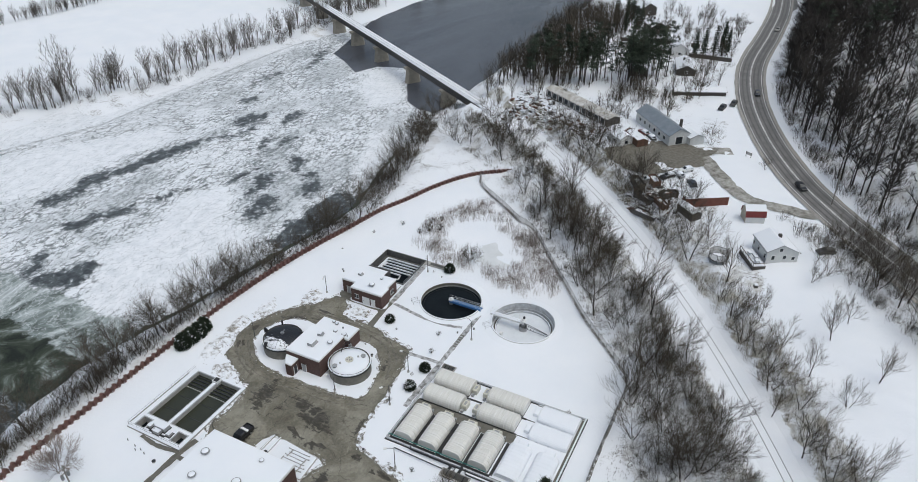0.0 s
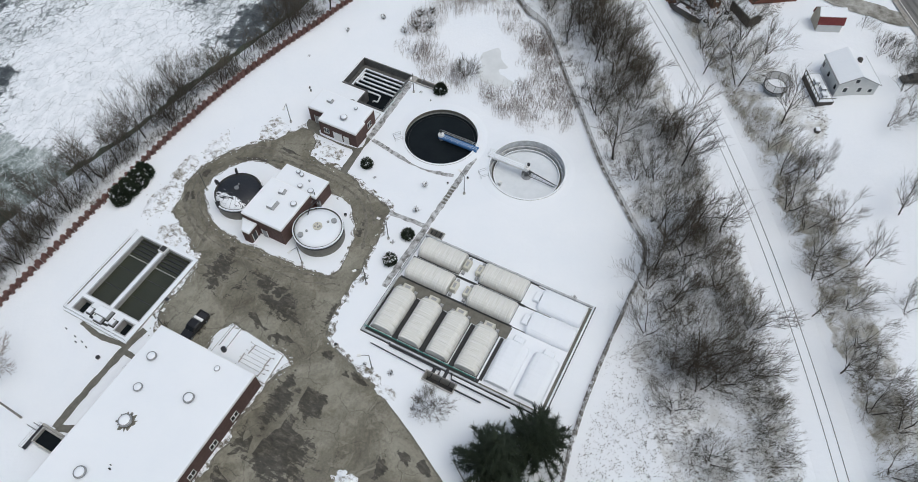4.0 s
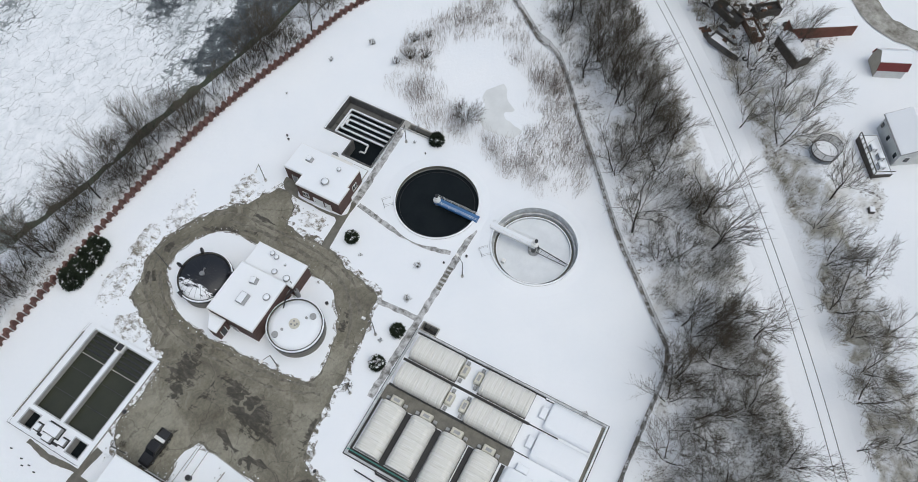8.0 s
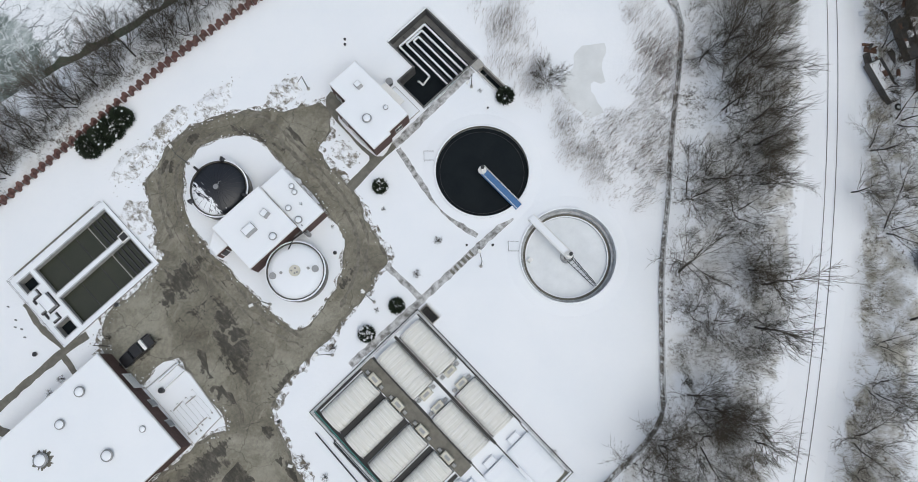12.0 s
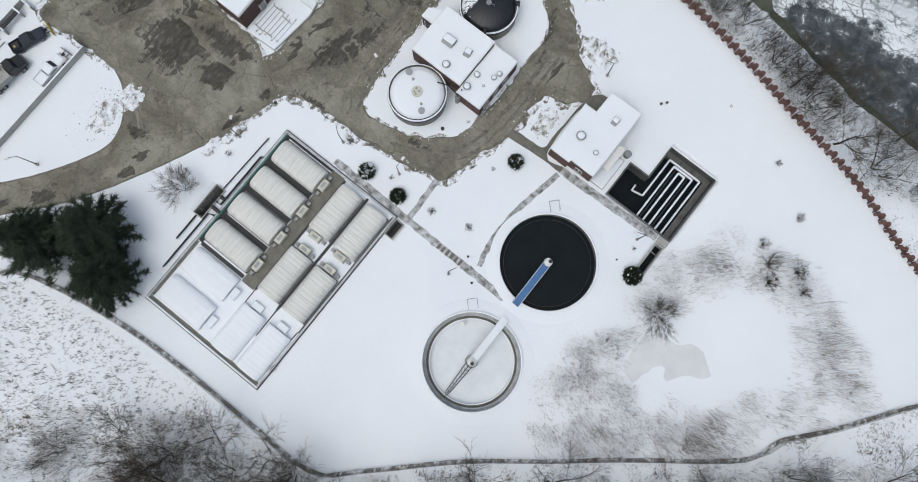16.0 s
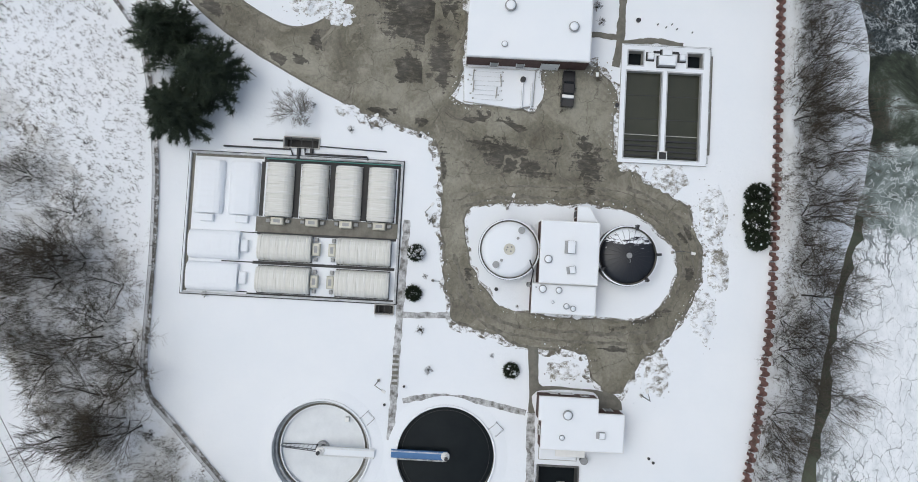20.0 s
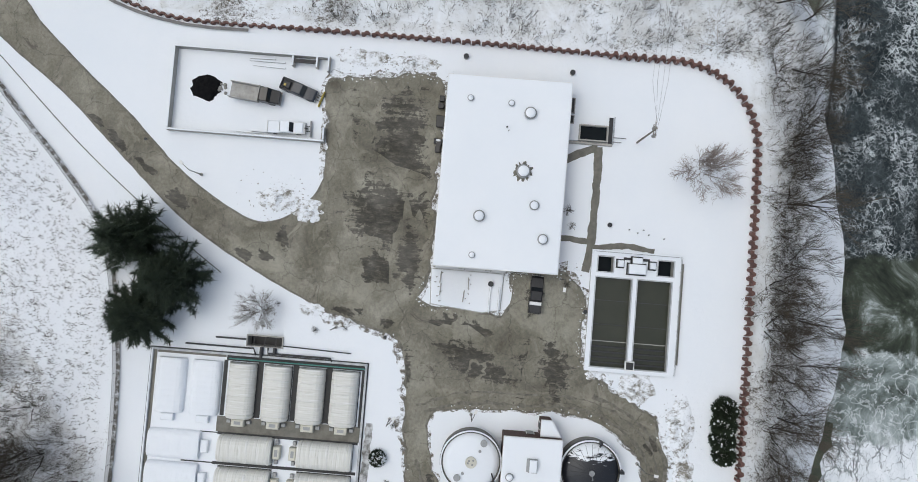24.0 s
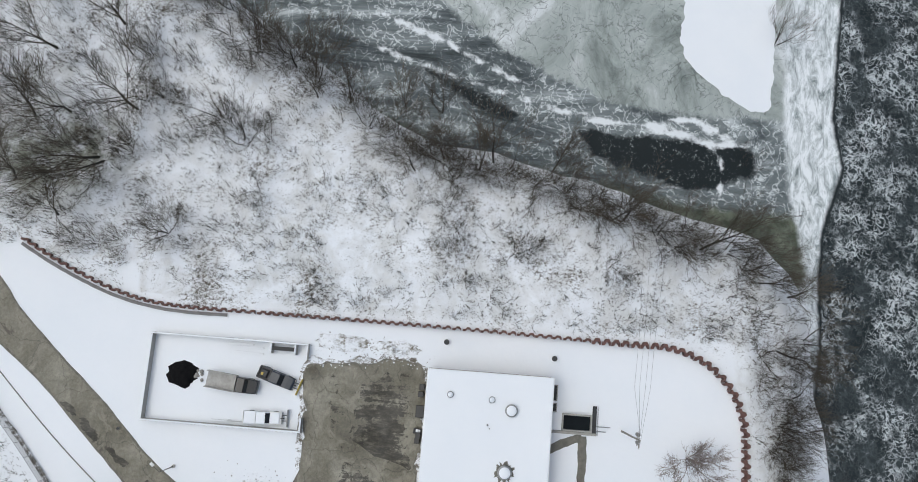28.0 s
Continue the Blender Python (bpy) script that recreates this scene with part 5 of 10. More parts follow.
snow_slab("snow", [(-0.85, -4.1), (1.5, -4.1), (1.5, 1.5), (-0.85, 1.5)], 0.25, 0.1, lp, "")
part("hood", Build().box(-0.85, -2.0, 2.2, 0.5, 2.4, 2.35, 0.03), M["white"], lp)

# digesters and the building between them
def digester(cx, cy, dark):
    R = 4.5
    t = thing("digester", "round digester tank with a black domed cover streaked with snow" if dark else "round digester tank with a flat snow-covered lid", "tank", pose(cx, cy, 0), "round digester tanks")
    # the wall is toned down to carry the shadow ring seen round the lid
    part("tank_wall", Build().lathe(0, 0, [(R, -0.3), (R, 2.7), (R - 0.05, 2.75), (R - 0.3, 2.75), (R - 0.32, 2.3)], 56), M["wet_concrete"], t, "concrete tank wall, darkened as the shade round the lid")
    part("rim", Build().lathe(0, 0, [(R + 0.06, 2.55), (R + 0.08, 2.8), (R - 0.12, 2.85), (R - 0.12, 2.6)], 56), M["snow"], t, "snow along the rim")
    # two black rings paint shade: inside the rim and just below it
    part("gap_ring", Build().lathe(0, 0, [(R - 0.13, 2.70), (R - 0.13, 2.84), (R - 0.24, 2.84), (R - 0.24, 2.70)], 56), M["black"], t, "black ring painted as the shade between lid and wall")
    part("hoop", Build().lathe(0, 0, [(R + 0.03, 2.2), (R + 0.12, 2.2), (R + 0.12, 2.52), (R + 0.03, 2.52)], 56), M["black"], t, "black ring painted as the shade below the rim")
    if dark:
        part("cover", Build().lathe(0, 0, [(0, 3.75), (0.9, 3.72), (2.2, 3.55), (3.4, 3.2), (4.05, 2.85), (4.2, 2.4)], 56), M["black_dome"], t, "black rubber dome cover", True)
        for a in range(0, 360, 15):
            part("seam", Build().tube([(r * math.cos(radians(a)), r * math.sin(radians(a)), z + 0.02) for r, z in ((0.6, 3.74), (2.2, 3.56), (3.4, 3.21), (4.0, 2.88))], 0.025, 4), M["black"], t)
        for k, a in enumerate((40, 95, 165, 300)):
            q = part("guide_bracket", Build().box(-0.18, -0.3, 2.3, 0.18, 0.3, 3.9, 0.05).box(-0.06, -0.55, 3.3, 0.06, 0.2, 3.7), M["black"], t, "black steel guide bracket on the rim")
            q.matrix_local = pose(R * math.cos(radians(a)), R * math.sin(radians(a)), 0, 0, 0, a - 90)
        part("hatch", Build().cyl(0, 0, 3.7, 4.0, 0.42, 16), M["steel"], t, "round steel manway")
        part("gas_pipe", Build().tube([(0.5, 0.1, 3.85), (0.9, 0.15, 4.15), (1.0, 0.15, 3.7)], 0.09, 6), M["steel"], t)
    else:
        part("cover", Build().lathe(0, 0, [(0, 3.12), (1.5, 3.08), (3.2, 2.9), (4.15, 2.7), (4.2, 2.4)], 56), M["snow"], t, "gently domed lid under snow", True)
        part("hub", Build().cyl(0, 0, 3.05, 3.35, 0.85, 24), M["cream"], t, "round tan hatch cover")
        for k, (x, y) in enumerate(((0.3, 0.2), (-0.25, -0.3), (0.1, -0.45), (-0.35, 0.3))):
            part("hub_flange", Build().cyl(x, y, 3.34, 3.5, 0.14, 10), M["steel"], t)
        for x, y, r in ((-2.9, 1.7, 0.48), (2.4, -1.9, 0.48), (-1.7, 1.2, 0.2), (1.7, -1.1, 0.2)):
            q = part("manhole", Build().cyl(x, y, 2.8, 3.2, r, 16), M["steel"], t, "round steel manhole")
            part("lid", Build().cyl(x, y, 3.2, 3.26, r * 1.1, 16), M["grey"], q)
    return t


m, nt, bs = blank("black_membrane", 0.42)
streak = noise_node(nt, 1.0, 8, 0.7, 0.5, (1.6, 0.35, 1), 10)
geo = nt.nodes.new("ShaderNodeNewGeometry")
sp = nt.nodes.new("ShaderNodeSeparateXYZ")
nt.links.new(geo.outputs["Position"], sp.inputs[0])
mr = nt.nodes.new("ShaderNodeMapRange")
for key, v in (("From Min", -21.9), ("From Max", -24.4), ("To Min", -0.25), ("To Max", 0.09)):
    mr.inputs[key].default_value = v
nt.links.new(sp.outputs[0], mr.inputs["Value"])
ad = nt.nodes.new("ShaderNodeMath")
nt.links.new(streak, ad.inputs[0])
nt.links.new(mr.outputs[0], ad.inputs[1])
nt.links.new(mix_node(nt, ramp_node(nt, ad.outputs[0], [(0.465, 0.0), (0.505, 1.0)]), (0.014, 0.016, 0.022), SNOW), bs.inputs["Base Color"])
M["black_dome"] = m
digester(-21.2, 23.65, False)
digester(-21.2, 41.4, True)

dg = flat_roofed("digester_building", "square brick building between the two digesters, snow on its flat roof", [(-25.7, 28.15), (-16.5, 28.15), (-16.5, 36.75), (-25.7, 36.75)], 4.5)
door(dg, -25.85, 32.2, "-x", 1.0, 2.1, M["grey"])
an = flat_roofed("pump_annex", "lower brick annex with a snowy flat roof", [(-16.35, 27.3), (-12.0, 27.3), (-12.0, 36.75), (-16.35, 36.75)], 3.6)
for y in (29, 31.4, 33.8):
    window(an, -11.98, y, "+x", 1.2, 1.1, 1.2)
st = flat_roofed("entrance_porch", "small brick entrance porch with snow on top", [(-28.2, 33.6), (-25.85, 33.6), (-25.85, 36.7), (-28.2, 35.2)], 3.2, 0.25)
door(st, -27.1, 33.55, "-y", 0.95, 2.1, M["black"])
for x, y, z, r in ((-20.0, 29.3, 4.6, 0.62),):
    vent_mushroom(x, y, z, r, 0.6)
hvac(-21.9, 32.6, 4.6, 1.9, 1.2, 0.75)
hvac(-18.6, 32.9, 4.6, 1.1, 0.95, 0.6, 10)
for x, y, r in ((-15.6, 28.8, 0.6), (-15.5, 31.2, 0.5), (-13.2, 32.4, 0.45), (-12.9, 33.4, 0.45), (-13.7, 30.4, 0.22)):
    vent_mushroom(x, y, 3.7, r, 0.6)
eq = thing("gas_equipment", "dark pipework and a flare stack between the buildings", "equipment", pose(-16.2, 28.0, 0))
part("vessel", Build().cyl(0.1, -0.9, 0, 2.2, 0.4, 14), M["steel"], eq)
part("pipework", Build().tube([(0.1, -0.9, 2.2), (0.1, -0.9, 3.0), (-2.0, -0.6, 3.0), (-3.6, -1.2, 2.9)], 0.1, 6).tube([(0.4, -0.2, 0), (0.4, -0.2, 4.4)], 0.08, 6), M["black"], eq)
part("railing", Build().tube([(-1.6, -0.6, 3.6), (0.5, -0.6, 3.6), (0.5, 0.6, 3.6)], 0.04, 4), M["steel"], eq)

# rotating contactors under ribbed fibreglass covers
pad = thing("contactor_pad", "long concrete pad with a low rim under the fibreglass covers", "pad")
b = Build()
wall_ring(b, [(-33.9, -26.1), (-12.0, -26.1), (-12.0, 6.9), (-33.9, 6.9)], -0.4, 0.45, 0.3)
part("rim", b, M["frosted"], pad, "weathered low concrete rim")
# a near-black ring outside the rim paints the shade at its foot
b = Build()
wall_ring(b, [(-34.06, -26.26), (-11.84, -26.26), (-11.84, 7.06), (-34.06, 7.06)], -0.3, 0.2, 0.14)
part("footing", b, M["dark"], pad, "dark ring painted as the rim's shade on the snow")
# a darker strip paints the rim's shade on the slab
part("gutter", Build().box(-33.58, -25.2, 0.02, -33.2, -14.7, 0.106), M["wet_concrete"], pad)
part("slab", Build().box(-33.6, -25.8, -0.3, -12.3, 6.6, 0.07), M["snow"], pad, "concrete slab under snow")
part("walkway", Build().box(-24.3, -15.3, 0.0, -21.95, 6.55, 0.1), M["wet_concrete"], pad, "wet bare walkway between the rows")
snow_slab("rim_snow", [(-33.88, -26.08), (-12.02, -26.08), (-12.02, -25.82), (-33.88, -25.82)], 0.45, 0.07, pad, "")
# dark strips put the shade between covers and inside the rim into colour
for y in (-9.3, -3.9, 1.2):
    part("gutter", Build().box(-32.8, y - 0.42, 0.02, -24.4, y + 0.42, 0.1), M["dark"], pad, "dark strip painted as the shade between covers")
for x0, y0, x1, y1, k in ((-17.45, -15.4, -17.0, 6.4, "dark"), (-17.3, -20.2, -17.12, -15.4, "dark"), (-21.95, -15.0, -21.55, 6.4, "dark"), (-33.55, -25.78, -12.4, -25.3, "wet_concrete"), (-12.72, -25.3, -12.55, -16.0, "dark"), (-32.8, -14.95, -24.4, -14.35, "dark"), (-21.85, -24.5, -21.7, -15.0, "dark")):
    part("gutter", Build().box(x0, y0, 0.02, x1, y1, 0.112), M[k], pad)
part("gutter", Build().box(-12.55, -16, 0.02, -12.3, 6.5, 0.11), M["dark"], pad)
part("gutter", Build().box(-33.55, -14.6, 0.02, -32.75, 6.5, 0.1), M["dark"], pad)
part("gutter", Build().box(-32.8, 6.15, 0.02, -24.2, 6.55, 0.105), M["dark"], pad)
part("rail_pipe", Build().tube([(-33.2, -14, 1.0), (-33.2, 6.6, 1.0)], 0.1, 5).tube([(-33.2, -14, 0.1), (-33.2, -14, 1.0)], 0.05, 5).tube([(-33.2, -3.6, 0.1), (-33.2, -3.6, 1.0)], 0.05, 5).tube([(-33.2, 6.6, 0.1), (-33.2, 6.6, 1.0)], 0.05, 5), M["teal"], pad, "teal painted pipe along the pad")


def cover_mesh(length, width, top, snowy, seed):
    """A ribbed half-round cover along x, centred."""
    rnd = random.Random(seed)
    n, k = 60, 12
    b = Build()
    for i in range(n + 1):
        f = i / n
        x = (f - 0.5) * length
        rib = 0.02 * (1 if i % 6 < 3 else 0) if snowy else 0.016 * (1 if (i % 4) < 2 else 0) - (0.05 if i % 10 == 5 else 0)
        endf = min(1, min(f, 1 - f) / 0.04)
        for j in range(k + 1):
            a = math.pi * j / k
            ca, sa = math.cos(a), math.sin(a)
            w = width / 2 * (abs(ca) ** 0.55) * (1 if ca > 0 else -1)
            h = top * (sa**0.78)
            sc = 0.93 + 0.07 * endf + rib / width * 2
            bump = (0.06 * noise.noise(Vector((x * 0.8 + seed, j * 0.6, 1)))) if snowy else 0.0
            b.v.append((x, w * sc, max(0, h * sc + bump)))
    b.f = [(i * (k + 1) + j, (i + 1) * (k + 1) + j, (i + 1) * (k + 1) + j + 1, i * (k + 1) + j + 1) for i in range(n) for j in range(k)]
    b.f = [tuple(reversed(f)) for f in b.f]
    b.f += [tuple(range(k + 1)), tuple(n * (k + 1) + j for j in range(k, -1, -1))]
    return b


def contactor(x, y, turn, length, width, snowy, hatch, seed):
    t = thing("contactor_cover", "half-round fibreglass tank cover buried in smooth snow" if snowy else "half-round cream fibreglass tank cover with moulded ribs", "tank cover", pose(x, y, 0.1, 0, 0, turn), "contactor covers in rows")
    part("shell", cover_mesh(length, width * (1.08 if snowy else 1), 1.15 if snowy else 1.95, snowy, seed), M["snow"] if snowy else M["cream_ribbed"], t)
    hx = hatch * (length / 2 + 0.72)
    h = part("drive_housing", Build().box(hx - 0.55, -0.95, 0, hx + 0.55, 0.95, 0.7 if snowy else 1.15, 0.12), M["snow"] if snowy else M["cream"], t, "snowed-in motor housing" if snowy else "cream motor housing")
    if not snowy:
        part("housing_lid", Build().box(hx - 0.24, -0.5, 1.15, hx + 0.24, 0.5, 1.17, 0.005), M["grey"], h, "sunken grey lid")
        for s in (-1, 1):
            part("bearing_box", Build().box(hx * 0.985 - 0.25, s * 1.5 - 0.3, 0, hx * 0.985 + 0.25, s * 1.5 + 0.3, 0.55, 0.05), M["grey"], t)
        # a near-black base paints the shade under the shell's edge
        part("skirt", Build().box(-length / 2 - 0.05, -width / 2 - 0.1, -0.06, length / 2 + 0.05, width / 2 + 0.1, 0.12), M["dark"], t, "dark base painted as the shade under the shell")
    return t


m, nt, bs = blank("cream_fibreglass_ribbed", 0.5)
ct = nt.nodes.new("ShaderNodeTexCoord")
ns = nt.nodes.new("ShaderNodeTexNoise")
mp = nt.nodes.new("ShaderNodeMapping")
mp.inputs["Scale"].default_value = (4.0, 0.25, 0.25)
nt.links.new(ct.outputs["Object"], mp.inputs["Vector"])
nt.links.new(mp.outputs[0], ns.inputs["Vector"])
ns.inputs["Scale"].default_value, ns.inputs["Detail"].default_value = 1.4, 7
streaks = ramp_node(nt, ns.outputs["Fac"], [(0.26, (0.42, 0.40, 0.34)), (0.34, (0.63, 0.62, 0.57)), (0.58, (0.69, 0.68, 0.64)), (0.75, (0.78, 0.78, 0.77))])
nt.links.new(streaks, bs.inputs["Base Color"])
M["cream_ribbed"] = m
for i, y in enumerate((-22.7, -17.35, -11.85, -6.55, -1.35, 3.75)):
    contactor(-28.5, y, 0, 8.2, 4.15, i < 2, 1, i)
for j, x in enumerate((-19.65, -14.75)):
    contactor(x, -21.3, 90, 7.8, 4.1, True, 1, 10 + j)
    contactor(x, -10.4, 90, 8.1, 4.1, False, 1, 12 + j)
    contactor(x, 1.65, 90, 8.2, 4.1, False, -1, 14 + j)
for i, (x0, y0, x1, y1) in enumerate(((-36.95, -11.85, -35.15, -6.25), (-11.9, 3.7, -10.3, 6.7))):
    t = thing("valve_pit", "dark sunken valve pit with a concrete curb and grating", "pit")
    b = Build()
    wall_ring(b, [(x0, y0), (x1, y0), (x1, y1), (x0, y1)], -3, 0.35, 0.16)
    part("curb", b, M["concrete"], t)
    part("floor", Build().box(x0 + 0.1, y0 + 0.1, -2.2, x1 - 0.1, y1 - 0.1, -2.0), M["dark"], t)
    for k in range(3):
        y = y0 + (y1 - y0) * (k + 0.7) / 3.4
        part("beam", Build().box(x0, y - 0.06, 0.1, x1, y + 0.06, 0.22), M["black"], t)
t = thing("influent_pipe", "black insulated pipe running along the pad", "pipe")
part("pipe", Build().tube([(-36.2, -16.5, 0.35), (-36.2, -11.9, 0.35)], 0.14, 8), M["black"], t)
part("pipe", Build().tube([(-35.6, -6.2, 0.35), (-35.3, 4.2, 0.35)], 0.1, 8), M["black"], t)
part("branch_pipe", Build().tube([(-34.9, -21, 0.4), (-34.9, -10.6, 0.4), (-33.9, -10.2, 0.4)], 0.14, 8), M["black"], t)
part("branch_pipe", Build().tube([(-35.2, -8.4, 0.4), (-34.3, -8.4, 0.4), (-34.3, 1.2, 0.4), (-33.8, 1.4, 0.4)], 0.16, 8), M["black"], t)
part("link_pipe", Build().tube([(-35.2, -9.4, 0.3), (-33.5, -9.4, 0.3)], 0.3, 8), M["black"], t)
part("link_pipe", Build().tube([(-35.2, -7.4, 0.3), (-34.3, -7.4, 0.3)], 0.3, 8), M["black"], t)

# rectangular settling tanks
T = thing("settling_tanks", "pair of long rectangular concrete tanks of olive water with snowy walls", "tank")
deck = [(-54.2, 39.75), (-35.7, 39.9), (-35.7, 53.55), (-54.2, 53.4)]
b = Build()
holes = [(-50.0, 40.6, -36.4, 46.1), (-50.0, 47.0, -36.4, 52.2), (-53.2, 40.75, -50.9, 43.1), (-53.2, 49.95, -50.9, 52.35)]
gx = sorted({-54.2, -35.7, *(h[0] for h in holes), *(h[2] for h in holes)})
gy = sorted({39.75, 53.5, *(h[1] for h in holes), *(h[3] for h in holes)})
sn = Build()
for xa, xb in zip(gx, gx[1:]):
    for ya, yb in zip(gy, gy[1:]):
        mx, my = (xa + xb) / 2, (ya + yb) / 2
        if not any(h[0] < mx < h[2] and h[1] < my < h[3] for h in holes):
            b.box(xa, ya, -4, xb, yb, 0.42)
            sn.box(xa, ya, 0.42, xb, yb, 0.5)
part("tank_wall", b, M["concrete"], T, "concrete tank walls")
part("wall_snow", sn, M["snow"], T, "snow along the wall tops")
for k, (x0, y0, x1, y1) in enumerate(holes):
    part("water_surface", Build().box(x0 - 0.1, y0 - 0.1, -2, x1 + 0.1, y1 + 0.1, -0.55 if k < 2 else -1.2), M["green_water" if k < 2 else "black_water"], T, "murky olive water" if k < 2 else "dark water")
    if k < 2:
        for q, x in enumerate((-40.2, -39.4, -38.6, -37.8, -37.0)):
            part("trough", Build().box(x - 0.12, y0, -0.6, x + (0.12 if q else 0.0), y1, -0.35), M["black"] if q else M["concrete"], T, "narrow overflow trough")
        for q, x in enumerate((-46.5, -42.8)):
            part("collector_flight", Build().box(x - 0.05, y0, -0.6, x + 0.05, y1, -0.52), M["black"], T)
for x0, y0, x1, y1 in holes:
    b = Build()
    wall_ring(b, [(x0 - 0.17, y0 - 0.17), (x1 + 0.17, y0 - 0.17), (x1 + 0.17, y1 + 0.17), (x0 - 0.17, y1 + 0.17)], 0.3, 0.52, 0.19)
    part("coping", b, M["frosted"], T, "grey concrete edge showing through the snow")
part("kerb", Build().box(-53.0, 53.5, -0.2, -37.5, 53.95, 0.25), M["wet_concrete"], T, "wet concrete kerb")
part("scum_box", Build().box(-37.6, 45.85, 0.3, -36.2, 47.25, 0.9, 0.05), M["white"], T)
part("scum_well", Build().box(-37.45, 46.0, 0.9, -36.35, 47.1, 0.92), M["dark"], T)
for x, y, sx, sy, h in ((-51.6, 46.6, 1.5, 2.6, 0.9), (-52.9, 46.6, 0.9, 1.5, 0.7), (-52.3, 44.1, 1.0, 0.9, 0.6), (-52.3, 49.0, 1.0, 0.9, 0.6)):
    d = thing("drive_housing", "snow-capped motor housing on the tank end", "equipment", pose(x, y, 0.5), "tank drive housings")
    part("base", Build().box(-sx / 2 - 0.2, -sy / 2 - 0.2, -0.05, sx / 2 + 0.2, sy / 2 + 0.2, 0.06), M["dark"], d, "near-black base plate, wider than the casing")
    part("casing", Build().box(-sx / 2, -sy / 2, 0.06, sx / 2, sy / 2, h, 0.06), M["grey"], d)
    snow_slab("snow_cap", [(-sx / 2, -sy / 2), (sx / 2, -sy / 2), (sx / 2, sy / 2), (-sx / 2, sy / 2)], h, 0.14, d, "")
part("sluice_plate", Build().box(-53.3, 44.6, 0.42, -52.9, 48.6, 0.56), M["black"], T)
railing(T, [(-53.9, 40, 0.45), (-53.9, 53.2, 0.45)], 1.0, 2.2)
railing(T, [(-53.9, 53.3, 0.45), (-36, 53.3, 0.45)], 1.0, 2.2)

# main building
big = flat_roofed("main_building", "long low brick operations building under an unbroken white roof", [(-78.35, 15.75), (-49.75, 15.7), (-49.8, 34.15), (-78.4, 34.3)], 4.5, 0.5)
for y in (20, 24, 28.5):
    door(big, -49.6, y, "+x", 2.6 if y > 28 else 1.1, 2.9 if y > 28 else 2.1, M["white"] if y > 28 else M["grey"])
for x in (-75, -71, -66, -61, -56):
    window(big, x, 15.68, "-y", 1.5)
for x in (-63.5, -58):
    window(big, x, 34.25, "+y", 1.5)
door(big, -67.3, 34.3, "+y", 1.1, 2.1, M["grey"])
for x, y, r, h in ((-74.9, 19.3, 0.5, 0.5), (-74.6, 25.4, 0.5, 0.45), (-73.3, 28.3, 0.95, 0.8), (-64.6, 27.9, 1.05, 0.9), (-59.7, 29.9, 0.75, 0.6), (-57.5, 21.9, 0.9, 0.8), (-54.8, 31.5, 0.8, 0.7), (-51.7, 21.3, 0.5, 0.35)):
    vent_mushroom(x, y, 4.6, r, h)
sp = thing("pipe_stub", "small black vent stub through the roof snow", "roof vent", pose(-71.0, 25.0, 4.6), "roof vents")
part("stub", Build().cyl(0, 0, 0, 0.5, 0.12, 8).cyl(0.5, 0.3, 0, 0.4, 0.08, 8), M["black"], sp)
# bare melted patch round the warm ventilator
mb = Build()
rnd = random.Random(4)
n = 72
for i in range(n):
    a = 6.2832 * i / n
    d = Vector((math.cos(a), math.sin(a), 0.3))
    r1 = 1.35 + 0.55 * noise.noise(d * 3.1) + 0.5 * noise.noise(d * 9)
    mb.v += [(0.86 * d.x, 0.86 * d.y, 0), (max(0.9, r1) * d.x, max(0.9, r1) * d.y, 0)]
mb.f = [(2 * i, 2 * i + 1, (2 * i + 3) % (2 * n), (2 * i + 2) % (2 * n)) for i in range(n)]
o = part("melt_patch", mb, M["wet_concrete"], big, "bare dark roof where the snow has melted")
o.matrix_local = pose(-64.6, 27.9, 4.655)

# ---- sheet-pile wall ----
M["rust"] = material("rust_red_steel", (0.095, 0.048, 0.040), (0.165, 0.084, 0.070), 1.2, 0.75, 0, 0.2, 8, 0.5, vary=0.12)


def pile_mesh(length, slim=1.0):
    """One trough-shaped pile with its thickness, along x."""
    d, t, h = 0.24, 0.27, 1.15
    d, t = d * slim, t * slim
    line = [(0, -d), (length * 0.32, -d), (length * 0.5, d), (length * 0.82, d), (length, -d)]
    b = Build()
    for x, y in line:
        for yy in (y - t, y + t):
            for z in (-2.6, h):
                b.v.append((x, yy, z))
    for i in range(4):
        q = 4 * i
        b.f += [(q, q + 4, q + 5, q + 1), (q + 2, q + 3, q + 7, q + 6), (q + 1, q + 5, q + 7, q + 3)]
    return b.mesh("sheet_pile", M["rust"])


wall = tagged(new("wall_sheet_pile"), "rust-red corrugated steel sheet-pile flood wall", "wall", "", "structure")
line = smoothed([(x, y, 0) for x, y in WALL], 0.25)
pile, slim_pile = pile_mesh(1.32), pile_mesh(1.32, 0.62)
acc, start = 0.0, line[0]
for a, c in zip(line, line[1:]):
    acc += (c - a).length
    if acc >= 1.32:
        d = c - start
        ob = new("sheet_pile", slim_pile if start.x < -83.5 and start.y < 40 else pile)
        ob.parent = wall
        ob.matrix_local = pose(start.x, start.y, -0.45 if start.x < -84 and start.y < -10 else 0.0, 0, 0, math.degrees(math.atan2(d.y, d.x)))
        start, acc = c, 0.0

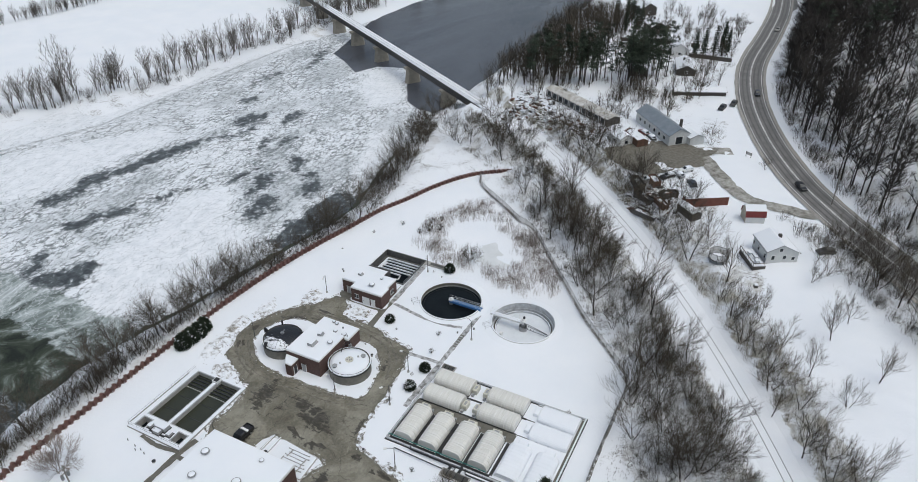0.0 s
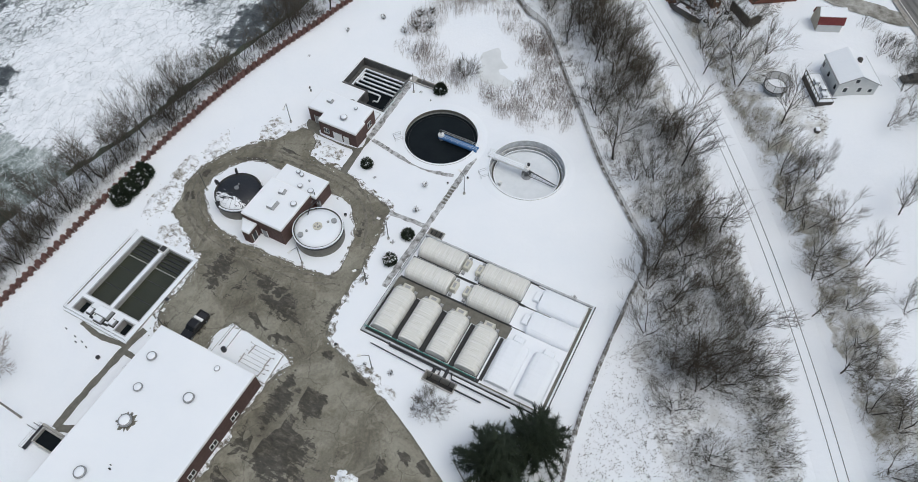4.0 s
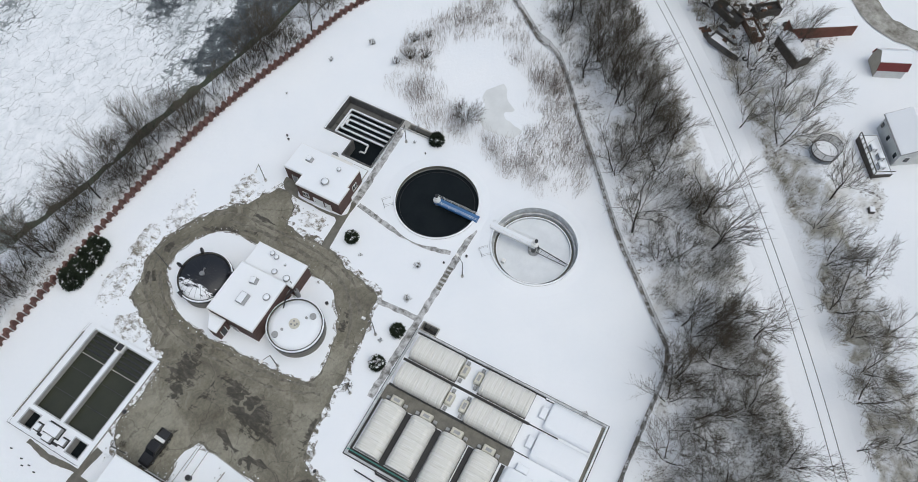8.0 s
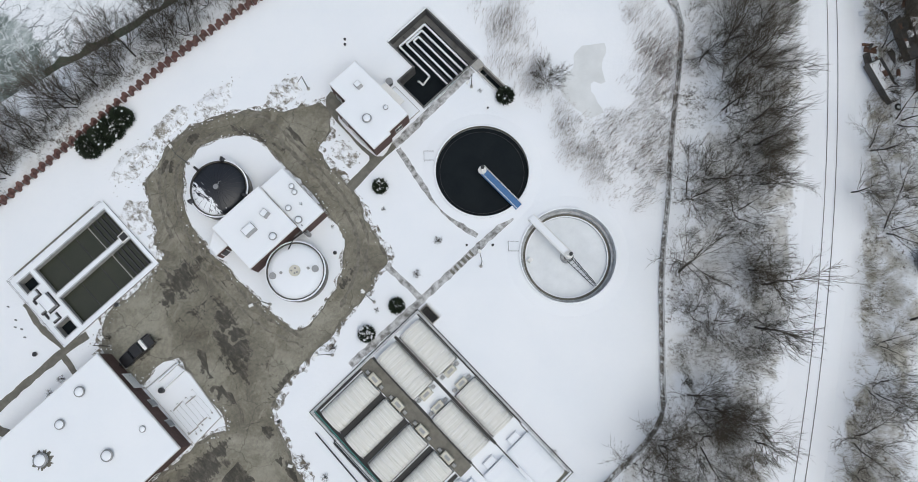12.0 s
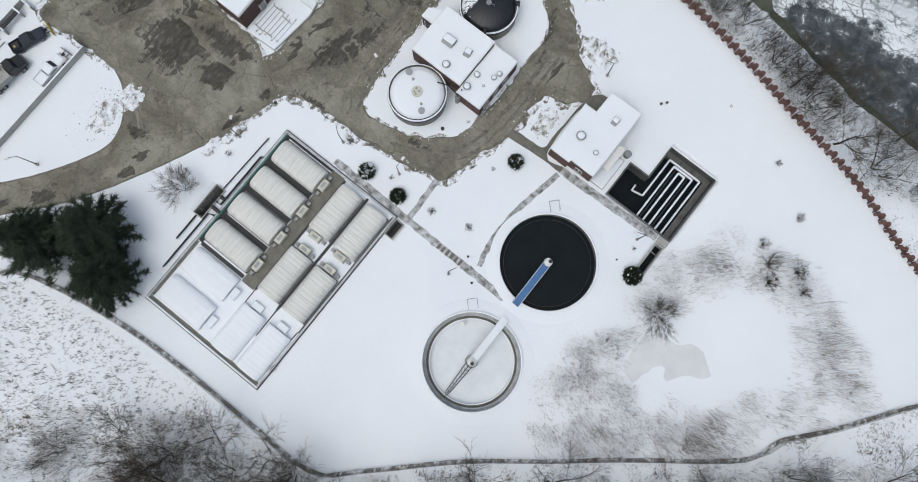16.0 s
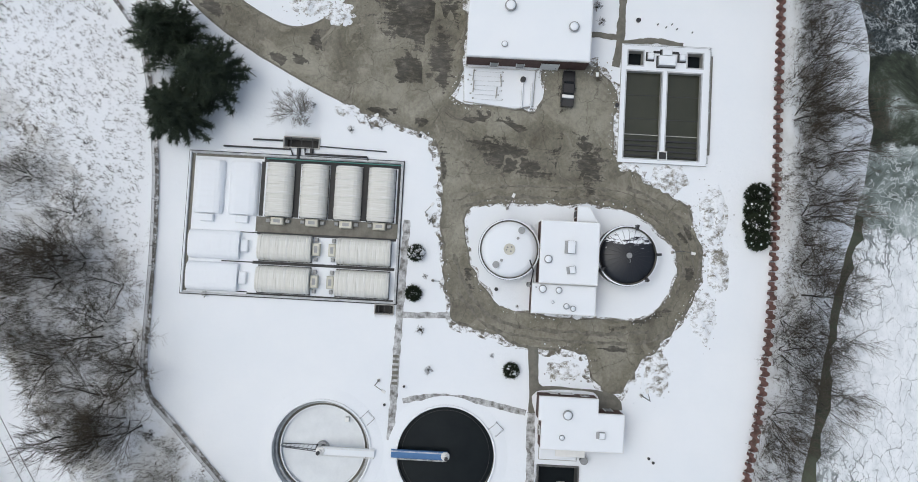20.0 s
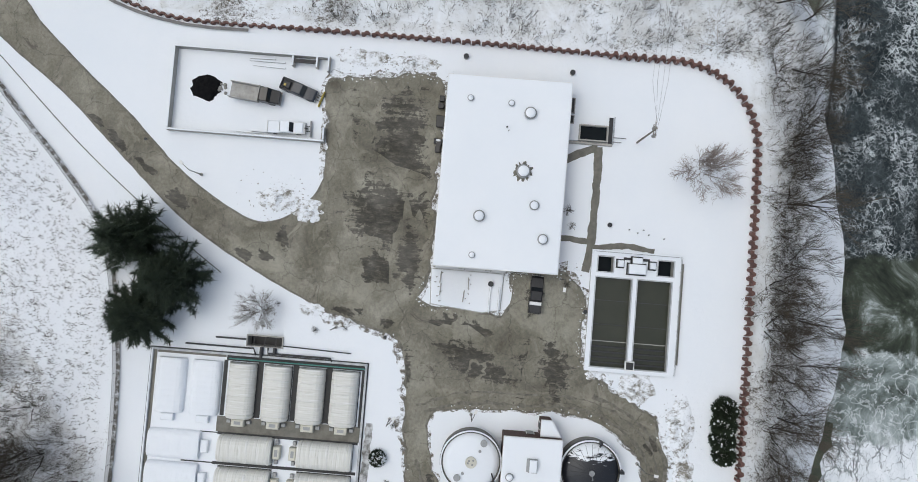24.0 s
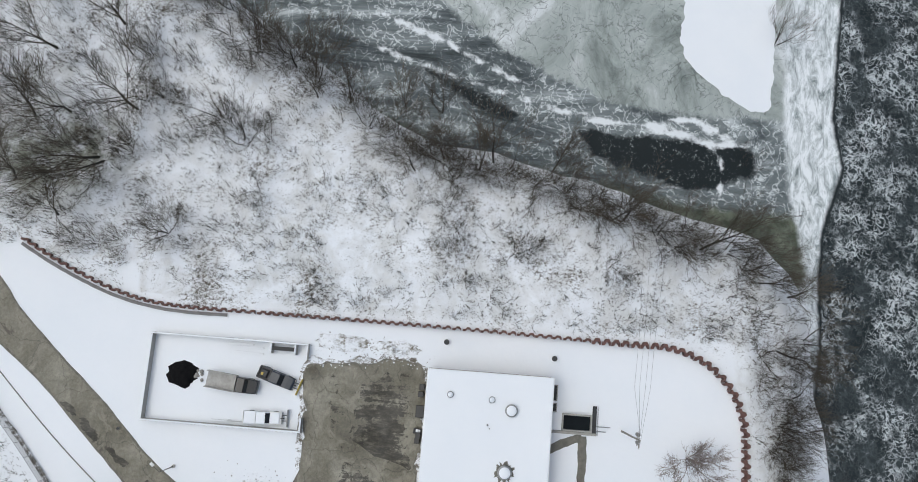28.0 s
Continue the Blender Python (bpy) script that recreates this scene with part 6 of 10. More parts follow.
ribbon("trim_flood_wall", [(-92.4, -49.6), (-88.9, -42.7), (-85.4, -33.6), (-83.9, -25), (-83.8, -16)], 0.5, 0.3, material("grey_wall_footing", (0.13, 0.12, 0.115), (0.24, 0.235, 0.23), 1.2, 0.8, 0, 0.3, 8), "grey footing along the inner side of the flood wall", "wall", 0.05, False, 0.8)

# ---- chain-link fence ----
m, nt, bs = blank("chain_link", 0.5)
bs.inputs["Base Color"].default_value = (0.11, 0.11, 0.105, 1)
bs.inputs["Alpha"].default_value = 0.38
M["mesh_wire"] = m
fence = thing("fence", "grey chain-link fence with steel posts", "fence")
fl = smoothed([(x, y, 0) for x, y in FENCE], 3.0)
post = Build().cyl(0, 0, -0.3, 2.0, 0.045, 6).mesh("post", M["steel"])
fab, rail = Build(), Build()
for i, p in enumerate(fl):
    z = land_at(p.x, p.y)
    o = new("post", post)
    o.parent, o.matrix_local = fence, pose(p.x, p.y, z)
    if i:
        q = fl[i - 1]
        zq = land_at(q.x, q.y)
        fab.add([(q.x, q.y, zq), (p.x, p.y, z), (p.x, p.y, z + 1.9), (q.x, q.y, zq + 1.9)], [(0, 1, 2, 3)])
        rail.tube([(q.x, q.y, zq + 1.92), (p.x, p.y, z + 1.92)], 0.03, 4)
part("fabric", fab, M["mesh_wire"], fence, "wire mesh")
part("top_rail", rail, M["steel"], fence)
ribbon("bare_strip", FENCE, 0.65, 0.17, make_scrub("dead_grass", 0.44, 0.58, (0.17, 0.155, 0.135), 1.6), "strip of dead grass along the fence", "ground", 0.15, True, 0.8)

# ---- railway and bridge ----
M["rail_steel"] = material("rail_steel", (0.14, 0.125, 0.115), (0.24, 0.22, 0.21), 3, 0.5, 0.5)
M["pier"] = material("pier_stone", (0.22, 0.20, 0.165), (0.36, 0.335, 0.285), 0.5, 0.9, 0, 0.4, 3)
M["girder"] = material("dark_girder_steel", (0.03, 0.03, 0.03), (0.055, 0.052, 0.05), 0.8, 0.6)
track = thing("railway_track", "single railway track half buried in snow", "railway")
us = list(np.arange(-230, 420, 2.0))
for s in (-0.755, 0.755):
    part("rail", Build().tube([(*rail_at(u, s), RAIL_Z + 0.11) for u in us], 0.05, 4), M["rail_steel"], track, "dark steel rail")
bed = Build()
for i, u in enumerate(us):
    for s, z in ((-4.2, -0.35), (-2.2, 0.06), (2.2, 0.06), (4.2, -0.35)):
        if u > 128 and abs(s) > 3:
            s, z = math.copysign(2.25, s), -0.2
        bed.v.append((*rail_at(u, s), RAIL_Z + z))
bed.f = [(4 * i + k, 4 * i + k + 4, 4 * i + k + 5, 4 * i + k + 1) for i in range(len(us) - 1) for k in range(3)]
bed.f = [tuple(f) for f in bed.f]
setting("rail_bed", bed, M["snow"], "snow-covered railway bed", "railway", True)
br = thing("railway_bridge", "long dark steel girder railway bridge on stone piers across the river", "bridge")
for s in (-1.5, 1.5):
    part("girder", Build().add([(*rail_at(u, s + o), z) for u in (126, 228, 330, 420) for o in (-0.2, 0.2) for z in (RAIL_Z - 2.9, RAIL_Z - 0.15)], [(4 * i + a, 4 * i + b_, 4 * i + 4 + b_, 4 * i + 4 + a) for i in range(3) for a, b_ in ((0, 1), (1, 3), (3, 2), (2, 0))]), M["girder"], br, "deep dark plate girder")
    part("kerb", Build().add([(*rail_at(u, s * 1.5 + o), z) for u in (126, 228, 330, 420) for o in (-0.1, 0.1) for z in (RAIL_Z - 0.35, RAIL_Z + 0.05)], [(4 * i + a, 4 * i + b_, 4 * i + 4 + b_, 4 * i + 4 + a) for i in range(3) for a, b_ in ((0, 1), (1, 3), (3, 2), (2, 0))]), M["girder"], br)
for k, u in enumerate(np.arange(128, 420, 4.0)):
    a, c = rail_at(u, -1.5), rail_at(u, 1.5)
    part("cross_frame", Build().beam((*a, RAIL_Z - 1.2), (*c, RAIL_Z - 1.2), 0.25, 1.6), M["girder"], br)
    for s in (-1.75, 1.75):
        a = rail_at(u, s)
        part("stiffener", Build().box(a.x - 0.08, a.y - 0.08, RAIL_Z - 2.8, a.x + 0.08, a.y + 0.08, RAIL_Z - 0.3), M["girder"], br)
for k, u in enumerate((132, 158, 190, 223, 252, 277, 303, 330)):
    a, c = rail_at(u), rail_at(u + 1)
    ang = math.degrees(math.atan2(c.y - a.y, c.x - a.x))
    p = Build()
    for z, wx, wy in ((-8, 1.9, 4.3), (RAIL_Z - 3.9, 1.35, 3.2)):
        p.v += [(wx, wy * 0.7, z), (0, wy, z), (-wx, wy * 0.7, z), (-wx, -wy * 0.7, z), (0, -wy, z), (wx, -wy * 0.7, z)]
    p.f = [(i, (i + 1) % 6, 6 + (i + 1) % 6, 6 + i) for i in range(6)] + [(6, 7, 8, 9, 10, 11)]
    o = part("pier", p, M["pier"], br, "tapered pale stone pier")
    o.matrix_local = pose(a.x, a.y, 0, 0, 0, ang)
    o = part("pier_cap", Build().box(-1.6, -3.6, RAIL_Z - 3.9, 1.6, 3.6, RAIL_Z - 2.9, 0.1), M["pier"], br)
    o.matrix_local = pose(a.x, a.y, 0, 0, 0, ang)

# ---- vehicles and yard things ----
M["tyre"] = material("tyre_rubber", (0.012, 0.012, 0.012), (0.03, 0.03, 0.03), 4, 0.85)
M["navy"] = material("dark_blue_car_paint", (0.012, 0.018, 0.03), (0.02, 0.028, 0.042), 2, 0.3)
M["charcoal"] = material("black_car_paint", (0.010, 0.010, 0.012), (0.018, 0.018, 0.02), 2, 0.28)
M["yellow"] = material("yellow_paint", (0.45, 0.33, 0.06), (0.55, 0.42, 0.10), 2, 0.5)
M["truck_grey"] = material("dirty_grey_body", (0.27, 0.26, 0.24), (0.46, 0.45, 0.43), 1.2, 0.6)
M["red"] = material("red_paint", (0.13, 0.02, 0.02), (0.19, 0.034, 0.032), 1.5, 0.5)
M["rusty"] = material("rusty_metal", (0.085, 0.048, 0.034), (0.17, 0.09, 0.06), 1.0, 0.8)
M["dirt"] = material("dirty_slush", (0.20, 0.18, 0.15), (0.45, 0.44, 0.42), 1.5, 0.8, 0, 0.4, 6)


def wheel(parent, x, y, r=0.38, w=0.26):
    t = part("wheel", Build().add(*turned(x, y, r, w, 14)), M["tyre"], parent, "black tyre")
    part("rim", Build().add(*turned(x, y + (0.02 if y > 0 else -0.02), r * 0.55, w, 10)), M["steel"], t)
    return t


def turned(x, y, r, w, n):
    """A wheel's drum about the y axis."""
    vs = [(x + r * math.cos(6.2832 * i / n), y + s * w / 2, r_ + r * math.sin(6.2832 * i / n)) for s in (-1, 1) for r_ in (0.38,) for i in range(n)]
    return vs, [(i, n + i, n + (i + 1) % n, (i + 1) % n) for i in range(n)] + [tuple(range(n)), tuple(range(2 * n - 1, n - 1, -1))]


def shell(b, stations):
    """A body lofted through (x, half width low, half width high, z low, z high)."""
    for x, wl, wh, z0, z1 in stations:
        c = min(0.08, (z1 - z0) / 3)
        b.v += [(x, -wl, z0), (x, wl, z0), (x, wl, z1 - c - 0.05), (x, wh, z1), (x, -wh, z1), (x, -wl, z1 - c - 0.05)]
    n = len(stations)
    for i in range(n - 1):
        b.f += [(6 * i + k, 6 * i + (k + 1) % 6, 6 * i + 6 + (k + 1) % 6, 6 * i + 6 + k) for k in range(6)]
    b.f += [(5, 4, 3, 2, 1, 0), tuple(6 * (n - 1) + k for k in range(6))]
    return b


def pickup(name, label, m, paint, snow=False, plow=False, rack=None, load=None):
    """A pickup that faces +x."""
    t = thing(name, label, "truck", m, "parked trucks")
    body = part("body", shell(Build(), [(-2.8, 0.93, 0.9, 0.45, 0.98), (0.9, 0.96, 0.93, 0.42, 1.02), (1.7, 0.96, 0.9, 0.42, 1.0), (2.55, 0.94, 0.84, 0.42, 0.94), (2.85, 0.88, 0.76, 0.45, 0.82)]), paint, t, "painted truck body")
    cab = part("cab", shell(Build(), [(-0.95, 0.9, 0.72, 0.95, 1.1), (-0.75, 0.9, 0.74, 0.95, 1.75), (0.55, 0.9, 0.74, 0.95, 1.76), (1.15, 0.9, 0.76, 0.95, 1.06)]), M["snow"] if snow else paint, t, "snow-covered cab" if snow else "cab roof")
    part("windscreen", Build().add([(0.62, -0.72, 1.71), (0.62, 0.72, 1.71), (1.14, 0.74, 1.1), (1.14, -0.74, 1.1)], [(0, 3, 2, 1)]), M["glass"], cab)
    part("rear_window", Build().add([(-0.78, -0.66, 1.68), (-0.78, 0.66, 1.68), (-0.96, 0.68, 1.14), (-0.96, -0.68, 1.14)], [(0, 1, 2, 3)]), M["glass"], cab)
    for s in (-1, 1):
        part("side_window", Build().add([(-0.6, s * 0.84, 1.62), (0.45, s * 0.84, 1.62), (0.85, s * 0.915, 1.14), (-0.7, s * 0.915, 1.14)], [(0, 1, 2, 3)]), M["glass"], cab)
        part("bed_side", Build().box(-2.8, s * 0.9 - 0.05, 0.95, -1.0, s * 0.9 + 0.05, 1.32, 0.03), M["snow"] if snow else paint, t)
        part("headlight", Build().box(2.78, s * 0.66 - 0.14, 0.62, 2.88, s * 0.66 + 0.14, 0.78), M["white"], t)
        for x in (-1.75, 1.85):
            wheel(t, x, s * 0.84)
    part("tailgate", Build().box(-2.86, -0.86, 0.9, -2.78, 0.86, 1.32), paint, t)
    part("bed_floor", Build().box(-2.75, -0.84, 0.94, -1.02, 0.84, 1.0 if not snow else 1.14), M["snow"] if snow else M["black"], t)
    part("bumper", Build().box(2.82, -0.85, 0.42, 2.98, 0.85, 0.6), M["steel"], t)
    if snow:
        part("hood_snow", Build().box(1.2, -0.8, 0.98, 2.6, 0.8, 1.1, 0.08), M["snow"], t, "snow on the hood")
    if plow:
        part("plow_blade", Build().add([(3.7 + 0.15 * (k % 2), y, z) for k, z in enumerate((0.1, 0.4, 0.8)) for y in (-1.25, 1.25)] + [(3.62, y, z) for z in (0.1, 0.4, 0.8) for y in (-1.25, 1.25)], [(0, 1, 3, 2), (2, 3, 5, 4), (6, 8, 9, 7), (8, 10, 11, 9), (4, 5, 11, 10), (0, 2, 8, 6), (2, 4, 10, 8), (1, 7, 9, 3), (3, 9, 11, 5)]), M["yellow"] if plow == 1 else M["grey"], t, "snow plow blade")
        part("plow_frame", Build().beam((2.9, -0.4, 0.5), (3.65, -0.4, 0.4), 0.1, 0.1).beam((2.9, 0.4, 0.5), (3.65, 0.4, 0.4), 0.1, 0.1).beam((3.0, 0, 0.5), (3.0, 0, 1.0), 0.5, 0.1), M["black"], t)
    if rack:
        part("tool_box", Build().box(-1.55, -0.9, 1.0, -1.05, 0.9, 1.42, 0.04), rack, t, "white tool box across the bed")
    if load:
        part("salt_spreader", Build().box(-2.5, -0.6, 1.0, -1.3, 0.6, 1.4, 0.15), M["black"], t, "dark spreader box in the bed")
        part("hopper_lid", Build().box(-2.3, -0.35, 1.4, -1.95, 0.05, 1.5, 0.04), load, t, "small yellow lid")
    return t


pickup("pickup_truck", "black pickup with a pale tool box parked on wet asphalt", pose(-46.5, 31.6, 0.05, 0, 0, 178), M["charcoal"], rack=M["white"], plow=2)
pickup("pickup_truck", "dark blue pickup with a yellow plow inside the bunker walls", pose(-75.0, -7.2, 0.03, 0, 0, 72), M["navy"], plow=1, load=M["yellow"])
pickup("pickup_truck", "pickup buried under snow beside the bunker wall", pose(-69.0, -8.6, 0.03, 0, 0, 92), M["white"], snow=True, plow=2)

# dump truck with its bed, and the heap of black sludge behind it
dt = thing("dump_truck", "grey dump truck with an empty dirty bed and dark cab", "truck", pose(-73.8, -14.2, 0.03, 0, 0, 84), "parked trucks")
part("chassis", Build().box(-3.0, -0.5, 0.55, 4.2, 0.5, 0.8), M["black"], dt)
part("bed_floor", Build().box(-3.4, -1.2, 0.95, 1.2, 1.2, 1.1), M["truck_grey"], dt, "dirty grey steel bed")
for s in (-1, 1):
    part("bed_side", Build().box(-3.4, s * 1.2 - 0.07, 1.0, 1.2, s * 1.2 + 0.07, 1.95, 0.03), M["truck_grey"], dt)
    for x in (-2.0, -0.9, 3.1):
        wheel(dt, x, s * 0.95, 0.5, 0.3)
part("headboard", Build().box(1.15, -1.2, 1.0, 1.3, 1.2, 2.3), M["truck_grey"], dt)
cabp = part("cab", shell(Build(), [(1.5, 1.1, 1.0, 0.7, 2.45), (2.6, 1.1, 1.0, 0.7, 2.45), (3.0, 1.1, 0.95, 0.7, 1.75), (4.3, 1.0, 0.85, 0.7, 1.55)]), M["charcoal"], dt, "dark painted cab")
part("windscreen", Build().add([(2.66, -0.95, 2.36), (2.66, 0.95, 2.36), (3.02, 0.95, 1.76), (3.02, -0.95, 1.76)], [(0, 3, 2, 1)]), M["glass"], cabp)
part("bumper", Build().box(4.3, -1.05, 0.5, 4.45, 1.05, 0.8), M["steel"], dt)
hp = thing("sludge_heap", "ragged heap of black sludge dumped on the snow", "heap", pose(-74.4, -21.8, 0))
b = Build()
n, rings = 22, 6
for k in range(rings + 1):
    f = k / rings
    for i in range(n):
        a = 6.2832 * i / n
        r = (1 - f) ** 0.7 * (2.1 + 0.35 * noise.noise(Vector((math.cos(a) * 1.6, math.sin(a) * 1.6, 2))) + 0.4 * noise.noise(Vector((math.cos(a) * 4, math.sin(a) * 5, k))))
        b.v.append((r * math.cos(a), r * 1.15 * math.sin(a), -0.05 + 0.75 * math.sin(f * 1.57) ** 1.2 + 0.14 * noise.noise(Vector((r * math.cos(a) * 2, r * math.sin(a) * 2, 1)))))
b.f = [(k * n + i, k * n + (i + 1) % n, (k + 1) * n + (i + 1) % n, (k + 1) * n + i) for k in range(rings) for i in range(n)]
M["sludge"] = material("black_sludge", (0.004, 0.004, 0.005), (0.012, 0.012, 0.012), 2, 0.95, 0, 0.8, 6)
M["sludge"].node_tree.nodes["Principled BSDF"].inputs["Specular IOR Level"].default_value = 0.1
part("mound", b, M["sludge"], hp, "crumbly black heap")
rk = random.Random(2)
for i in range(9):
    x, y, s = rk.uniform(-0.7, 0.7), rk.uniform(1.6, 3.2), rk.uniform(0.15, 0.4)
    part("clod", Build().lathe(x, y, [(0, s * 1.3), (s * 0.7, s), (s, s * 0.4), (s * 0.8, -0.05)], 7), M["dirt"], hp)

# bunker of low concrete walls
bk = thing("storage_bunker", "three-sided storage bunker of low pale concrete walls", "bunker")
for nm, x0, y0, x1, y1 in (("wall", -80.45, -26.9, -80.15, -2.8), ("wall", -67.5, -26.9, -67.2, -2.6), ("wall", -80.15, -26.9, -67.5, -26.6), ("end_wall", -80.15, -3.1, -78.1, -2.8), ("end_wall", -69.4, -2.95, -67.5, -2.65), ("stub_wall", -80.15, -8.6, -78.6, -8.3), ("stub_wall", -80.15, -4.9, -78.6, -4.6)):
    w = part(nm, Build().box(x0, y0, -0.2, x1, y1, 1.3, 0.02), M["concrete"], bk, "pale concrete wall")
    part("snow_cap", Build().box(x0 + 0.02, y0 + 0.02, 1.3, x1 - 0.02, y1 - 0.02, 1.38, 0.04), M["snow"], w)
part("lintel", Build().box(-79.7, -8.3, 1.0, -79.1, -4.9, 1.2), M["dark"], bk)
for k, (x, y, ln, a) in enumerate(((-79.2, -12.6, 5.6, 90), (-78.4, -12.3, 5.0, 88), (-79.6, -13.4, 4.0, 91), (-68.2, -10.5, 7.0, 92), (-68.0, -14, 5.0, 90))):
    o = thing("steel_beam", "long snow-dusted steel beam lying along the wall", "beam", pose(x, y, 0.02, 0, 0, a), "steel beams in the bunker")
    part("flange", Build().box(-ln / 2, -0.12, 0, ln / 2, 0.12, 0.05), M["grey"], o)
    part("web", Build().box(-ln / 2, -0.03, 0.05, ln / 2, 0.03, 0.26), M["grey"], o)
    part("top_flange", Build().box(-ln / 2, -0.12, 0.26, ln / 2, 0.12, 0.31), M["snow"], o)

M["dark_timber"] = material("weathered_timber", (0.16, 0.15, 0.135), (0.34, 0.33, 0.31), 1.5, 0.9)
# raised slab with snowed-in timbers at the end of the main building
sl = thing("loading_slab", "raised concrete slab drifted over with snow beside the main building", "platform")
part("slab", Build().prism([(-49.3, 15.3), (-43.8, 15.6), (-43.0, 23.6), (-43.6, 26.4), (-49.3, 26.6)], -0.1, 0.28), M["concrete"], sl)
snow_slab("snow", [(-49.25, 15.4), (-43.9, 15.7), (-43.15, 23.6), (-43.7, 26.3), (-49.25, 26.5)], 0.28, 0.14, sl, "rumpled snow on the slab")
rk = random.Random(8)
for k in range(7):
    x, ln = -48.7 + k * 0.72, rk.uniform(4.2, 5.6)
    o = thing("timber", "long grey timber half buried in snow on the slab", "timber", pose(x, 19.0 + rk.uniform(-0.3, 0.3), 0.36, 0, 0, 90 + rk.uniform(-1.5, 1.5)), "snowed-in timbers on the slab")
    part("beam", Build().box(-ln / 2, -0.09, 0, ln / 2, 0.09, 0.2, 0.02), M["dark_timber"], o)
    snow_slab("snow", [(-ln / 2 + 0.2, -0.08), (ln / 2 - 0.1, -0.08), (ln / 2 - 0.1, 0.05), (-ln / 2 + 0.2, 0.05)], 0.2, 0.06, o, "")
for k, (x, y) in enumerate(((-48.0, 16.9), (-46.2, 17.0), (-47.4, 21.2), (-45.4, 20.6))):
    o = thing("timber", "short timber bearer lying across the others", "timber", pose(x, y, 0.6, 0, 0, rk.uniform(-5, 5)), "snowed-in timbers on the slab")
    part("beam", Build().box(-0.9, -0.08, -0.04, 0.9, 0.08, 0.12, 0.02), M["truck_grey"], o)
o = thing("round_drum", "short dark round drum on the snowy slab", "drum", pose(-47.6, 24.6, 0.35))
part("barrel", Build().cyl(0, 0, 0, 0.8, 0.42, 14), M["black"], o)
for x, y, ln in ((-45.3, 24.6, 4.2), (-45.2, 26.0, 4.0)):
    o = thing("concrete_barrier", "low concrete kerb block edged with snow", "barrier", pose(x, y, 0.3), "kerb blocks on the slab")
    part("block", Build().box(-ln / 2, -0.12, 0, ln / 2, 0.12, 0.35, 0.04), M["concrete"], o)
    part("snow_cap", Build().box(-ln / 2, -0.1, 0.35, ln / 2, 0.1, 0.42, 0.03), M["snow"], o)
for k, (x, y) in enumerate(((-75.4, 14.9), (-74.3, 14.8), (-71.8, 14.9), (-68.3, 14.9), (-67.5, 14.8))):
    o = thing("bin", "black bin against the brick wall", "bin", pose(x, y, 0.05), "bins along the wall")
    part("tub", Build().box(-0.4, -0.35, 0, 0.4, 0.35, 0.95, 0.05), M["black"], o)
    part("lid", Build().box(-0.43, -0.38, 0.95, 0.43, 0.38, 1.02, 0.03), M["charcoal"], o)

# open tank and cellar stairs on the river side of the main building
ot = thing("open_tank", "small open rectangular tank of dark water by the main building", "tank")
b = Build()
wall_ring(b, [(-73.2, 36.3), (-70.7, 36.3), (-70.7, 40.8), (-73.2, 40.8)], -3, 0.9, 0.2)
part("tank_wall", b, M["concrete"], ot)
part("water_surface", Build().box(-73.0, 36.5, -1, -70.9, 40.6, 0.2), M["black_water"], ot)
part("walkway", Build().box(-74.6, 40.9, 0.3, -70.6, 41.5, 0.5), M["black"], ot, "dark grating along the tank end")
part("apron", Build().box(-70.6, 34.4, -0.1, -70.2, 41.6, 0.35, 0.02), M["concrete"], ot)
part("platform", Build().box(-73.2, 34.4, -0.1, -70.7, 36.3, 0.5, 0.02), M["snow"], ot)
railing(ot, [(-70.4, 41.6, 0.3), (-74.6, 41.6, 0.3)], 1.0, 1.4)
for y in (42.2, 42.9):
    part("outlet_pipe", Build().tube([(-70.9 - (y - 42.2), 41.6, 0.3), (-70.9 - (y - 42.2), y + 0.8, 0.25)], 0.07, 6), M["steel"], ot)
for x0, x1 in ((-77.3, -74.9), (-74.6, -73.3)):
    o = thing("areaway", "dark sunken areaway with a grating beside the wall", "pit")
    part("curb", Build().box(x0, 34.4, -0.1, x1, 35.5, 0.3, 0.02), M["concrete"], o)
    part("grating", Build().box(x0 + 0.1, 34.5, 0.3, x1 - 0.1, 35.35, 0.33), M["dark"], o)


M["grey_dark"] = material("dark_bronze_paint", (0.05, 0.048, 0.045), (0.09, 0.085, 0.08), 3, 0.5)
# drums, a bin and a cart along the yard side of the main building
for x in (-75.4, -74.3):
    o = thing("drum", "black steel drum standing in the snow by the wall", "drum", pose(x, 15.1, 0), "black drums by the wall")
    part("barrel", Build().lathe(0, 0, [(0, 0.9), (0.27, 0.9), (0.3, 0.86), (0.3, 0.6), (0.32, 0.58), (0.3, 0.56), (0.3, 0.3), (0.32, 0.28), (0.3, 0.26), (0.3, 0)], 14), M["black"], o)
    part("bung", Build().cyl(0.15, 0.05, 0.9, 0.94, 0.04, 8), M["steel"], o)
o = thing("waste_bin", "black lidded waste bin against the brick wall", "bin", pose(-71.8, 14.9, 0))
part("tub", Build().add([(sx * (0.75 + 0.1 * z), sy * (0.5 + 0.08 * z), z * 1.2) for z in (0, 1) for sx, sy in ((-1, -1), (1, -1), (1, 1), (-1, 1))], [(3, 2, 1, 0), (0, 1, 5, 4), (1, 2, 6, 5), (2, 3, 7, 6), (3, 0, 4, 7), (4, 5, 6, 7)]), M["black"], o)
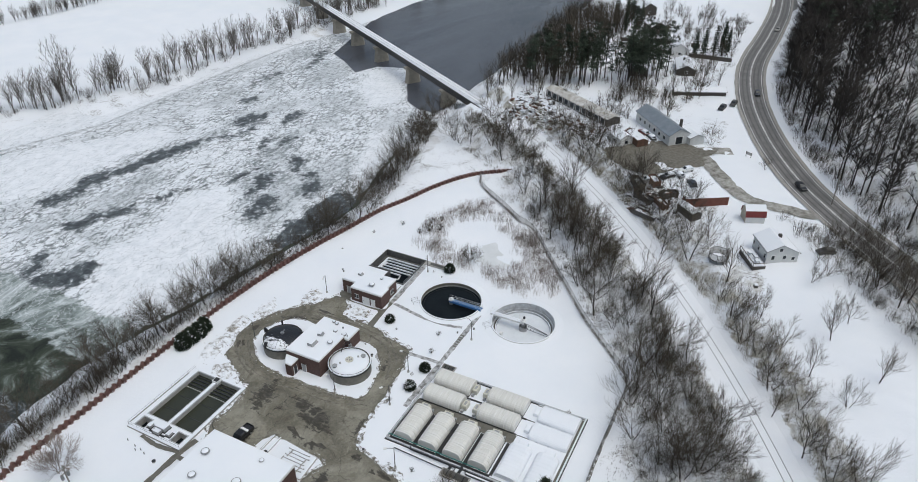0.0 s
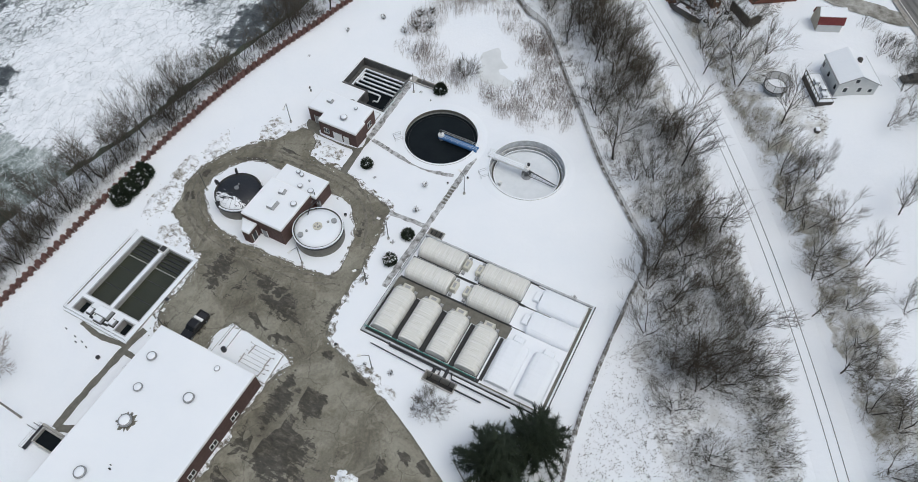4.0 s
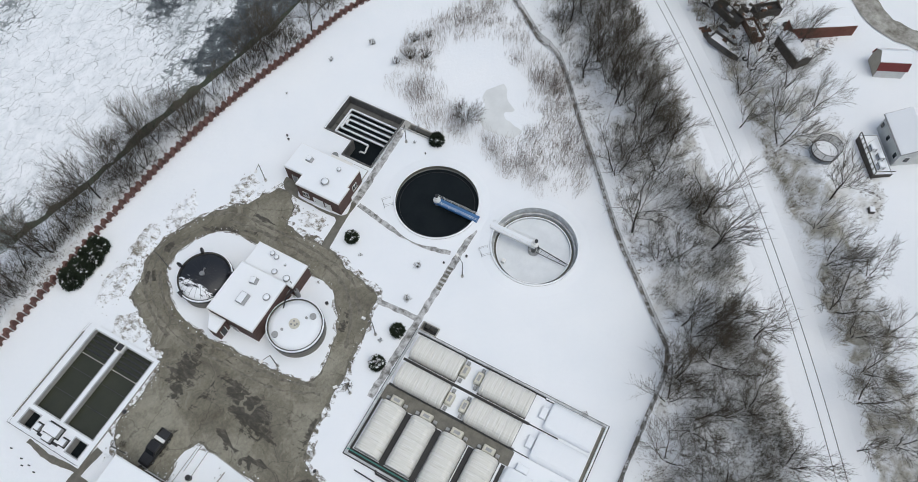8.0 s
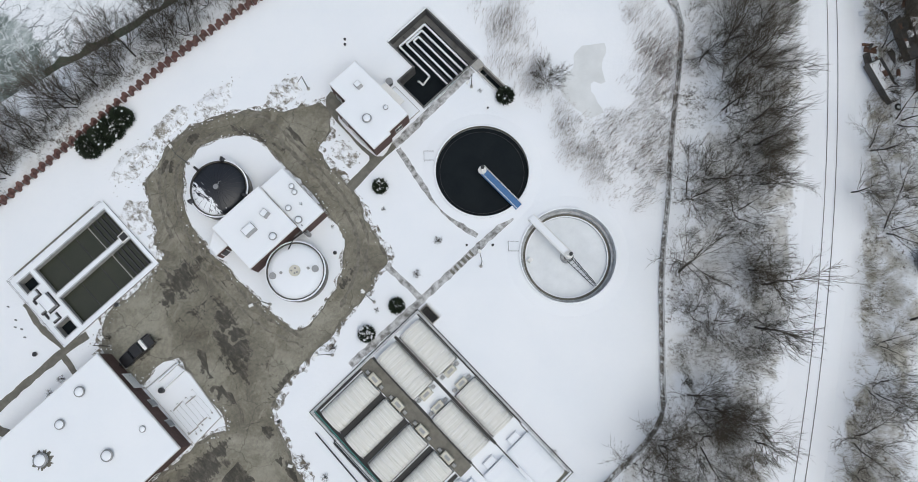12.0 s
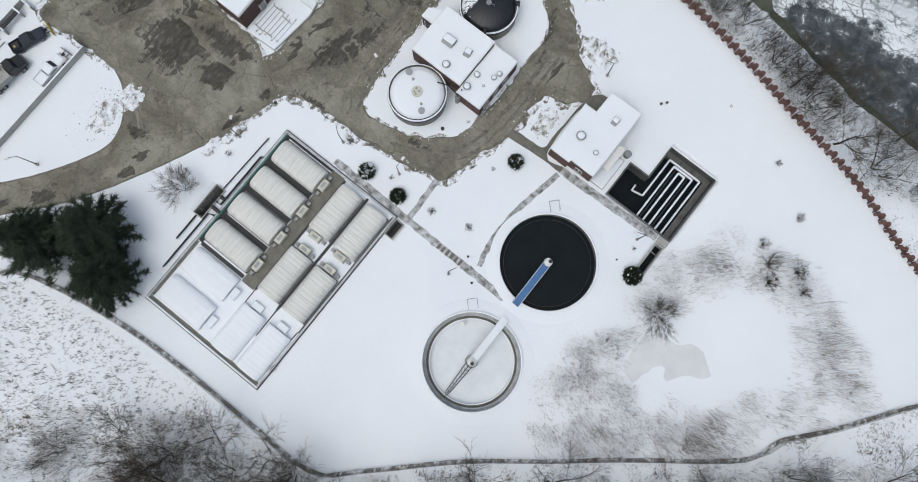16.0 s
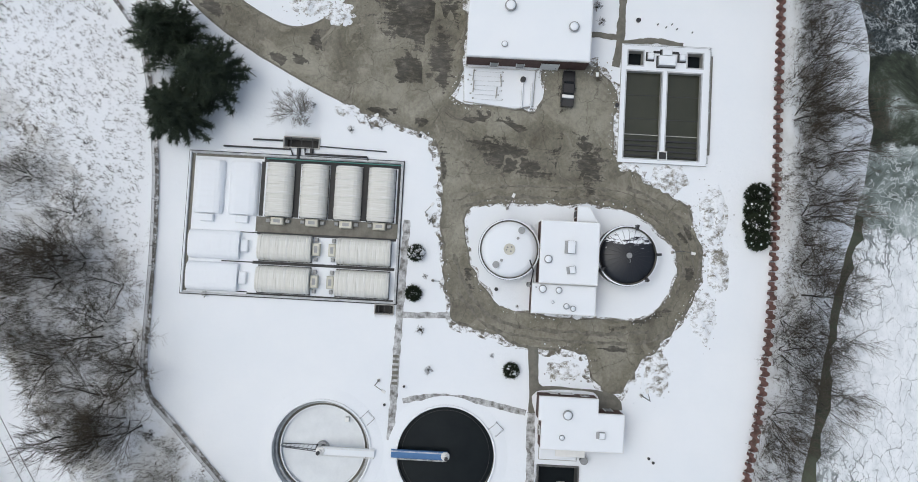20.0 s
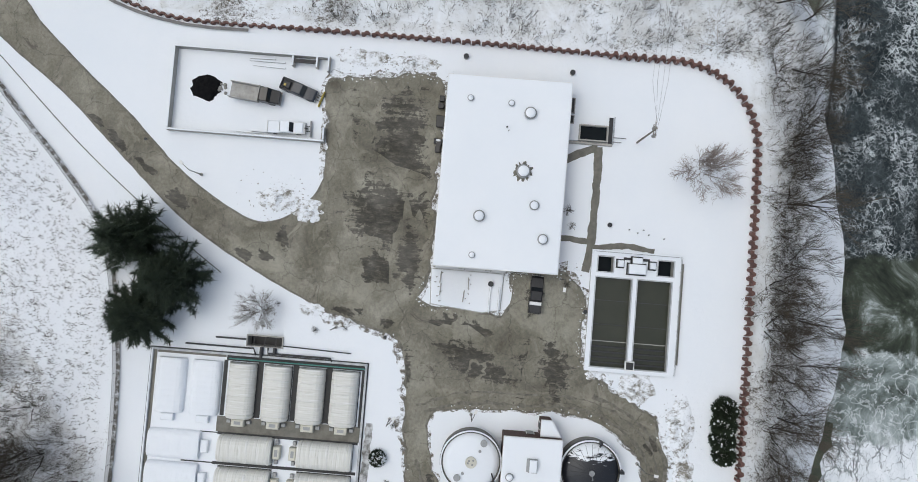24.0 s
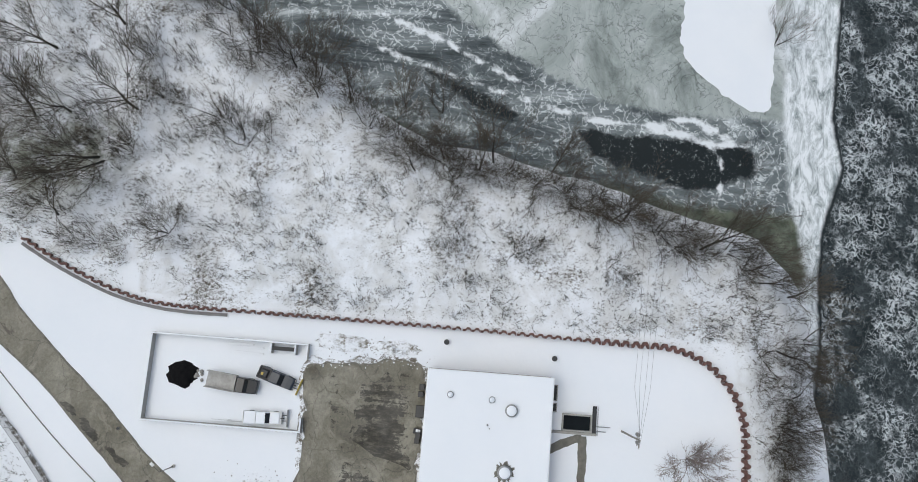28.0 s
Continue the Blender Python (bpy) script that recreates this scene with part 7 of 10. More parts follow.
part("lid", Build().box(-0.9, -0.62, 1.2, 0.9, 0.62, 1.3, 0.05), M["charcoal"], o, "flat black lid")
o = thing("hand_cart", "small dark utility cart with a little snow on it", "cart", pose(-68.8, 14.9, 0, 0, 0, 85))
part("tray", Build().box(-0.75, -0.4, 0.35, 0.75, 0.4, 0.65, 0.04), M["black"], o)
part("snow_cap", Build().box(-0.4, -0.3, 0.65, 0.3, 0.3, 0.75, 0.06), M["snow"], o)
part("handle", Build().tube([(0.75, 0, 0.5), (1.15, 0, 0.95)], 0.03, 5), M["steel"], o)
for x in (-0.5, 0.5):
    part("axle", Build().box(x - 0.12, -0.45, 0, x + 0.12, 0.45, 0.36), M["tyre"], o)
# treads of the low steps on the footpath
stp = thing("garden_steps", "six dark concrete steps half cleared of snow on the footpath", "steps")
for k in range(6):
    part("tread", Build().box(-4.3 + 0.82 * k, 6.95, -0.05, -3.88 + 0.82 * k, 7.85, 0.1 + 0.015 * k, 0.02), M["wet_concrete"], stp)

# lamps, poles, markers
def lamp(x, y, turn, h=5.2, arm=1.3):
    t = thing("street_lamp", "slim dark lamp post with a flat lamp head", "lamp", pose(x, y, 0, 0, 0, turn), "yard lamp posts")
    part("footing", Build().cyl(0, 0, -0.1, 0.35, 0.25, 10), M["concrete"], t)
    part("pole", Build().cyl(0, 0, 0.3, h, 0.09, 8, 0.06), M["grey_dark"], t)
    part("arm", Build().tube([(0, 0, h - 0.1), (arm * 0.5, 0, h + 0.1), (arm, 0, h + 0.12)], 0.05, 6), M["grey_dark"], t)
    part("lamp_head", Build().box(arm - 0.1, -0.2, h + 0.02, arm + 0.55, 0.2, h + 0.2, 0.06), M["white"], t, "pale lamp head")


for x, y, a in ((-39.1, 1.6, 120), (-22.2, 48.9, 80), (-0.2, 45.0, 200), (-0.3, 5.0, 60), (-15.9, 12.4, 90), (-27.6, 23.2, 160), (-60.8, -21.2, 230), (-49.2, 35.2, 0), (19.0, 27.0, 200), (-25.9, 10.9, 140)):
    lamp(x, y, a)
for k, (x, y, r, h) in enumerate(((-15.1, 22.15, 0.28, 0.4), (3.3, 6.1, 0.2, 0.35), (-58.1, 42.15, 0.35, 0.3), (-81.2, 34.7, 0.4, 0.5), (-82.4, 18.07, 0.4, 0.55), (-85.6 + 20, -30.3, 0.2, 0.3), (-38.2, 9.2, 0.25, 0.25), (0.4, 8.9, 0.18, 0.3), (9.2, 46.5, 0.2, 0.3), (9.8, 47.2, 0.2, 0.3), (-44.5, 39.35, 0.32, 0.4), (18.4, 22.6, 0.15, 0.2))):
    o = thing("manhole", "small dark round manhole standing out of the snow", "manhole", pose(x, y, 0), "manholes in the lawn")
    part("collar", Build().cyl(0, 0, -0.1, h, r, 14), M["concrete"], o)
    part("lid", Build().cyl(0, 0, h, h + 0.05, r * 1.05, 14), M["black"], o)
for k, (x, y) in enumerate(((-57.6, 45.2), (-57.2, 46.5), (-57.7, 47.4), (-57.0, 48.2), (-56.6, 50.6))):
    o = thing("stake", "short dark marker stake poking through snow", "stake", pose(x, y, 0), "marker stakes")
    part("peg", Build().cyl(0, 0, -0.1, 0.5, 0.09, 6), M["black"], o)
up = thing("utility_pole", "wooden utility pole with crossarm and transformers", "pole", pose(-71.2, 45.5, 0))
M["pole_wood"] = material("weathered_pole_wood", (0.20, 0.18, 0.155), (0.32, 0.30, 0.27), 2, 0.9)
part("pole", Build().cyl(0, 0, -0.3, 11.0, 0.17, 10, 0.11), M["pole_wood"], up)
part("crossarm", Build().box(-1.2, -0.06, 10.2, 1.2, 0.06, 10.35), M["pole_wood"], up)
part("crossarm", Build().box(-0.9, -0.06, 9.2, 0.9, 0.06, 9.33), M["pole_wood"], up)
for s in (-0.55, 0.55):
    part("transformer", Build().cyl(s, 0.3, 8.0, 8.9, 0.26, 12), M["steel"], up)
for s in (-1.1, -0.4, 0.4, 1.1):
    part("insulator", Build().cyl(s, 0, 10.35, 10.55, 0.05, 6), M["white"], up)
    part("wire", Build().tube([(s, 0, 10.55), (-7, 0.3 + s, 9.9), (-14, 0.5 + s, 10.6), (-28, 0.8 + s * 1.5, 12)], 0.015, 3), M["black"], up)

# plowed snow: lumps and clods along the edges of the asphalt
def lump_proto(seed):
    q = random.Random(seed)
    b = Build()
    n = 7
    for k, (r, z) in enumerate(((1.0, -0.25), (0.85, 0.3), (0.4, 0.62))):
        for i in range(n):
            a = 6.2832 * i / n + k * 0.4
            s = r * q.uniform(0.75, 1.2)
            b.v.append((s * math.cos(a), s * math.sin(a), z * q.uniform(0.8, 1.15)))
    b.f = [(k * n + i, k * n + (i + 1) % n, (k + 1) * n + (i + 1) % n, (k + 1) * n + i) for k in range(2) for i in range(n)]
    b.f += [(14, 15, 16, 17), (17, 18, 19, 20), (14, 17, 20, 20)][:2]
    return np.array(b.v, float), np.array(b.f, int)


LUMPS = [lump_proto(s) for s in range(5)]
rnd = random.Random(21)
white_lumps, clods = [], []
for ring, sign in ((YARD, 1), (ISLAND, -1)):
    edge = smoothed([(x, y, 0) for x, y in ring], 0.9, True)
    for i, p in enumerate(edge):
        d = (edge[(i + 1) % len(edge)] - p).normalized()
        nrm = Vector((-d.y, d.x, 0)) * sign
        k = noise.noise(p * 0.11) - (0.5 if p.y < -3 else 0)
        for _ in range(int(0.6 + 4 * max(0, k + 0.05))):
            q = p + nrm * rnd.gauss(-0.15, 0.3) + d * rnd.uniform(-0.5, 0.5)
            white_lumps.append((rnd.randrange(5), q.x, q.y, 0.04, rnd.uniform(0.04, 0.13), rnd.uniform(0, 6.28)))
        for _ in range(int(0.5 + 4 * max(0, k + 0.1))):
            q = p - nrm * abs(rnd.gauss(0.1, 0.7)) + d * rnd.uniform(-0.5, 0.5)
            clods.append((rnd.randrange(5), q.x, q.y, 0.02, rnd.uniform(0.03, 0.10), rnd.uniform(0, 6.28)))
for cx, cy, sx, sy, n in ((-27, 54.5, 5, 3.0, 130), (-14, 54, 6, 2, 90), (-33, 46, 4, 2, 40), (-2.5, 46.5, 4, 2.5, 80), (-80, 6, 2.2, 8, 190), (-55.5, -4.5, 3, 3, 90), (-58.2, -8.5, 3.4, 4.2, 170), (-50, 37, 2, 1.5, 30), (-3, 33, 2.0, 4, 60)):
    for _ in range(n):
        x, y = rnd.gauss(cx, sx * 0.5), rnd.gauss(cy, sy * 0.5)
        if not inside(YARD, x, y):
            white_lumps.append((rnd.randrange(5), x, y, 0.0, rnd.uniform(0.05, 0.16), rnd.uniform(0, 6.28)))
        x, y = rnd.gauss(cx, sx * 0.55), rnd.gauss(cy, sy * 0.55)
        if rnd.random() < 0.6 and not inside(YARD, x, y):
            clods.append((rnd.randrange(5), x, y, 0.03, rnd.uniform(0.03, 0.12), rnd.uniform(0, 6.28)))


def berm(cx, cy, sx, sy, h, seed):
    """A low rumpled bank of plowed snow."""
    b = Build()
    n, k = 40, 9
    for j in range(k + 1):
        f = j / k
        for i in range(n):
            a = 6.2832 * i / n
            e = 1 + 0.35 * noise.noise(Vector((math.cos(a) * 2, math.sin(a) * 2, seed)))
            x, y = cx + sx * (1 - f) * e * math.cos(a), cy + sy * (1 - f) * e * math.sin(a)
            z = h * (1 - (1 - f) ** 1.6) * (0.55 + 0.9 * noise.noise(Vector((x * 0.9, y * 0.9, seed)))) + 0.12 * noise.noise(Vector((x * 2.6, y * 2.6, 1))) * min(1, f * 3)
            b.v.append((x, y, max(-0.05, z) if j else -0.06))
    b.f = [(j * n + i, j * n + (i + 1) % n, (j + 1) * n + (i + 1) % n, (j + 1) * n + i) for j in range(k) for i in range(n)]
    return setting("snow_bank", b, M["dirty_snow"], "rumpled dirty bank of plowed snow", "snow", True)


M["dirty_snow"] = make_scrub("dirty_plowed_snow", 0.53, 0.66, (0.25, 0.225, 0.18), 1.1)
for k, (cx, cy, sx, sy, h) in enumerate(((-28, 55.2, 5, 2.2, 0.7), (-20, 56, 4, 1.8, 0.6), (-12.5, 54, 4, 2.0, 0.6), (-33.5, 48.0, 2.4, 3.0, 0.6), (-3.5, 47.3, 3.6, 2.2, 0.6), (-81.0, 2.0, 1.4, 4.5, 0.6), (-80.9, 10.5, 1.3, 4.0, 0.7), (-56.5, -4.2, 2.0, 2.6, 0.6), (-58.0, -9.2, 2.0, 3.4, 0.6), (-3.2, 33, 1.6, 3.0, 0.45), (-34.9, 41.3, 0.9, 1.6, 0.4), (-41.5, -2.5, 1.2, 2.0, 0.4))):
    berm(cx, cy, sx, sy, h, k)

# ---- farmhouse, barn, junkyard and houses beyond the railway ----
M["siding"] = material("pale_grey_siding", (0.52, 0.53, 0.52), (0.64, 0.65, 0.64), 0.8, 0.7)
M["tan_siding"] = material("tan_siding", (0.38, 0.34, 0.27), (0.48, 0.44, 0.36), 0.8, 0.75)
M["blue_roof"] = material("blue_grey_metal_roof", (0.16, 0.19, 0.22), (0.25, 0.28, 0.31), 0.5, 0.5)
M["tan_roof"] = material("tan_snow_dusted_roof", (0.30, 0.27, 0.22), (0.66, 0.66, 0.65), 0.5, 0.8, 0, 0, 1, 0.35)
M["dark_wood"] = material("dark_weathered_wood", (0.05, 0.044, 0.04), (0.10, 0.09, 0.08), 1.5, 0.85)
M["container"] = material("faded_red_container", (0.13, 0.045, 0.03), (0.21, 0.08, 0.055), 0.8, 0.7)


def local_pane(parent, x, y, z, w, h, face):
    """A framed window on a wall of a house of its own axes: face is x or y."""
    dx, dy = (0.04, w / 2) if face == "x" else (w / 2, 0.04)
    o = part("window", Build().box(x - dx, y - dy, z, x + dx, y + dy, z + h), M["white"], parent)
    k = 0.8
    ex, ey = (0.06, w / 2 * k) if face == "x" else (w / 2 * k, 0.06)
    part("pane", Build().box(x - ex, y - ey, z + 0.12, x + ex, y + ey, z + h - 0.12), M["glass"], o)


def gabled(name, label, m, length, west, east, eave_w, eave_e, ridge, wall, roof, snow=True, over=0.35, windows=(), kind="house", chimney=None):
    """A gabled house along its own x, with the ridge over y = 0 and eaves at y = west and y = -east."""
    t = thing(name, label, kind, m)
    h = length / 2
    b = Build()
    sec = [(-east, -0.5), (west, -0.5), (west, eave_w), (0, ridge), (-east, eave_e)]
    b.v = [(s * h, y, z) for s in (-1, 1) for y, z in sec]
    b.f = [(4, 3, 2, 1, 0), (5, 6, 7, 8, 9)] + [(i, (i + 1) % 5, 5 + (i + 1) % 5, 5 + i) for i in range(5)]
    part("wall", b, wall, t)
    for y1, z1, nm in ((west, eave_w, "roof"), (-east, eave_e, "roof")):
        k = over / max(abs(y1), 0.1)
        ye, ze = y1 * (1 + k), z1 - (ridge - z1) * k
        r = Build()
        for x in (-h - over, h + over):
            r.v += [(x, 0, ridge + 0.06), (x, ye, ze + 0.06), (x, ye, ze + 0.2), (x, 0, ridge + 0.2)]
        r.f = [(0, 1, 2, 3), (7, 6, 5, 4)] + [(i, 4 + i, 4 + (i + 1) % 4, (i + 1) % 4) for i in range(4)]
        o = part(nm, r, roof, t)
        if snow:
            s = Build()
            for x in (-h - over + 0.1, h + over - 0.1):
                s.v += [(x, 0, ridge + 0.2), (x, ye * 0.97, ze + 0.28), (x, ye * 0.95, ze + 0.36), (x, 0, ridge + 0.34)]
            s.f = [(0, 1, 2, 3), (7, 6, 5, 4)] + [(i, 4 + i, 4 + (i + 1) % 4, (i + 1) % 4) for i in range(4)]
            part("snow", s, M["snow"], o, "smooth snow on the roof")
    for x, y, z, w, hh, face in windows:
        local_pane(t, x, y, z, w, hh, face)
    if chimney:
        x, y, z0, z1 = chimney
        part("chimney", Build().box(x - 0.35, y - 0.35, z0, x + 0.35, y + 0.35, z1, 0.05), M["dark_wood"], t, "dark chimney")
    return t


def on_land(x, y, turn, dz=0.0):
    return pose(x, y, land_at(x, y) + dz, 0, 0, turn)


fh = gabled("farmhouse", "two-storey pale grey farmhouse with a broad snowy roof", on_land(52.7, -51.3, 30), 7.7, 3.4, 4.4, 3.3, 2.7, 4.9, M["siding"], M["grey"], True, 0.4,
            ((-3.87, 1.8, 0.9, 0.9, 1.3, "x"), (-3.87, -1.0, 0.9, 0.9, 1.3, "x"), (-3.87, -3.2, 0.7, 0.9, 1.0, "x"), (-3.87, 0.2, 3.1, 0.9, 1.1, "x"), (-3, 3.42, 1.0, 0.9, 1.3, "y"), (0.5, 3.42, 1.0, 0.9, 1.3, "y"), (3.2, 3.42, 1.0, 0.9, 1.3, "y")), chimney=(0.6, -1.2, 3.6, 5.4))
dk = thing("wooden_deck", "raised dark wooden deck with snowy furniture beside the farmhouse", "deck", on_land(48.0, -47.3, 30))
part("floor", Build().box(-4.0, -1.6, 1.0, 4.0, 1.6, 1.15), M["dark_wood"], dk)
snow_slab("snow", [(-3.9, -1.5), (3.9, -1.5), (3.9, 1.5), (-3.9, 1.5)], 1.15, 0.12, dk, "")
part("skirt", Build().box(-3.95, -1.55, -0.3, 3.95, 1.55, 1.0), M["dark_wood"], dk)
for i in range(9):
    part("baluster_post", Build().box(-4.0 + i - 0.05, 1.5, 1.1, -4.0 + i + 0.05, 1.6, 2.1), M["dark_wood"], dk)
part("handrail", Build().box(-4.0, 1.48, 2.05, 4.0, 1.62, 2.15), M["dark_wood"], dk)
part("handrail", Build().box(-4.05, -1.6, 2.05, -3.95, 1.6, 2.15), M["dark_wood"], dk)
for i, (x, y) in enumerate(((-2.6, 0.2), (-0.8, -0.3), (1.0, 0.4))):
    o = thing("patio_table", "patio table buried under a cap of snow", "table", on_land(48.0, -47.3, 30) @ pose(x, y, 1.27), "patio tables on the deck")
    part("tabletop", Build().box(-0.6, -0.5, 0.65, 0.6, 0.5, 0.72), M["black"], o)
    part("snow_cap", Build().box(-0.55, -0.45, 0.72, 0.55, 0.45, 0.95, 0.1), M["snow"], o)
    for sx in (-0.5, 0.5):
        for sy in (-0.4, 0.4):
            part("leg", Build().box(sx - 0.04, sy - 0.04, 0, sx + 0.04, sy + 0.04, 0.65), M["black"], o)
tp = thing("trampoline", "round garden trampoline with dark safety net, snowy mat", "trampoline", on_land(45.4, -39.8, 0, 0.0))
m, nt, bs = blank("safety_net", 0.7)
bs.inputs["Base Color"].default_value = (0.05, 0.055, 0.06, 1)
bs.inputs["Alpha"].default_value = 0.42
M["net"] = m
part("frame_ring", Build().lathe(0, 0, [(2.1, 0.82), (2.25, 0.82), (2.25, 0.95), (2.1, 0.95), (2.1, 0.82)], 32), M["grey_dark"], tp, "dark padded rim")
part("mat", Build().lathe(0, 0, [(0, 0.93), (1.4, 0.95), (2.1, 0.92), (2.1, 0.85), (0, 0.85)], 32), M["snow"], tp, "snow lying on the mat")
part("skirt", Build().lathe(0, 0, [(2.2, 0.05), (2.2, 0.82)], 32), M["net"], tp, "dark netting below the rim")
part("net", Build().lathe(0, 0, [(2.2, 0.95), (2.28, 2.6)], 32), M["net"], tp, "see-through dark net")
part("top_ring", Build().lathe(0, 0, [(2.25, 2.58), (2.31, 2.58), (2.31, 2.66), (2.25, 2.66), (2.25, 2.58)], 32), M["grey_dark"], tp)
for i in range(8):
    a = 6.2832 * i / 8
    part("net_pole", Build().cyl(2.28 * math.cos(a), 2.28 * math.sin(a), 0, 2.65, 0.05, 6), M["grey_dark"], tp)
bx = thing("garden_box", "small snow-capped box on the lawn", "box", on_land(37.9, -49.6, 20))
part("crate", Build().box(-0.5, -0.4, -0.1, 0.5, 0.4, 0.6, 0.05), M["dark_wood"], bx)
part("snow_cap", Build().box(-0.5, -0.4, 0.6, 0.5, 0.4, 0.75, 0.08), M["snow"], bx)

# gambrel barn
barn = thing("barn", "small gambrel barn, pale walls, red lower roof and snow on top", "barn", on_land(68.2, -44.6, -66))
sec = [(-2.0, -0.5), (2.0, -0.5), (2.0, 1.9), (1.55, 3.3), (0, 4.4), (-1.55, 3.3), (-2.0, 1.9)]
b = Build()
b.v = [(s * 2.5, y, z) for s in (-1, 1) for y, z in sec]
b.f = [(6, 5, 4, 3, 2, 1, 0), tuple(range(7, 14))] + [(i, (i + 1) % 7, 7 + (i + 1) % 7, 7 + i) for i in range(7)]
part("wall", b, M["tan_siding"], barn)
for s in (-1, 1):
    for nm, y0, z0, y1, z1, mat in (("lower_roof", 2.12, 1.75, 1.58, 3.36, M["red"]), ("upper_roof", 1.62, 3.3, 0.0, 4.5, M["snow"])):
        r = Build()
        r.v = [(x, s * (y + o * 0.06), z + o * 0.1) for x in (-2.7, 2.7) for y, z, o in ((y0, z0, 0), (y1, z1, 0), (y1, z1, 1), (y0, z0, 1))]
        r.f = [(0, 1, 2, 3), (7, 6, 5, 4)] + [(i, 4 + i, 4 + (i + 1) % 4, (i + 1) % 4) for i in range(4)]
        part(nm, r, mat, barn)
part("barn_door", Build().box(2.5, -0.9, 0, 2.56, 0.9, 2.2), M["white"], barn)
part("side_panel", Build().box(-2.5, -2.05, 0, 2.5, -2.0, 1.85), M["siding"], barn)

# shipping container and the grey shed by it
sc = thing("shipping_container", "long faded red shipping container with snow on its roof", "container", on_land(71.6, -31.7, -58))
part("body", Build().box(-6.1, -1.22, 0, 6.1, 1.22, 2.55), M["container"], sc)
for i in range(40):
    for s in (-1, 1):
        part("corrugation", Build().box(-5.95 + i * 0.3, s * 1.22 - 0.03, 0.15, -5.8 + i * 0.3, s * 1.22 + 0.03, 2.45), M["container"], sc)
snow_slab("snow", [(-6.05, -1.2), (6.05, -1.2), (6.05, 1.2), (-6.05, 1.2)], 2.55, 0.15, sc, "")
gabled("tool_shed", "weathered grey tool shed with a snow-dusted roof", on_land(64.6, -28.8, 48), 6.6, 1.5, 1.6, 2.2, 1.9, 2.7, M["dark_wood"], M["grey"], True, 0.1, kind="shed")

# workshop with a blue-grey roof, its annex, the long shed and the little white shed
gabled("workshop", "long grey workshop with a blue-grey metal roof and chimney", on_land(115.6, -9.2, 42.6), 22, 3.6, 3.6, 3.6, 3.6, 5.6, M["siding"], M["blue_roof"], False, 0.4,
       tuple((-8 + 3.2 * i, 3.62, 1.1, 1.4, 1.4, "y") for i in range(6)) + ((-11.02, 0.0, 0.3, 3.0, 2.6, "x"),), "building", (-6.5, -2.8, 4.0, 6.8))
gabled("workshop_annex", "small grey annex with a snowy roof", on_land(112.2, -20.0, 42.6), 5.5, 2.6, 2.6, 2.4, 2.4, 3.4, M["siding"], M["grey"], True, 0.3, (), "building")
gabled("long_shed", "very long open-fronted shed with a tan snow-dusted roof", on_land(123.8, 21.5, 57), 35, 2.8, 2.8, 2.6, 2.3, 3.2, M["dark_wood"], M["tan_roof"], False, 0.4, tuple((-15 + 3.4 * i, 2.82, 0.2, 2.6, 2.1, "y") for i in range(10)), "building")
gabled("white_shed", "small white shed with a snow-covered roof", on_land(102.5, 1.0, 50), 6.5, 2.4, 2.4, 2.5, 2.5, 3.6, M["white"], M["grey"], True, 0.3, ((-3.27, 0.0, 0.6, 1.4, 1.3, "x"), (0, 2.42, 0.7, 1.2, 1.0, "y")), "shed")
gabled("lean_to", "rusty lean-to stacked with snowy scrap", on_land(104.0, -4.2, 42), 7.5, 2.0, 1.8, 2.2, 1.7, 2.6, M["rusty"], M["rusty"], True, 0.2, (), "shed")
for x, y, a, L_, w, hgt, nm in ((206, 4, 10, 12, 4, 5.5, "white house with a snowy gable roof among trees"), (183, -3, 15, 14, 3.6, 4.2, "low house with dark windows and a snowy roof"), (158, -13.5, -66, 19, 2.0, 2.6, "long dark mobile home under snow"), (236, 22, 30, 12, 4, 5.5, "distant snowy-roofed house among conifers"), (268, 36, 40, 13, 4, 6, "distant snowy-roofed house near the river"), (172, 14, 20, 10, 3.5, 4.5, "small dark-walled house among conifers")):
    gabled("house", nm, on_land(x, y, a), L_, w, w, hgt * 0.6, hgt * 0.6, hgt, M["white"] if "white" in nm else M["dark_wood"], M["grey"], True, 0.4, tuple((-L_ / 2 + 2 + 2.6 * i, w + 0.02, 0.9, 1.1, 1.2, "y") for i in range(3)) + ((-L_ / 2 - 0.02, 0.0, 0.9, 1.2, 1.2, "x"),), "house", (1.0, 0.8, hgt * 0.7, hgt + 0.9))


def board_fence(pts, label):
    t = thing("garden_fence", label, "fence")
    for (ax, ay), (bx, by) in zip(pts, pts[1:]):
        n = max(2, int(math.hypot(bx - ax, by - ay) / 3))
        for i in range(n):
            p, q = [(ax + (bx - ax) * f / n, ay + (by - ay) * f / n) for f in (i, i + 1)]
            part("panel", Build().beam((*p, land_at(*p) + 0.9), (*q, land_at(*q) + 0.9), 0.08, 1.7), M["dark_wood"], t)
            part("post", Build().box(p[0] - 0.07, p[1] - 0.07, land_at(*p) - 0.2, p[0] + 0.07, p[1] + 0.07, land_at(*p) + 1.9), M["dark_wood"], t)
    return t


FENCE_A, FENCE_B = [(212, 32), (217, 12), (217.4, -2.5)], [(202.2, 16), (202, -2), (202.5, -18.5)]
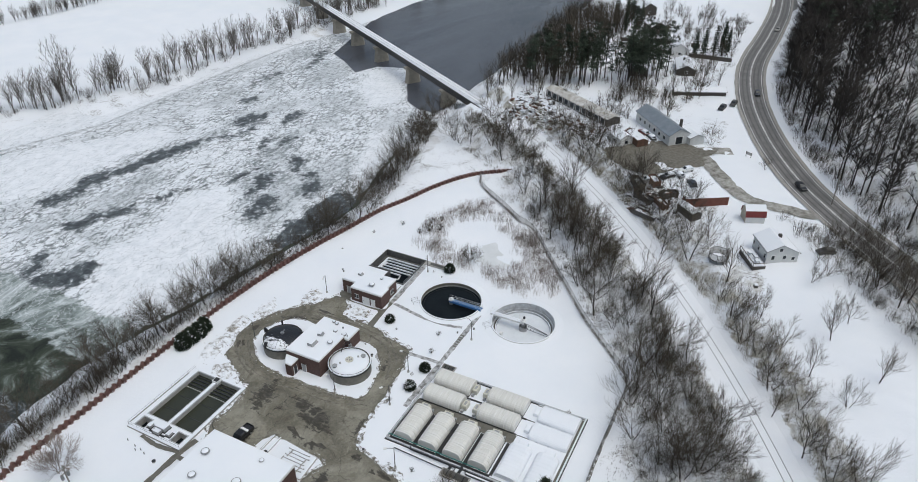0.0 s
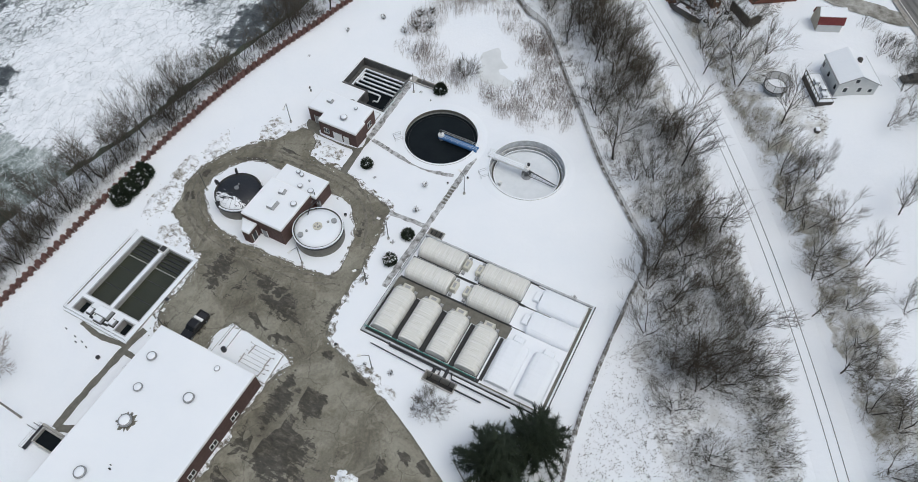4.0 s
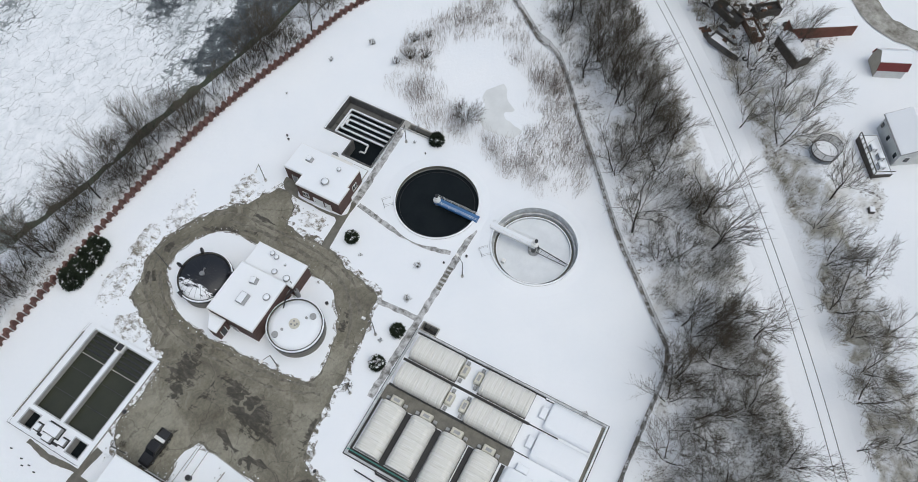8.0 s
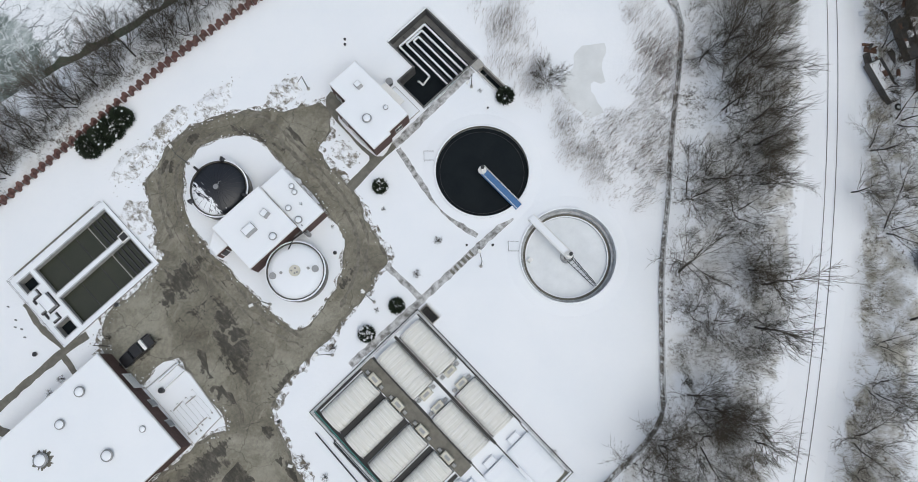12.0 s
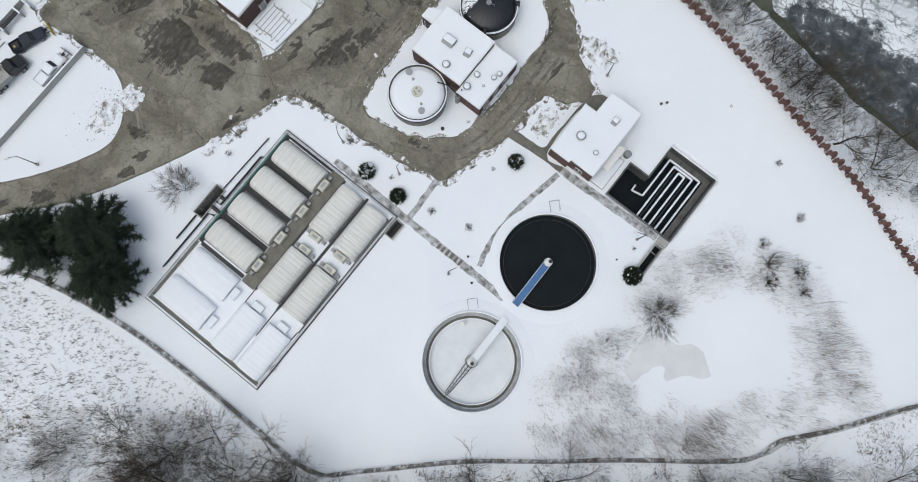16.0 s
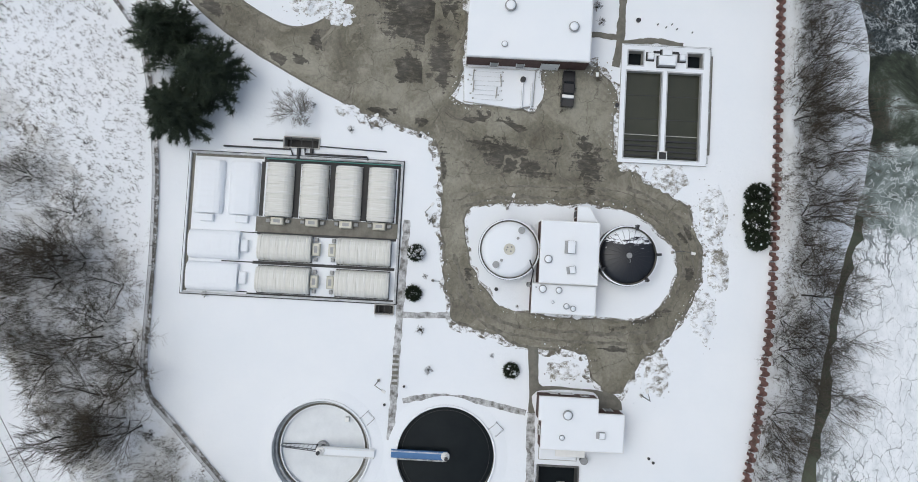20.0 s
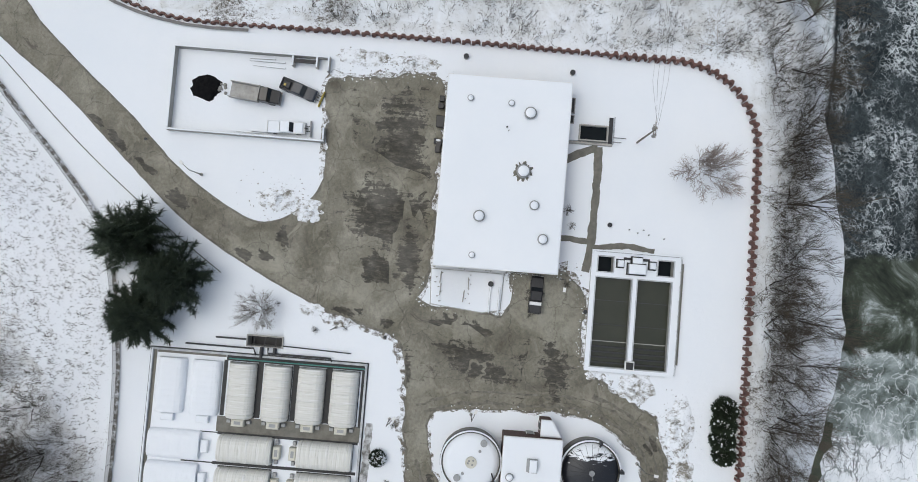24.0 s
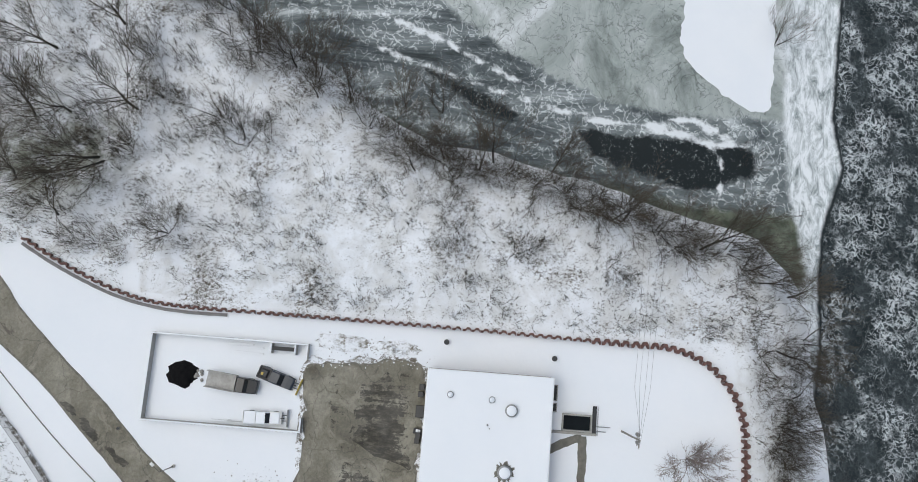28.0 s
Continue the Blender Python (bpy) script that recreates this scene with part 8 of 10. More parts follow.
board_fence(FENCE_A, "dark wooden garden fence across the snowy lawns")
board_fence(FENCE_B, "dark wooden garden fence beside the small white house")


def car(label, m, paint, snow=False, group="cars", name="car"):
    """A hatchback or suv that faces +x."""
    t = thing(name, label, "car", m, group)
    part("body", shell(Build(), [(-2.2, 0.85, 0.8, 0.4, 0.95), (-1.2, 0.9, 0.86, 0.35, 1.0), (1.0, 0.9, 0.86, 0.35, 0.98), (2.0, 0.87, 0.78, 0.38, 0.85), (2.25, 0.8, 0.68, 0.42, 0.7)]), paint, t, "painted car body")
    cab = part("cabin", shell(Build(), [(-2.1, 0.82, 0.66, 0.92, 1.05), (-1.7, 0.82, 0.66, 0.92, 1.55), (0.2, 0.82, 0.66, 0.92, 1.58), (1.05, 0.82, 0.68, 0.92, 1.0)]), M["snow"] if snow else paint, t)
    part("windscreen", Build().add([(0.3, -0.64, 1.53), (0.3, 0.64, 1.53), (1.0, 0.68, 1.05), (1.0, -0.68, 1.05)], [(0, 3, 2, 1)]), M["glass"], cab)
    part("rear_window", Build().add([(-1.78, -0.6, 1.5), (-1.78, 0.6, 1.5), (-2.08, 0.64, 1.08), (-2.08, -0.64, 1.08)], [(0, 1, 2, 3)]), M["glass"], cab)
    for s in (-1, 1):
        part("side_window", Build().add([(-1.6, s * 0.77, 1.45), (0.2, s * 0.77, 1.45), (0.75, s * 0.835, 1.06), (-1.8, s * 0.835, 1.06)], [(0, 1, 2, 3)]), M["glass"], cab)
        part("headlight", Build().box(2.12, s * 0.55 - 0.13, 0.55, 2.24, s * 0.55 + 0.13, 0.68), M["white"], t)
        for x in (-1.4, 1.45):
            wheel(t, x, s * 0.8, 0.34, 0.22)
    return t


car("dark car driving along the grey highway", on_land(92.5, -54.6, 212, 0.2), M["charcoal"], group="cars on the highway")
car("dark car driving along the grey highway", on_land(166.5, -33.5, 190, 0.2), M["navy"], group="cars on the highway")
car("grey car far along the highway", on_land(262, -30.5, 180, 0.2), M["truck_grey"], group="cars on the highway")
car("dark grey car parked beside the farmhouse drive", on_land(58.9, -63.0, 120), M["grey_dark"])
for x, y, a, mt, sn in ((81.3, -26.2, 30, M["navy"], False), (79.3, -13.7, 120, M["truck_grey"], True), (83.6, -18.8, 140, M["charcoal"], True), (89.3, -22.9, 130, M["white"], True), (85.5, -21.5, 45, M["grey"], True), (108.5, -7.6, 40, M["grey_dark"], True), (111.3, -4.4, 48, M["red"], True), (146, -24, 170, M["charcoal"], False), (152, -27, 172, M["grey_dark"], False)):
    car("scrapped car under snow in the junkyard" if sn else "parked dark car in the snow", on_land(x, y, a), mt, sn, "junkyard cars")
rj = random.Random(5)
for k, (x, y, a, L_, w, hgt, mt) in enumerate(((75.4, -12.0, 35, 6, 2.3, 2.2, "dark_wood"), (78.8, -16.0, 32, 5, 2.3, 2.0, "rusty"), (69.4, -15.6, 60, 6.5, 2.2, 1.6, "dark_wood"), (63.0, -17.8, 70, 7, 2.4, 1.4, "grey_dark"), (72.4, -21.6, 130, 5, 2.2, 1.8, "dark_wood"), (66.5, -21.0, 40, 5, 2.0, 1.5, "rusty"))):
    o = thing("scrap_bin", "open-topped rusty scrap bin with snow on its load" if mt == "rusty" else "open-topped dark scrap bin heaped with snowy junk", "bin", on_land(x, y, a), "scrap bins in the junkyard")
    bb = Build()
    wall_ring(bb, [(-L_ / 2, -w / 2), (L_ / 2, -w / 2), (L_ / 2, w / 2), (-L_ / 2, w / 2)], 0, hgt, 0.12)
    part("tub", bb, M[mt], o)
    part("load", Build().box(-L_ / 2 + 0.12, -w / 2 + 0.12, 0.1, L_ / 2 - 0.12, w / 2 - 0.12, hgt * 0.72, 0.15), M["snow"] if k % 2 else M["dark"], o)
    for q in range(4):
        xx, yy = rj.uniform(-L_ * 0.35, L_ * 0.35), rj.uniform(-w * 0.3, w * 0.3)
        part("junk", Build().box(xx - 0.5, yy - 0.3, hgt * 0.5, xx + 0.5, yy + 0.3, hgt * 0.6 + rj.uniform(0.2, 0.8), 0.1), M[rj.choice(["snow", "rusty", "white"])], o)
for k in range(7):
    o = thing("tyre", "old tyre lying in the snow", "tyre", on_land(66.5 + rj.uniform(-6, 5), -24.3 + rj.uniform(-2.5, 2.5), 0), "old tyres")
    part("ring", Build().lathe(0, 0, [(0.28, 0.02), (0.5, 0.0), (0.58, 0.12), (0.5, 0.25), (0.28, 0.23), (0.28, 0.02)], 16), M["tyre"] if k % 3 else M["white"], o)


# loose scrap heaps by the long shed, too many to count
def scrap_proto(seed):
    q = random.Random(seed)
    b = Build()
    sx, sy, sz = q.uniform(0.3, 1.6), q.uniform(0.2, 0.6), q.uniform(0.1, 0.7)
    vs = [(x * sx + z * q.uniform(-0.2, 0.2), y * sy, z * sz) for x in (-1, 1) for y in (-1, 1) for z in (-0.2, 1)]
    b.add(vs, [(0, 1, 3, 2), (4, 6, 7, 5), (0, 4, 5, 1), (2, 3, 7, 6), (1, 5, 7, 3), (0, 2, 6, 4)])
    return np.array(b.v, float), np.array(b.f, int)


SCRAP = [scrap_proto(s) for s in range(8)]
SCRAP_PLACES = {k: [] for k in ("rusty", "snow", "dark_wood")}
for cx, cy, sx, sy, n in ((120, 40, 7, 8, 260), (113, 26, 5, 9, 230), (106, 12, 3, 5, 70), (70, -18, 8, 7, 140), (108, 0, 4, 3, 60), (131, 44, 5, 4, 60)):
    for _ in range(n):
        x, y = rj.gauss(cx, sx * 0.6), rj.gauss(cy, sy * 0.6)
        if land_at(x, y) > 4 and math.hypot(x - rail_at(0.78 * x + 0.626 * y).x, y - rail_at(0.78 * x + 0.626 * y).y) > 5:
            SCRAP_PLACES[rj.choice(["rusty", "snow", "snow", "snow", "dark_wood"])].append((rj.randrange(8), x, y, land_at(x, y), rj.uniform(0.3, 0.9), rj.uniform(0, 6.28)))
pw = thing("utility_pole", "leaning wooden utility pole beside the highway", "pole", on_land(86.2, -63.0, 0))
part("pole", Build().cyl(0, 0, -0.3, 9.5, 0.16, 8, 0.11), M["pole_wood"], pw)
part("crossarm", Build().box(-1.1, -0.06, 8.8, 1.1, 0.06, 8.95), M["pole_wood"], pw)
sg = thing("sign_board", "small snow-topped wooden sign on two posts", "sign", on_land(107.8, -38.2, 60))
for s in (-0.9, 0.9):
    part("post", Build().box(s - 0.06, -0.06, -0.2, s + 0.06, 0.06, 1.9), M["dark_wood"], sg)
part("board", Build().box(-1.1, -0.05, 0.9, 1.1, 0.05, 1.8), M["truck_grey"], sg)
M["worn_lane"] = material("worn_lane_asphalt", (0.085, 0.083, 0.08), (0.15, 0.147, 0.143), 0.3, 0.75)
HL = [(float(x), float(y)) for x, y in HWY[4:15]]
for off, w, nm in ((-5.3, 1.1, "dirty slush line on the highway shoulder"), (5.3, 1.1, "dirty slush line on the highway shoulder"), (-0.15, 0.16, "pale worn centre line of the highway"), (0.15, 0.16, "pale worn centre line of the highway"),
                   (-4.2, 0.16, "white worn edge line of the highway"), (4.2, 0.16, "white worn edge line of the highway"), (-2.9, 0.6, "dark wheel track on the highway"), (-1.3, 0.6, "dark wheel track on the highway"), (1.3, 0.6, "dark wheel track on the highway"), (2.9, 0.6, "dark wheel track on the highway")):
    ln = smoothed([(x, y, 0) for x, y in HL], 4.0)
    pts = []
    for i, p in enumerate(ln):
        d = (ln[min(i + 1, len(ln) - 1)] - ln[max(i - 1, 0)]).normalized()
        pts.append((p.x - d.y * off, p.y + d.x * off))
    kind = "slush" if "slush" in nm else "track" if "track" in nm else "line"
    ribbon("road_marking", pts, w, 0.2 + {"slush": 0.03, "track": 0.01, "line": 0.02}[kind], {"slush": M["dirt"], "track": M["worn_lane"], "line": M["white"]}[kind], nm, "road", 0.35 if kind == "slush" else 0.0, True, 4.0)

# ---- trees, brush and hedges ----
M["bark"] = material("grey_brown_bark", (0.022, 0.019, 0.016), (0.055, 0.046, 0.038), 2.0, 0.9, 0, 0, 1, 0.5, vary=0.25)
M["twig"] = material("bare_twigs", (0.042, 0.035, 0.026), (0.098, 0.082, 0.060), 0.6, 0.9, 0, 0, 1, 0.5, vary=0.25)
M["reed"] = material("pinkish_reeds", (0.15, 0.118, 0.10), (0.30, 0.245, 0.215), 0.4, 0.9)
M["straw"] = material("dry_brush", (0.10, 0.084, 0.054), (0.27, 0.232, 0.155), 0.25, 0.9)
M["pale_bark"] = material("pale_dead_wood", (0.42, 0.40, 0.37), (0.6, 0.58, 0.55), 1.5, 0.85)
M["needle"] = material("dark_green_needles", (0.018, 0.030, 0.018), (0.045, 0.062, 0.034), 1.2, 0.7, 0, 0, 1, 0.5, vary=0.2)


def bars(b, a, c, r, r1=0.0):
    """A thin twig that runs out to a point."""
    a, c = Vector(a), Vector(c)
    d = (c - a).normalized()
    s = d.orthogonal().normalized()
    t = d.cross(s)
    b.add([tuple(a + r * (math.cos(w) * s + math.sin(w) * t)) for w in (0, 2.09, 4.19)] + [tuple(c)], [(0, 1, 3), (1, 2, 3), (2, 0, 3)])


def blade(b, a, c, r):
    """A hair-thin twig or stalk: one sliver that runs out to a point."""
    a, c = Vector(a), Vector(c)
    d = c - a
    s = d.cross(Vector((0.3 * d.y, -0.3 * d.x, 1.0)) if abs(d.z) < 0.97 * d.length else Vector((1, 0.4, 0)))
    s = s.normalized() * r
    b.add([tuple(a - s), tuple(a + s), tuple(c)], [(0, 1, 2)])


def grow(b, rnd, p, d, length, r, level, deep, lift, kids):
    """One limb in three bends, and its side limbs."""
    pts, q, v = [p], p.copy(), d.copy()
    for _ in range(3):
        v = (v + Vector((rnd.uniform(-1, 1), rnd.uniform(-1, 1), rnd.uniform(-0.5, 1) * 0.6 + lift)) * 0.13).normalized()
        q = q + v * length / 3
        pts.append(q.copy())
    if level >= deep:
        blade(b, pts[0], pts[3], r * 1.1)
        for k in (1, 2):
            e = (v + Vector((rnd.uniform(-0.8, 0.8), rnd.uniform(-0.8, 0.8), rnd.uniform(-0.2, 0.6)))).normalized()
            blade(b, pts[k], pts[k] + e * length * rnd.uniform(0.4, 0.7), r * 0.95)
        return
    b.tube(pts, r, 3, r * 0.45)
    n = kids[level]
    for i in range(n):
        f = 0.3 + 0.7 * (i + rnd.random()) / n
        k = min(int(f * 3), 2)
        s = pts[k].lerp(pts[k + 1], f * 3 - k)
        a = rnd.uniform(0, 2 * math.pi)
        side = v.orthogonal().normalized()
        side = side * math.cos(a) + v.cross(side) * math.sin(a)
        w = (v * rnd.uniform(0.8, 1.1) + side * rnd.uniform(0.35, 0.75) + Vector((0, 0, lift * 0.5))).normalized()
        grow(b, rnd, s, w, length * rnd.uniform(0.5, 0.75), max(r * 0.55, 0.016), level + 1, deep, lift, kids)


def bare_tree_meshes(seed, height, stems, deep=3, kids=(5, 6, 6), lift=0.25, bark=None):
    rnd = random.Random(seed)
    trunk, crown = Build(), Build()
    for s in range(stems):
        a = 2 * math.pi * (s + rnd.random() * 0.6) / stems
        out = 0.12 if stems == 1 else 0.42
        d = Vector((math.cos(a) * out, math.sin(a) * out, 1)).normalized()
        h = height * rnd.uniform(0.34, 0.46)
        base = Vector((math.cos(a), math.sin(a), 0)) * (0.0 if stems == 1 else 0.25) + Vector((0, 0, -0.3))
        top = base + d * h
        mid = base.lerp(top, 0.5) + Vector((rnd.uniform(-1, 1), rnd.uniform(-1, 1), 0)) * 0.03 * height
        r = 0.0155 * height / (1 if stems == 1 else 1.4)
        trunk.tube([base, mid, top], r, 6, r * 0.62)
        for i in range(kids[0] + (2 if stems == 1 else 0)):
            f = 0.35 + 0.65 * (i + rnd.random()) / (kids[0] + 2)
            p = base.lerp(mid, f * 2) if f < 0.5 else mid.lerp(top, f * 2 - 1)
            b_ = rnd.uniform(0, 2 * math.pi)
            w = (d * 0.8 + Vector((math.cos(b_), math.sin(b_), 0)) * rnd.uniform(0.4, 0.95)).normalized()
            grow(crown, rnd, p, w, height * rnd.uniform(0.34, 0.52), r * 0.36, 1, deep, lift, kids)
        grow(crown, rnd, top, d, height * 0.42, r * 0.5, 1, deep, lift, kids)
    return trunk.mesh("trunk", bark or M["bark"], smooth=True), crown.mesh("crown", bark or M["twig"])


def tree_proto(seed, height, stems, **kw):
    tm, cm = bare_tree_meshes(seed, height, stems, **kw)
    return tm, cm


def plant_tree(proto, x, y, scale, turn, label, group, name="tree", lean=(0, 0), cat="tree", z=None):
    t = new(name)
    t.empty_display_size = 0.3
    t.matrix_world = pose(x, y, land_at(x, y) if z is None else z, lean[0], lean[1], turn) @ Matrix.Scale(scale, 4)
    for nm, me in zip(("trunk", "crown"), proto):
        o = new(nm, me)
        o.parent = t
    return tagged(t, label, cat, group)


TALL = [tree_proto(s, 10.5, 1) for s in range(4)]
VASE = [tree_proto(20 + s, 8.5, 3, kids=(3, 6, 6)) for s in range(4)]
ORB = tree_proto(91, 6.5, 6, kids=(4, 6, 6), lift=0.15)
PALE_ORB = tree_proto(92, 6.0, 4, kids=(4, 7, 7), lift=0.05, bark=M["reed"])
rnd = random.Random(11)
trees = 0


def scatter_trees(n, place, protos, lo, hi, label, group, gap=2.0, lean=None):
    global trees
    done = []
    for _ in range(n * 30):
        if len(done) >= n:
            break
        p = place()
        if p is None or any((p[0] - q[0]) ** 2 + (p[1] - q[1]) ** 2 < gap * gap for q in done):
            continue
        done.append(p)
        le = lean(p) if lean else (rnd.uniform(-6, 6), rnd.uniform(-6, 6))
        plant_tree(rnd.choice(protos), p[0], p[1], rnd.uniform(lo, hi), rnd.uniform(0, 360), label, group, "tree", le)
    trees += len(done)


def by_rail(u0, u1, r0, r1):
    def place():
        u, s = rnd.uniform(u0, u1), rnd.uniform(r0, r1)
        p = rail_at(u, s)
        if inside(PLANT, p.x, p.y) or float(side_of(FENCE, p.x, p.y)) < 1.2 or math.hypot(p.x - 47, p.y + 42) < 6.5 or math.hypot(p.x - 54, p.y + 48) < 11:
            return None
        return p.x, p.y
    return place


def by_bank(x0, x1, d0, d1):
    def place():
        x, d = rnd.uniform(x0, x1), rnd.uniform(d0, d1)
        y = float(np.interp(x, SHORE[:, 0], SHORE[:, 1])) - d
        if -75 < x < -20:
            y = rnd.gauss(69.8, 1.7)
        if inside(PLANT, x, y) or float(side_of(WALL, x, y)) < 1.6:
            return None
        return x, y
    return place


# the railway bank, thick with young trees that lean from the track
scatter_trees(50, by_rail(-48, 118, 6.5, 19.5), TALL + VASE, 0.8, 1.35, "bare grey-brown tree on the brushy railway bank", "bare trees on the railway bank", 2.1)
scatter_trees(9, by_rail(-62, -12, 12, 24), VASE, 0.7, 1.1, "wide-spreading bare tree on the brushy railway bank", "bare trees on the railway bank", 3.0)
scatter_trees(11, by_rail(-40, 55, 9, 20), VASE, 0.8, 1.2, "wide-spreading bare tree on the brushy railway bank", "bare trees on the railway bank", 2.8)
scatter_trees(18, by_rail(0, 92, -19, -9), VASE + TALL, 0.7, 1.1, "bare spreading tree behind the railway", "bare trees beyond the railway", 2.6)
scatter_trees(34, by_rail(-95, 100, -10, -5.8), VASE, 0.8, 1.3, "bare spreading tree beside the railway", "bare trees beyond the railway", 4.0)
scatter_trees(85, by_bank(-98, 128, 0.5, 10.5), VASE + TALL[:2], 0.65, 1.2, "bare tree on the frozen river bank", "bare trees on the river bank", 1.8)
scatter_trees(14, lambda: (rnd.uniform(-118, -96), rnd.uniform(-60, 66)) if land_at(*(q := (rnd.uniform(-118, -96), rnd.uniform(-60, 66)))) > -4.5 else None, VASE, 0.5, 0.85, "bare tree in the scrub by the creek", "bare trees by the creek", 4.0)


def by_creek():
    y = rnd.uniform(-60, 66)
    x = float(np.interp(y, CREEK[:, 1], CREEK[:, 0])) + rnd.uniform(0.5, 7)
    return x, y


scatter_trees(24, by_creek, VASE + TALL[:2], 0.7, 1.25, "bare twisted tree at the creek edge", "bare trees by the creek", 2.5)
for x, y, s, nm in ((-40.6, -10.0, 0.75, "small bare ornamental tree in the lawn snow"), (-67.5, 55.8, 1.3, "lone bare round-crowned tree in the snowy lawn"), (28.4, 19.5, 0.72, "bare shrubby tree beside the pond"),
                    (55, -62, 0.8, "bare tree behind the farmhouse"), (60, -70, 0.9, "bare tree near the highway"), (49, -64, 0.7, "bare tree behind the farmhouse"), (112, -26, 0.8, "bare tree on the roadside lawn"), (101, -44, 0.45, "small bare tree by the highway")):
    plant_tree(PALE_ORB if x < -60 else ORB if x < 30 and y < 60 else VASE[int(x) % 4], x, y, s, x * 37 % 360, nm, "", "tree")

for k, (x, y) in enumerate(((53, -75), (31, -69), (11, -63), (14, -75), (18, -57), (69, -72), (60, -82), (44.5, -61), (66, -79), (47, -26), (-8, -64), (24, -66), (44, -72), (64, -81), (5, -70), (26, -52), (50, -72), (77, -76), (49, -80), (0, -58), (76, -25), (80, -18))):
    plant_tree((TALL + VASE)[k % 8], x, y, 0.6 + 0.06 * (k % 6), k * 67, "bare tree between the railway and the highway", "bare trees beyond the railway", "tree", (k % 5 - 2, k % 7 - 3))

for k, (x, off) in enumerate(((18, 14), (23, 9), (27, 16), (31, 10), (34, 15), (38, 9), (42, 13), (45, 9), (49, 12), (53, 9), (57, 11), (63, 9))):
    plant_tree((VASE + TALL)[k % 8], x, float(np.interp(x, HWY[:, 0], HWY[:, 1])) + off, 1.0 + 0.09 * (k % 5), k * 83, "tall dark bare tree on the highway verge", "bare trees on the highway verge", "tree", (k % 3 - 1, k % 4 - 2))

# a pale dead tree leaning over the flood wall, and a fallen one at the creek
DEAD = tree_proto(77, 8.0, 2, kids=(3, 3, 2), bark=M["pale_bark"])
plant_tree(DEAD, -87.5, 56.5, 0.95, 30, "pale leafless dead tree leaning by the flood wall", "", "dead_tree", (25, -35))
plant_tree(DEAD, -119.0, 6.5, 0.9, 200, "pale fallen dead tree at the creek edge", "", "dead_tree", (70, 10))


# dark trees that lean from the bank out over the ice
for x, y, sc, le, turn in ((-63.6, 69.5, 1.15, (-48, 0), 0), (-73.7, 69.9, 1.0, (-50, 12), 0), (-85.1, 69.3, 0.95, (-52, 20), 0), (-45.8, 72.6, 1.0, (-40, 0), 0), (-38.6, 73.0, 0.9, (-42, 0), 0), (-29.0, 70.5, 0.9, (-40, -10), 0),
                           (-100.2, 57.3, 1.3, (-45, -20), 0), (-95.5, 66.5, 0.9, (-35, 0), 0), (-103.8, 42.8, 0.9, (-25, -25), 0), (-111.5, 33.0, 0.95, (-10, -35), 0), (-118.8, 14.5, 1.0, (0, -40), 0), (-119.8, 8.0, 0.9, (10, -40), 0), (-129, -6, 1.0, (-20, -20), 0)):
    plant_tree((VASE + TALL)[int(-x) % 8], x, y, sc, turn, "dark bare tree leaning out from the bank over the ice", "leaning bank trees", "tree", le)
plant_tree(VASE[1], -137.5, 70.2, 0.9, 40, "bare tree at the tip of the snowy spit", "leaning bank trees", "tree", (-30, -10), "tree", RIVER_Z + 0.1)


# masses that nobody could count: joined into single meshes
def joined(name, protos, places, mat, label, category):
    """protos: lists of (verts, faces) arrays; places: (proto index, x, y, z, scale, turn)."""
    VV, FF, n = [], [], 0
    for k, x, y, z, s, a in places:
        v, f = protos[k]
        c, t = math.cos(a) * s, math.sin(a) * s
        VV.append(np.stack([v[:, 0] * c - v[:, 1] * t + x, v[:, 0] * t + v[:, 1] * c + y, v[:, 2] * s + z], 1))
        FF.append(f + n)
        n += len(v)
    V, F = np.concatenate(VV).astype(np.float32), np.concatenate(FF).astype(np.int32)
    me = bpy.data.meshes.new(name)
    k = F.shape[1]
    me.vertices.add(len(V))
    me.vertices.foreach_set("co", V.ravel())
    me.loops.add(F.size)
    me.loops.foreach_set("vertex_index", F.ravel())
    me.polygons.add(len(F))
    me.polygons.foreach_set("loop_start", np.arange(0, F.size, k, dtype=np.int32))
    me.update(calc_edges=True)
    me.materials.append(mat)
    return tagged(new(name, me), label, category, "", "stuff")


def arrays(b):
    return np.array(b.v, float), np.array(b.f, int)


def brush_proto(seed, n, h, spread, r):
    q = random.Random(seed)
    b = Build()
    for _ in range(n):
        a, o = q.uniform(0, 6.283), q.uniform(0, 0.35) * spread
        p = Vector((math.cos(a) * o, math.sin(a) * o, -0.1))
        d = Vector((math.cos(a) * q.uniform(0.1, 0.8) + q.uniform(-0.2, 0.2), math.sin(a) * q.uniform(0.1, 0.8) + q.uniform(-0.2, 0.2), 1)).normalized()
        m = p + d * h * q.uniform(0.4, 0.7)
        blade(b, p, m, r * 1.2)
        for _ in range(4):
            e = (d + Vector((q.uniform(-0.6, 0.6), q.uniform(-0.6, 0.6), q.uniform(0, 0.4)))).normalized()
            blade(b, m - d * h * q.uniform(0, 0.25), m + e * h * q.uniform(0.3, 0.5), r)
    return arrays(b)


BRUSH = [brush_proto(s, 9, 2.6, 2.2, 0.026) for s in range(4)] + [brush_proto(9 + s, 12, 1.3, 2.2, 0.022) for s in range(3)]


